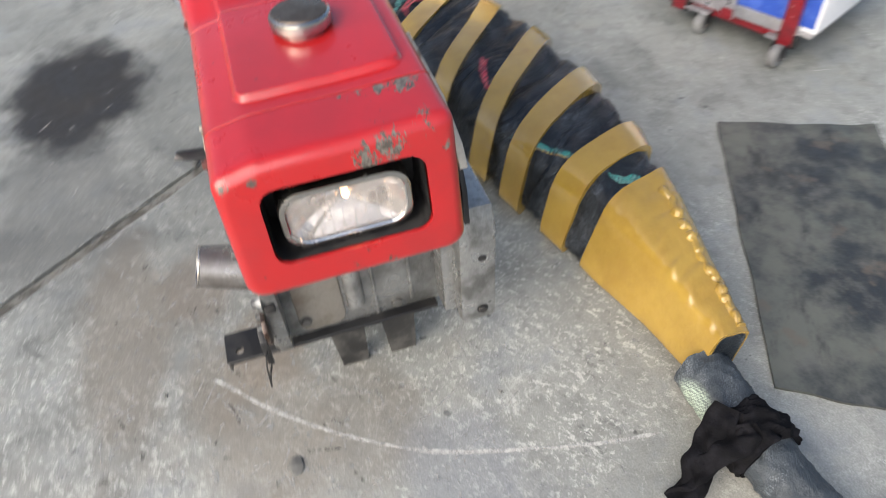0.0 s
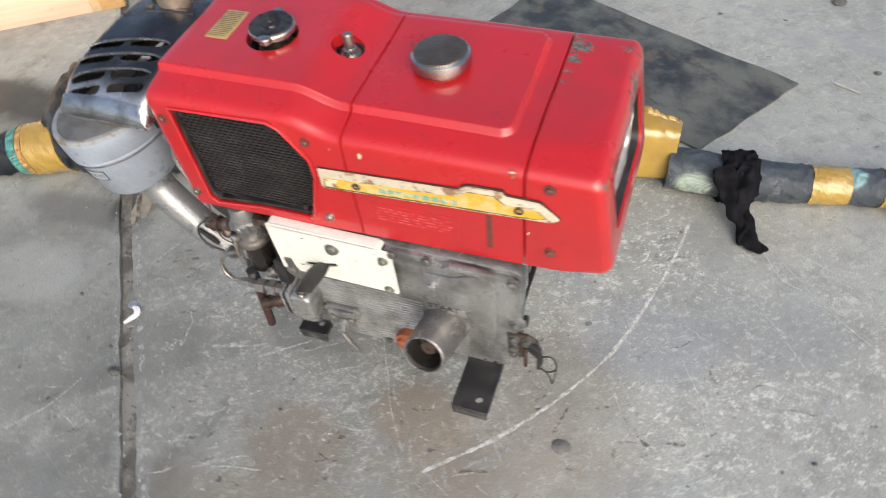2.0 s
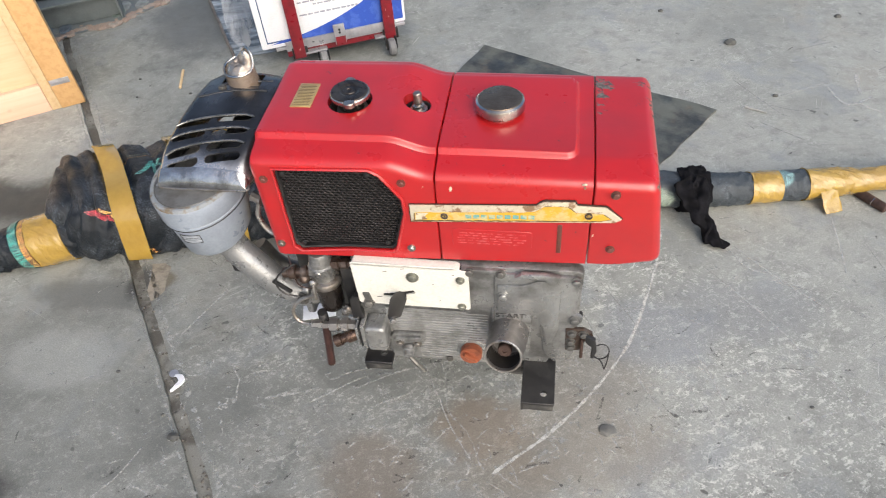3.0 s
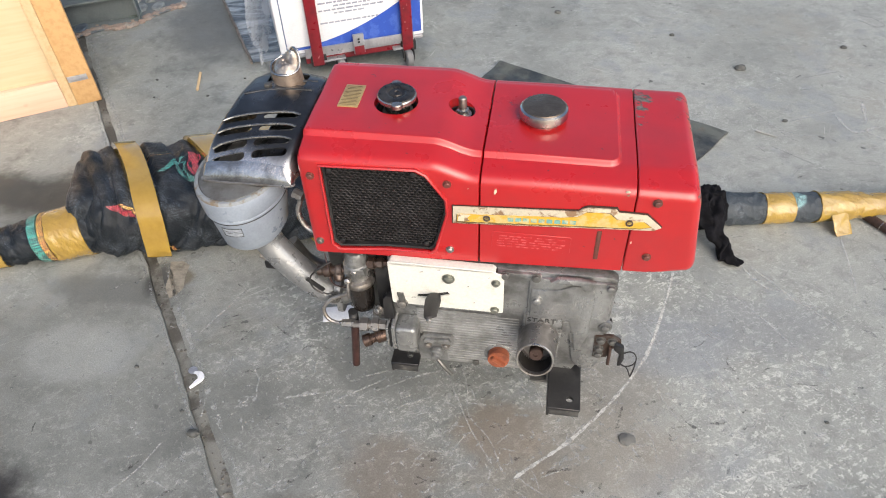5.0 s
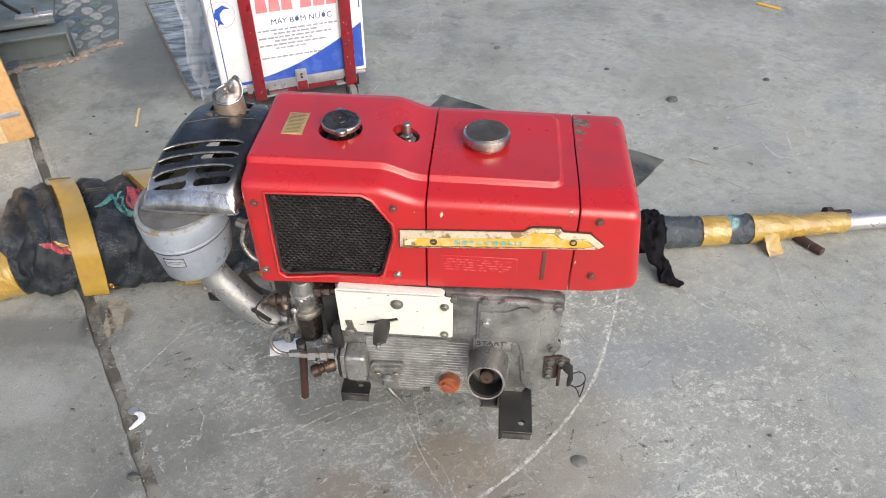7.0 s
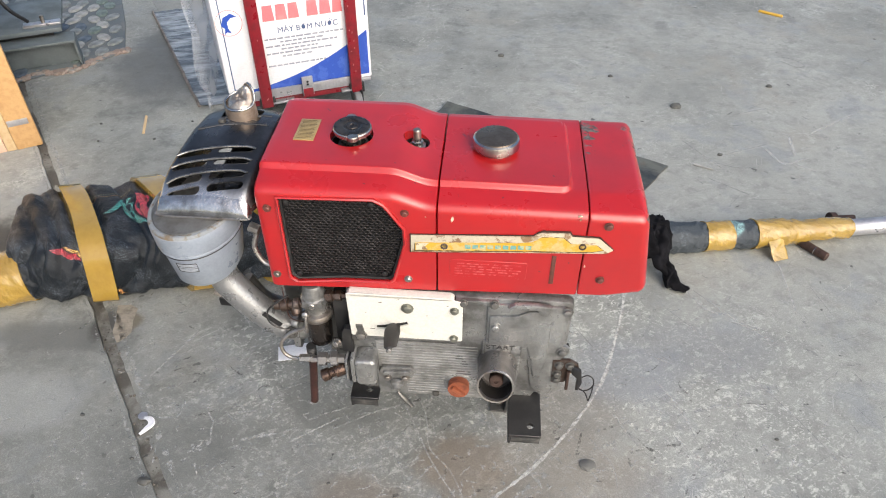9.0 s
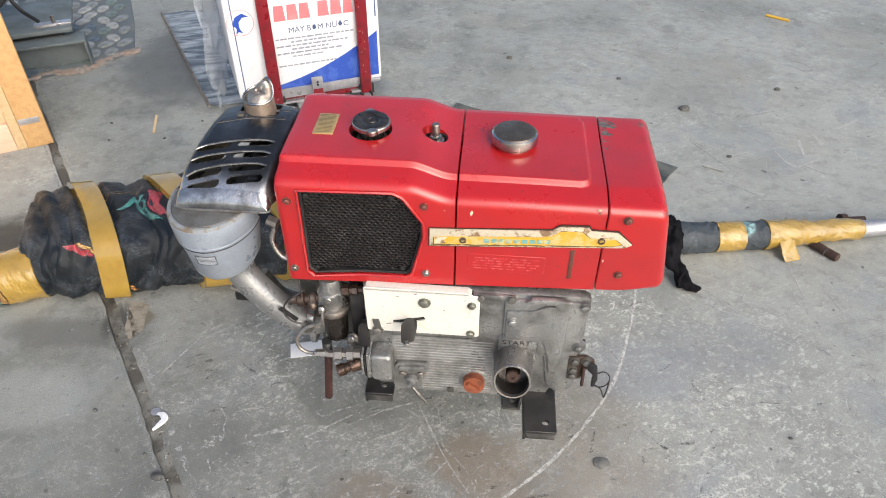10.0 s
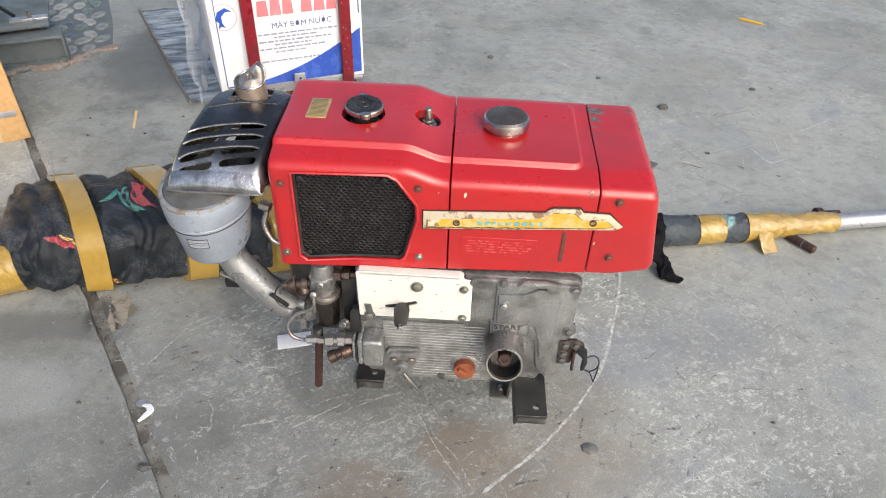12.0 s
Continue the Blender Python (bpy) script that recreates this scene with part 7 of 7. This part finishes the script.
strip_out = [(-1.482, 1.288), (-1.187, 1.53), (-1.093, 1.651), (-1.208, 1.917), (-1.503, 2.509), (-2.559, 2.24)]
cob = part("cobbled_strip", prism(strip_out, 'z', 0.0005, 0.006, 0.001, 1), surf("blue_grey_mortar", (0.1, 0.12, 0.13), (0.16, 0.17, 0.17), 0.7), None)
tagged(cob, "strip of inlaid oval cobbles in mortar", "paving", kind="structure")
rng = random.Random(5)
STONE = [surf("cobble_%s" % k, c, tuple(v * 0.7 for v in c), 0.55, 0.0, 30.0) for k, c in (("grey", (0.2, 0.22, 0.22)), ("blue", (0.09, 0.12, 0.155)), ("pale", (0.3, 0.31, 0.3)), ("green", (0.13, 0.17, 0.16)))]
stone_meshes = []
for k in range(4):
    bm = lathe([(0.039, 0.0), (0.039, 0.0035), (0.032, 0.0075), (0.001, 0.009)], (0, 0, 0), (0, 0, 1), 10, squash=0.62)
    me = bpy.data.meshes.new("cobble")
    bm.to_mesh(me)
    bm.free()
    me.materials.append(STONE[k])
    stone_meshes.append(me)
for i in range(18):
    for j in range(18):
        x, y = -1.605 + 0.07 * i + 0.034 * (j % 2) - 0.03 * j, 1.305 + 0.06 * j + 0.022 * i
        if inside((x, y), [(-1.443, 1.371), (-1.2, 1.565), (-1.133, 1.675), (-1.241, 1.916), (-1.495, 2.383), (-2.108, 2.248)]):
            ob = new("cobble", stone_meshes[rng.choice((0, 0, 1, 2, 3, 3))])
            ob.parent = cob
            ob.matrix_basis = Matrix.Translation((x + rng.uniform(-0.008, 0.008), y + rng.uniform(-0.008, 0.008), 0.006)) @ Matrix.Rotation(rng.uniform(-0.5, 0.9), 4, 'Z')
# broken reddish edge along the strip
rub = bmesh.new()
for k in range(150):
    t = k / 149
    x, y = -1.398 + 0.316 * t, 1.354 + 0.297 * t + 0.03 * math.sin(t * 9)
    r = rng.uniform(0.004, 0.016)
    lathe([(r, 0), (r * 1.1, r * 0.3), (r * 0.6, r * 0.7), (0.001, r * 0.75)], (x + rng.uniform(-0.012, 0.012), y + rng.uniform(-0.012, 0.012), 0), (rng.uniform(-0.2, 0.2), rng.uniform(-0.2, 0.2), 1), 7, rub)
tagged(part("rubble_edge", rub, surf("brick_rubble", (0.26, 0.2, 0.165), (0.27, 0.265, 0.25), 0.85, 0.0, 22.0), None, angle=20), "broken reddish mortar crumbs along the cobbles", "rubble", kind="stuff")


# ---- small things on the floor ----
def pebble(name, at, r, flatness, mat, label, category, seed):
    bm = bmesh.new()
    bmesh.ops.create_icosphere(bm, subdivisions=3, radius=1.0)
    for v in bm.verts:
        k = 1 + 0.25 * noise.noise(v.co * 1.6 + Vector((seed, 0, 0))) + 0.08 * noise.noise(v.co * 5 + Vector((0, seed, 0)))
        v.co = Vector((v.co.x * r * k, v.co.y * r * 0.75 * k, max(0.0, (v.co.z * k + 0.35)) * r * flatness)) + Vector(at)
    return tagged(part(name, bm, mat, None, angle=30), label, category)


pebble("stone", (0.557, -0.042, 0), 0.0165, 0.25, surf("grey_stone", (0.14, 0.14, 0.13), (0.2, 0.2, 0.19), 0.85), "grey flattened stone bedded in the floor", "stone", 1)
for k, (x, y, r) in enumerate(((-0.28, -0.14, 0.017), (-0.324, -0.094, 0.006), (0.975, 1.383, 0.026), (1.337, 1.559, 0.015), (0.37, 1.734, 0.017), (0.774, 1.595, 0.012), (-0.945, 1.119, 0.007), (-0.907, 1.015, 0.006), (-0.733, 1.041, 0.007), (1.121, 0.766, 0.007), (0.939, 0.046, 0.006), (-0.467, -0.003, 0.007), (0.354, -0.232, 0.006), (0.067, -0.117, 0.005), (1.059, 1.089, 0.011), (-0.65, 1.159, 0.006))):
    pebble("pebble", (x, y, 0), r * 0.72, 0.6, PEBBLE, "small dark crumb of stone on the floor", "pebble", 10 + k)
tagged(part("paper_scrap", rag([(-0.336, -0.002, 0.003), (-0.323, -0.005, 0.006), (-0.314, -0.017, 0.007), (-0.321, -0.03, 0.006), (-0.33, -0.041, 0.003)], [0.003, 0.006, 0.007, 0.006, 0.003], 0.0011), PAPER, None), "curled scrap of white paper by the floor joint", "paper scrap")
bm = box(-0.037, -0.021, 0.001, 0.037, 0.021, 0.0022, 0.0002)
for v in bm.verts:
    v.co.z += 3.0 * v.co.x ** 2
bmesh.ops.transform(bm, matrix=Matrix.Translation((-0.07, 0.193, 0.0)) @ Matrix.Rotation(radians(15), 4, 'Z'), verts=bm.verts)
tagged(part("paper_card", bm, PAPER, None), "small blank white card lying under the engine", "card")
washer = part("washer", lathe([(0.0045, 0), (0.0095, 0), (0.0098, 0.0012), (0.0095, 0.0024), (0.0045, 0.0024)], (-0.343, 0.005, -0.002), (0.1, 0.05, 1), 24), GALV, None)
tagged(washer, "small steel washer lying in the floor joint", "washer")
tagged(part("twig", rod((-0.812, 1.172, 0.005), (-0.78, 1.069, 0.004), 0.0045, 8, 0.001), PINE, None), "thin splinter of pale wood on the floor", "splinter")
tagged(part("pencil", rod((1.485, 2.26, 0.005), (1.57, 2.205, 0.005), 0.006, 6, 0.001), YELLOW_FOIL, None), "short yellow stick lying on the floor", "stick")
pin = part("iron_pin", rod((1.12, 0.726, 0.0115), (1.219, 0.605, 0.0115), 0.0115, 20, 0.002), RUST, None)
tagged(pin, "short rusty iron pin lying under the pole", "pin")
part("pin_groove", lathe([(0.0118, 0), (0.0118, 0.002)], (1.197, 0.631, 0.0115), (0.092, -0.107, 0), 20), STEEL, pin)
tagged(part("iron_bolt", lathe([(0.018, 0.0), (0.018, 0.016), (0.009, 0.017), (0.009, 0.07)], (1.274, 0.761, 0.018), (1, 0.15, 0), 16), RUST, None), "rusty bolt lying beside the pole", "bolt")
tagged(part("wood_splinter", rod((0.965, 1.029, 0.003), (1.02, 1.001, 0.003), 0.003, 6, 0.001), surf("weathered_splinter", (0.4, 0.4, 0.38), (0.22, 0.22, 0.2), 0.8), None), "pale splinter beside the rubber sheet", "splinter")
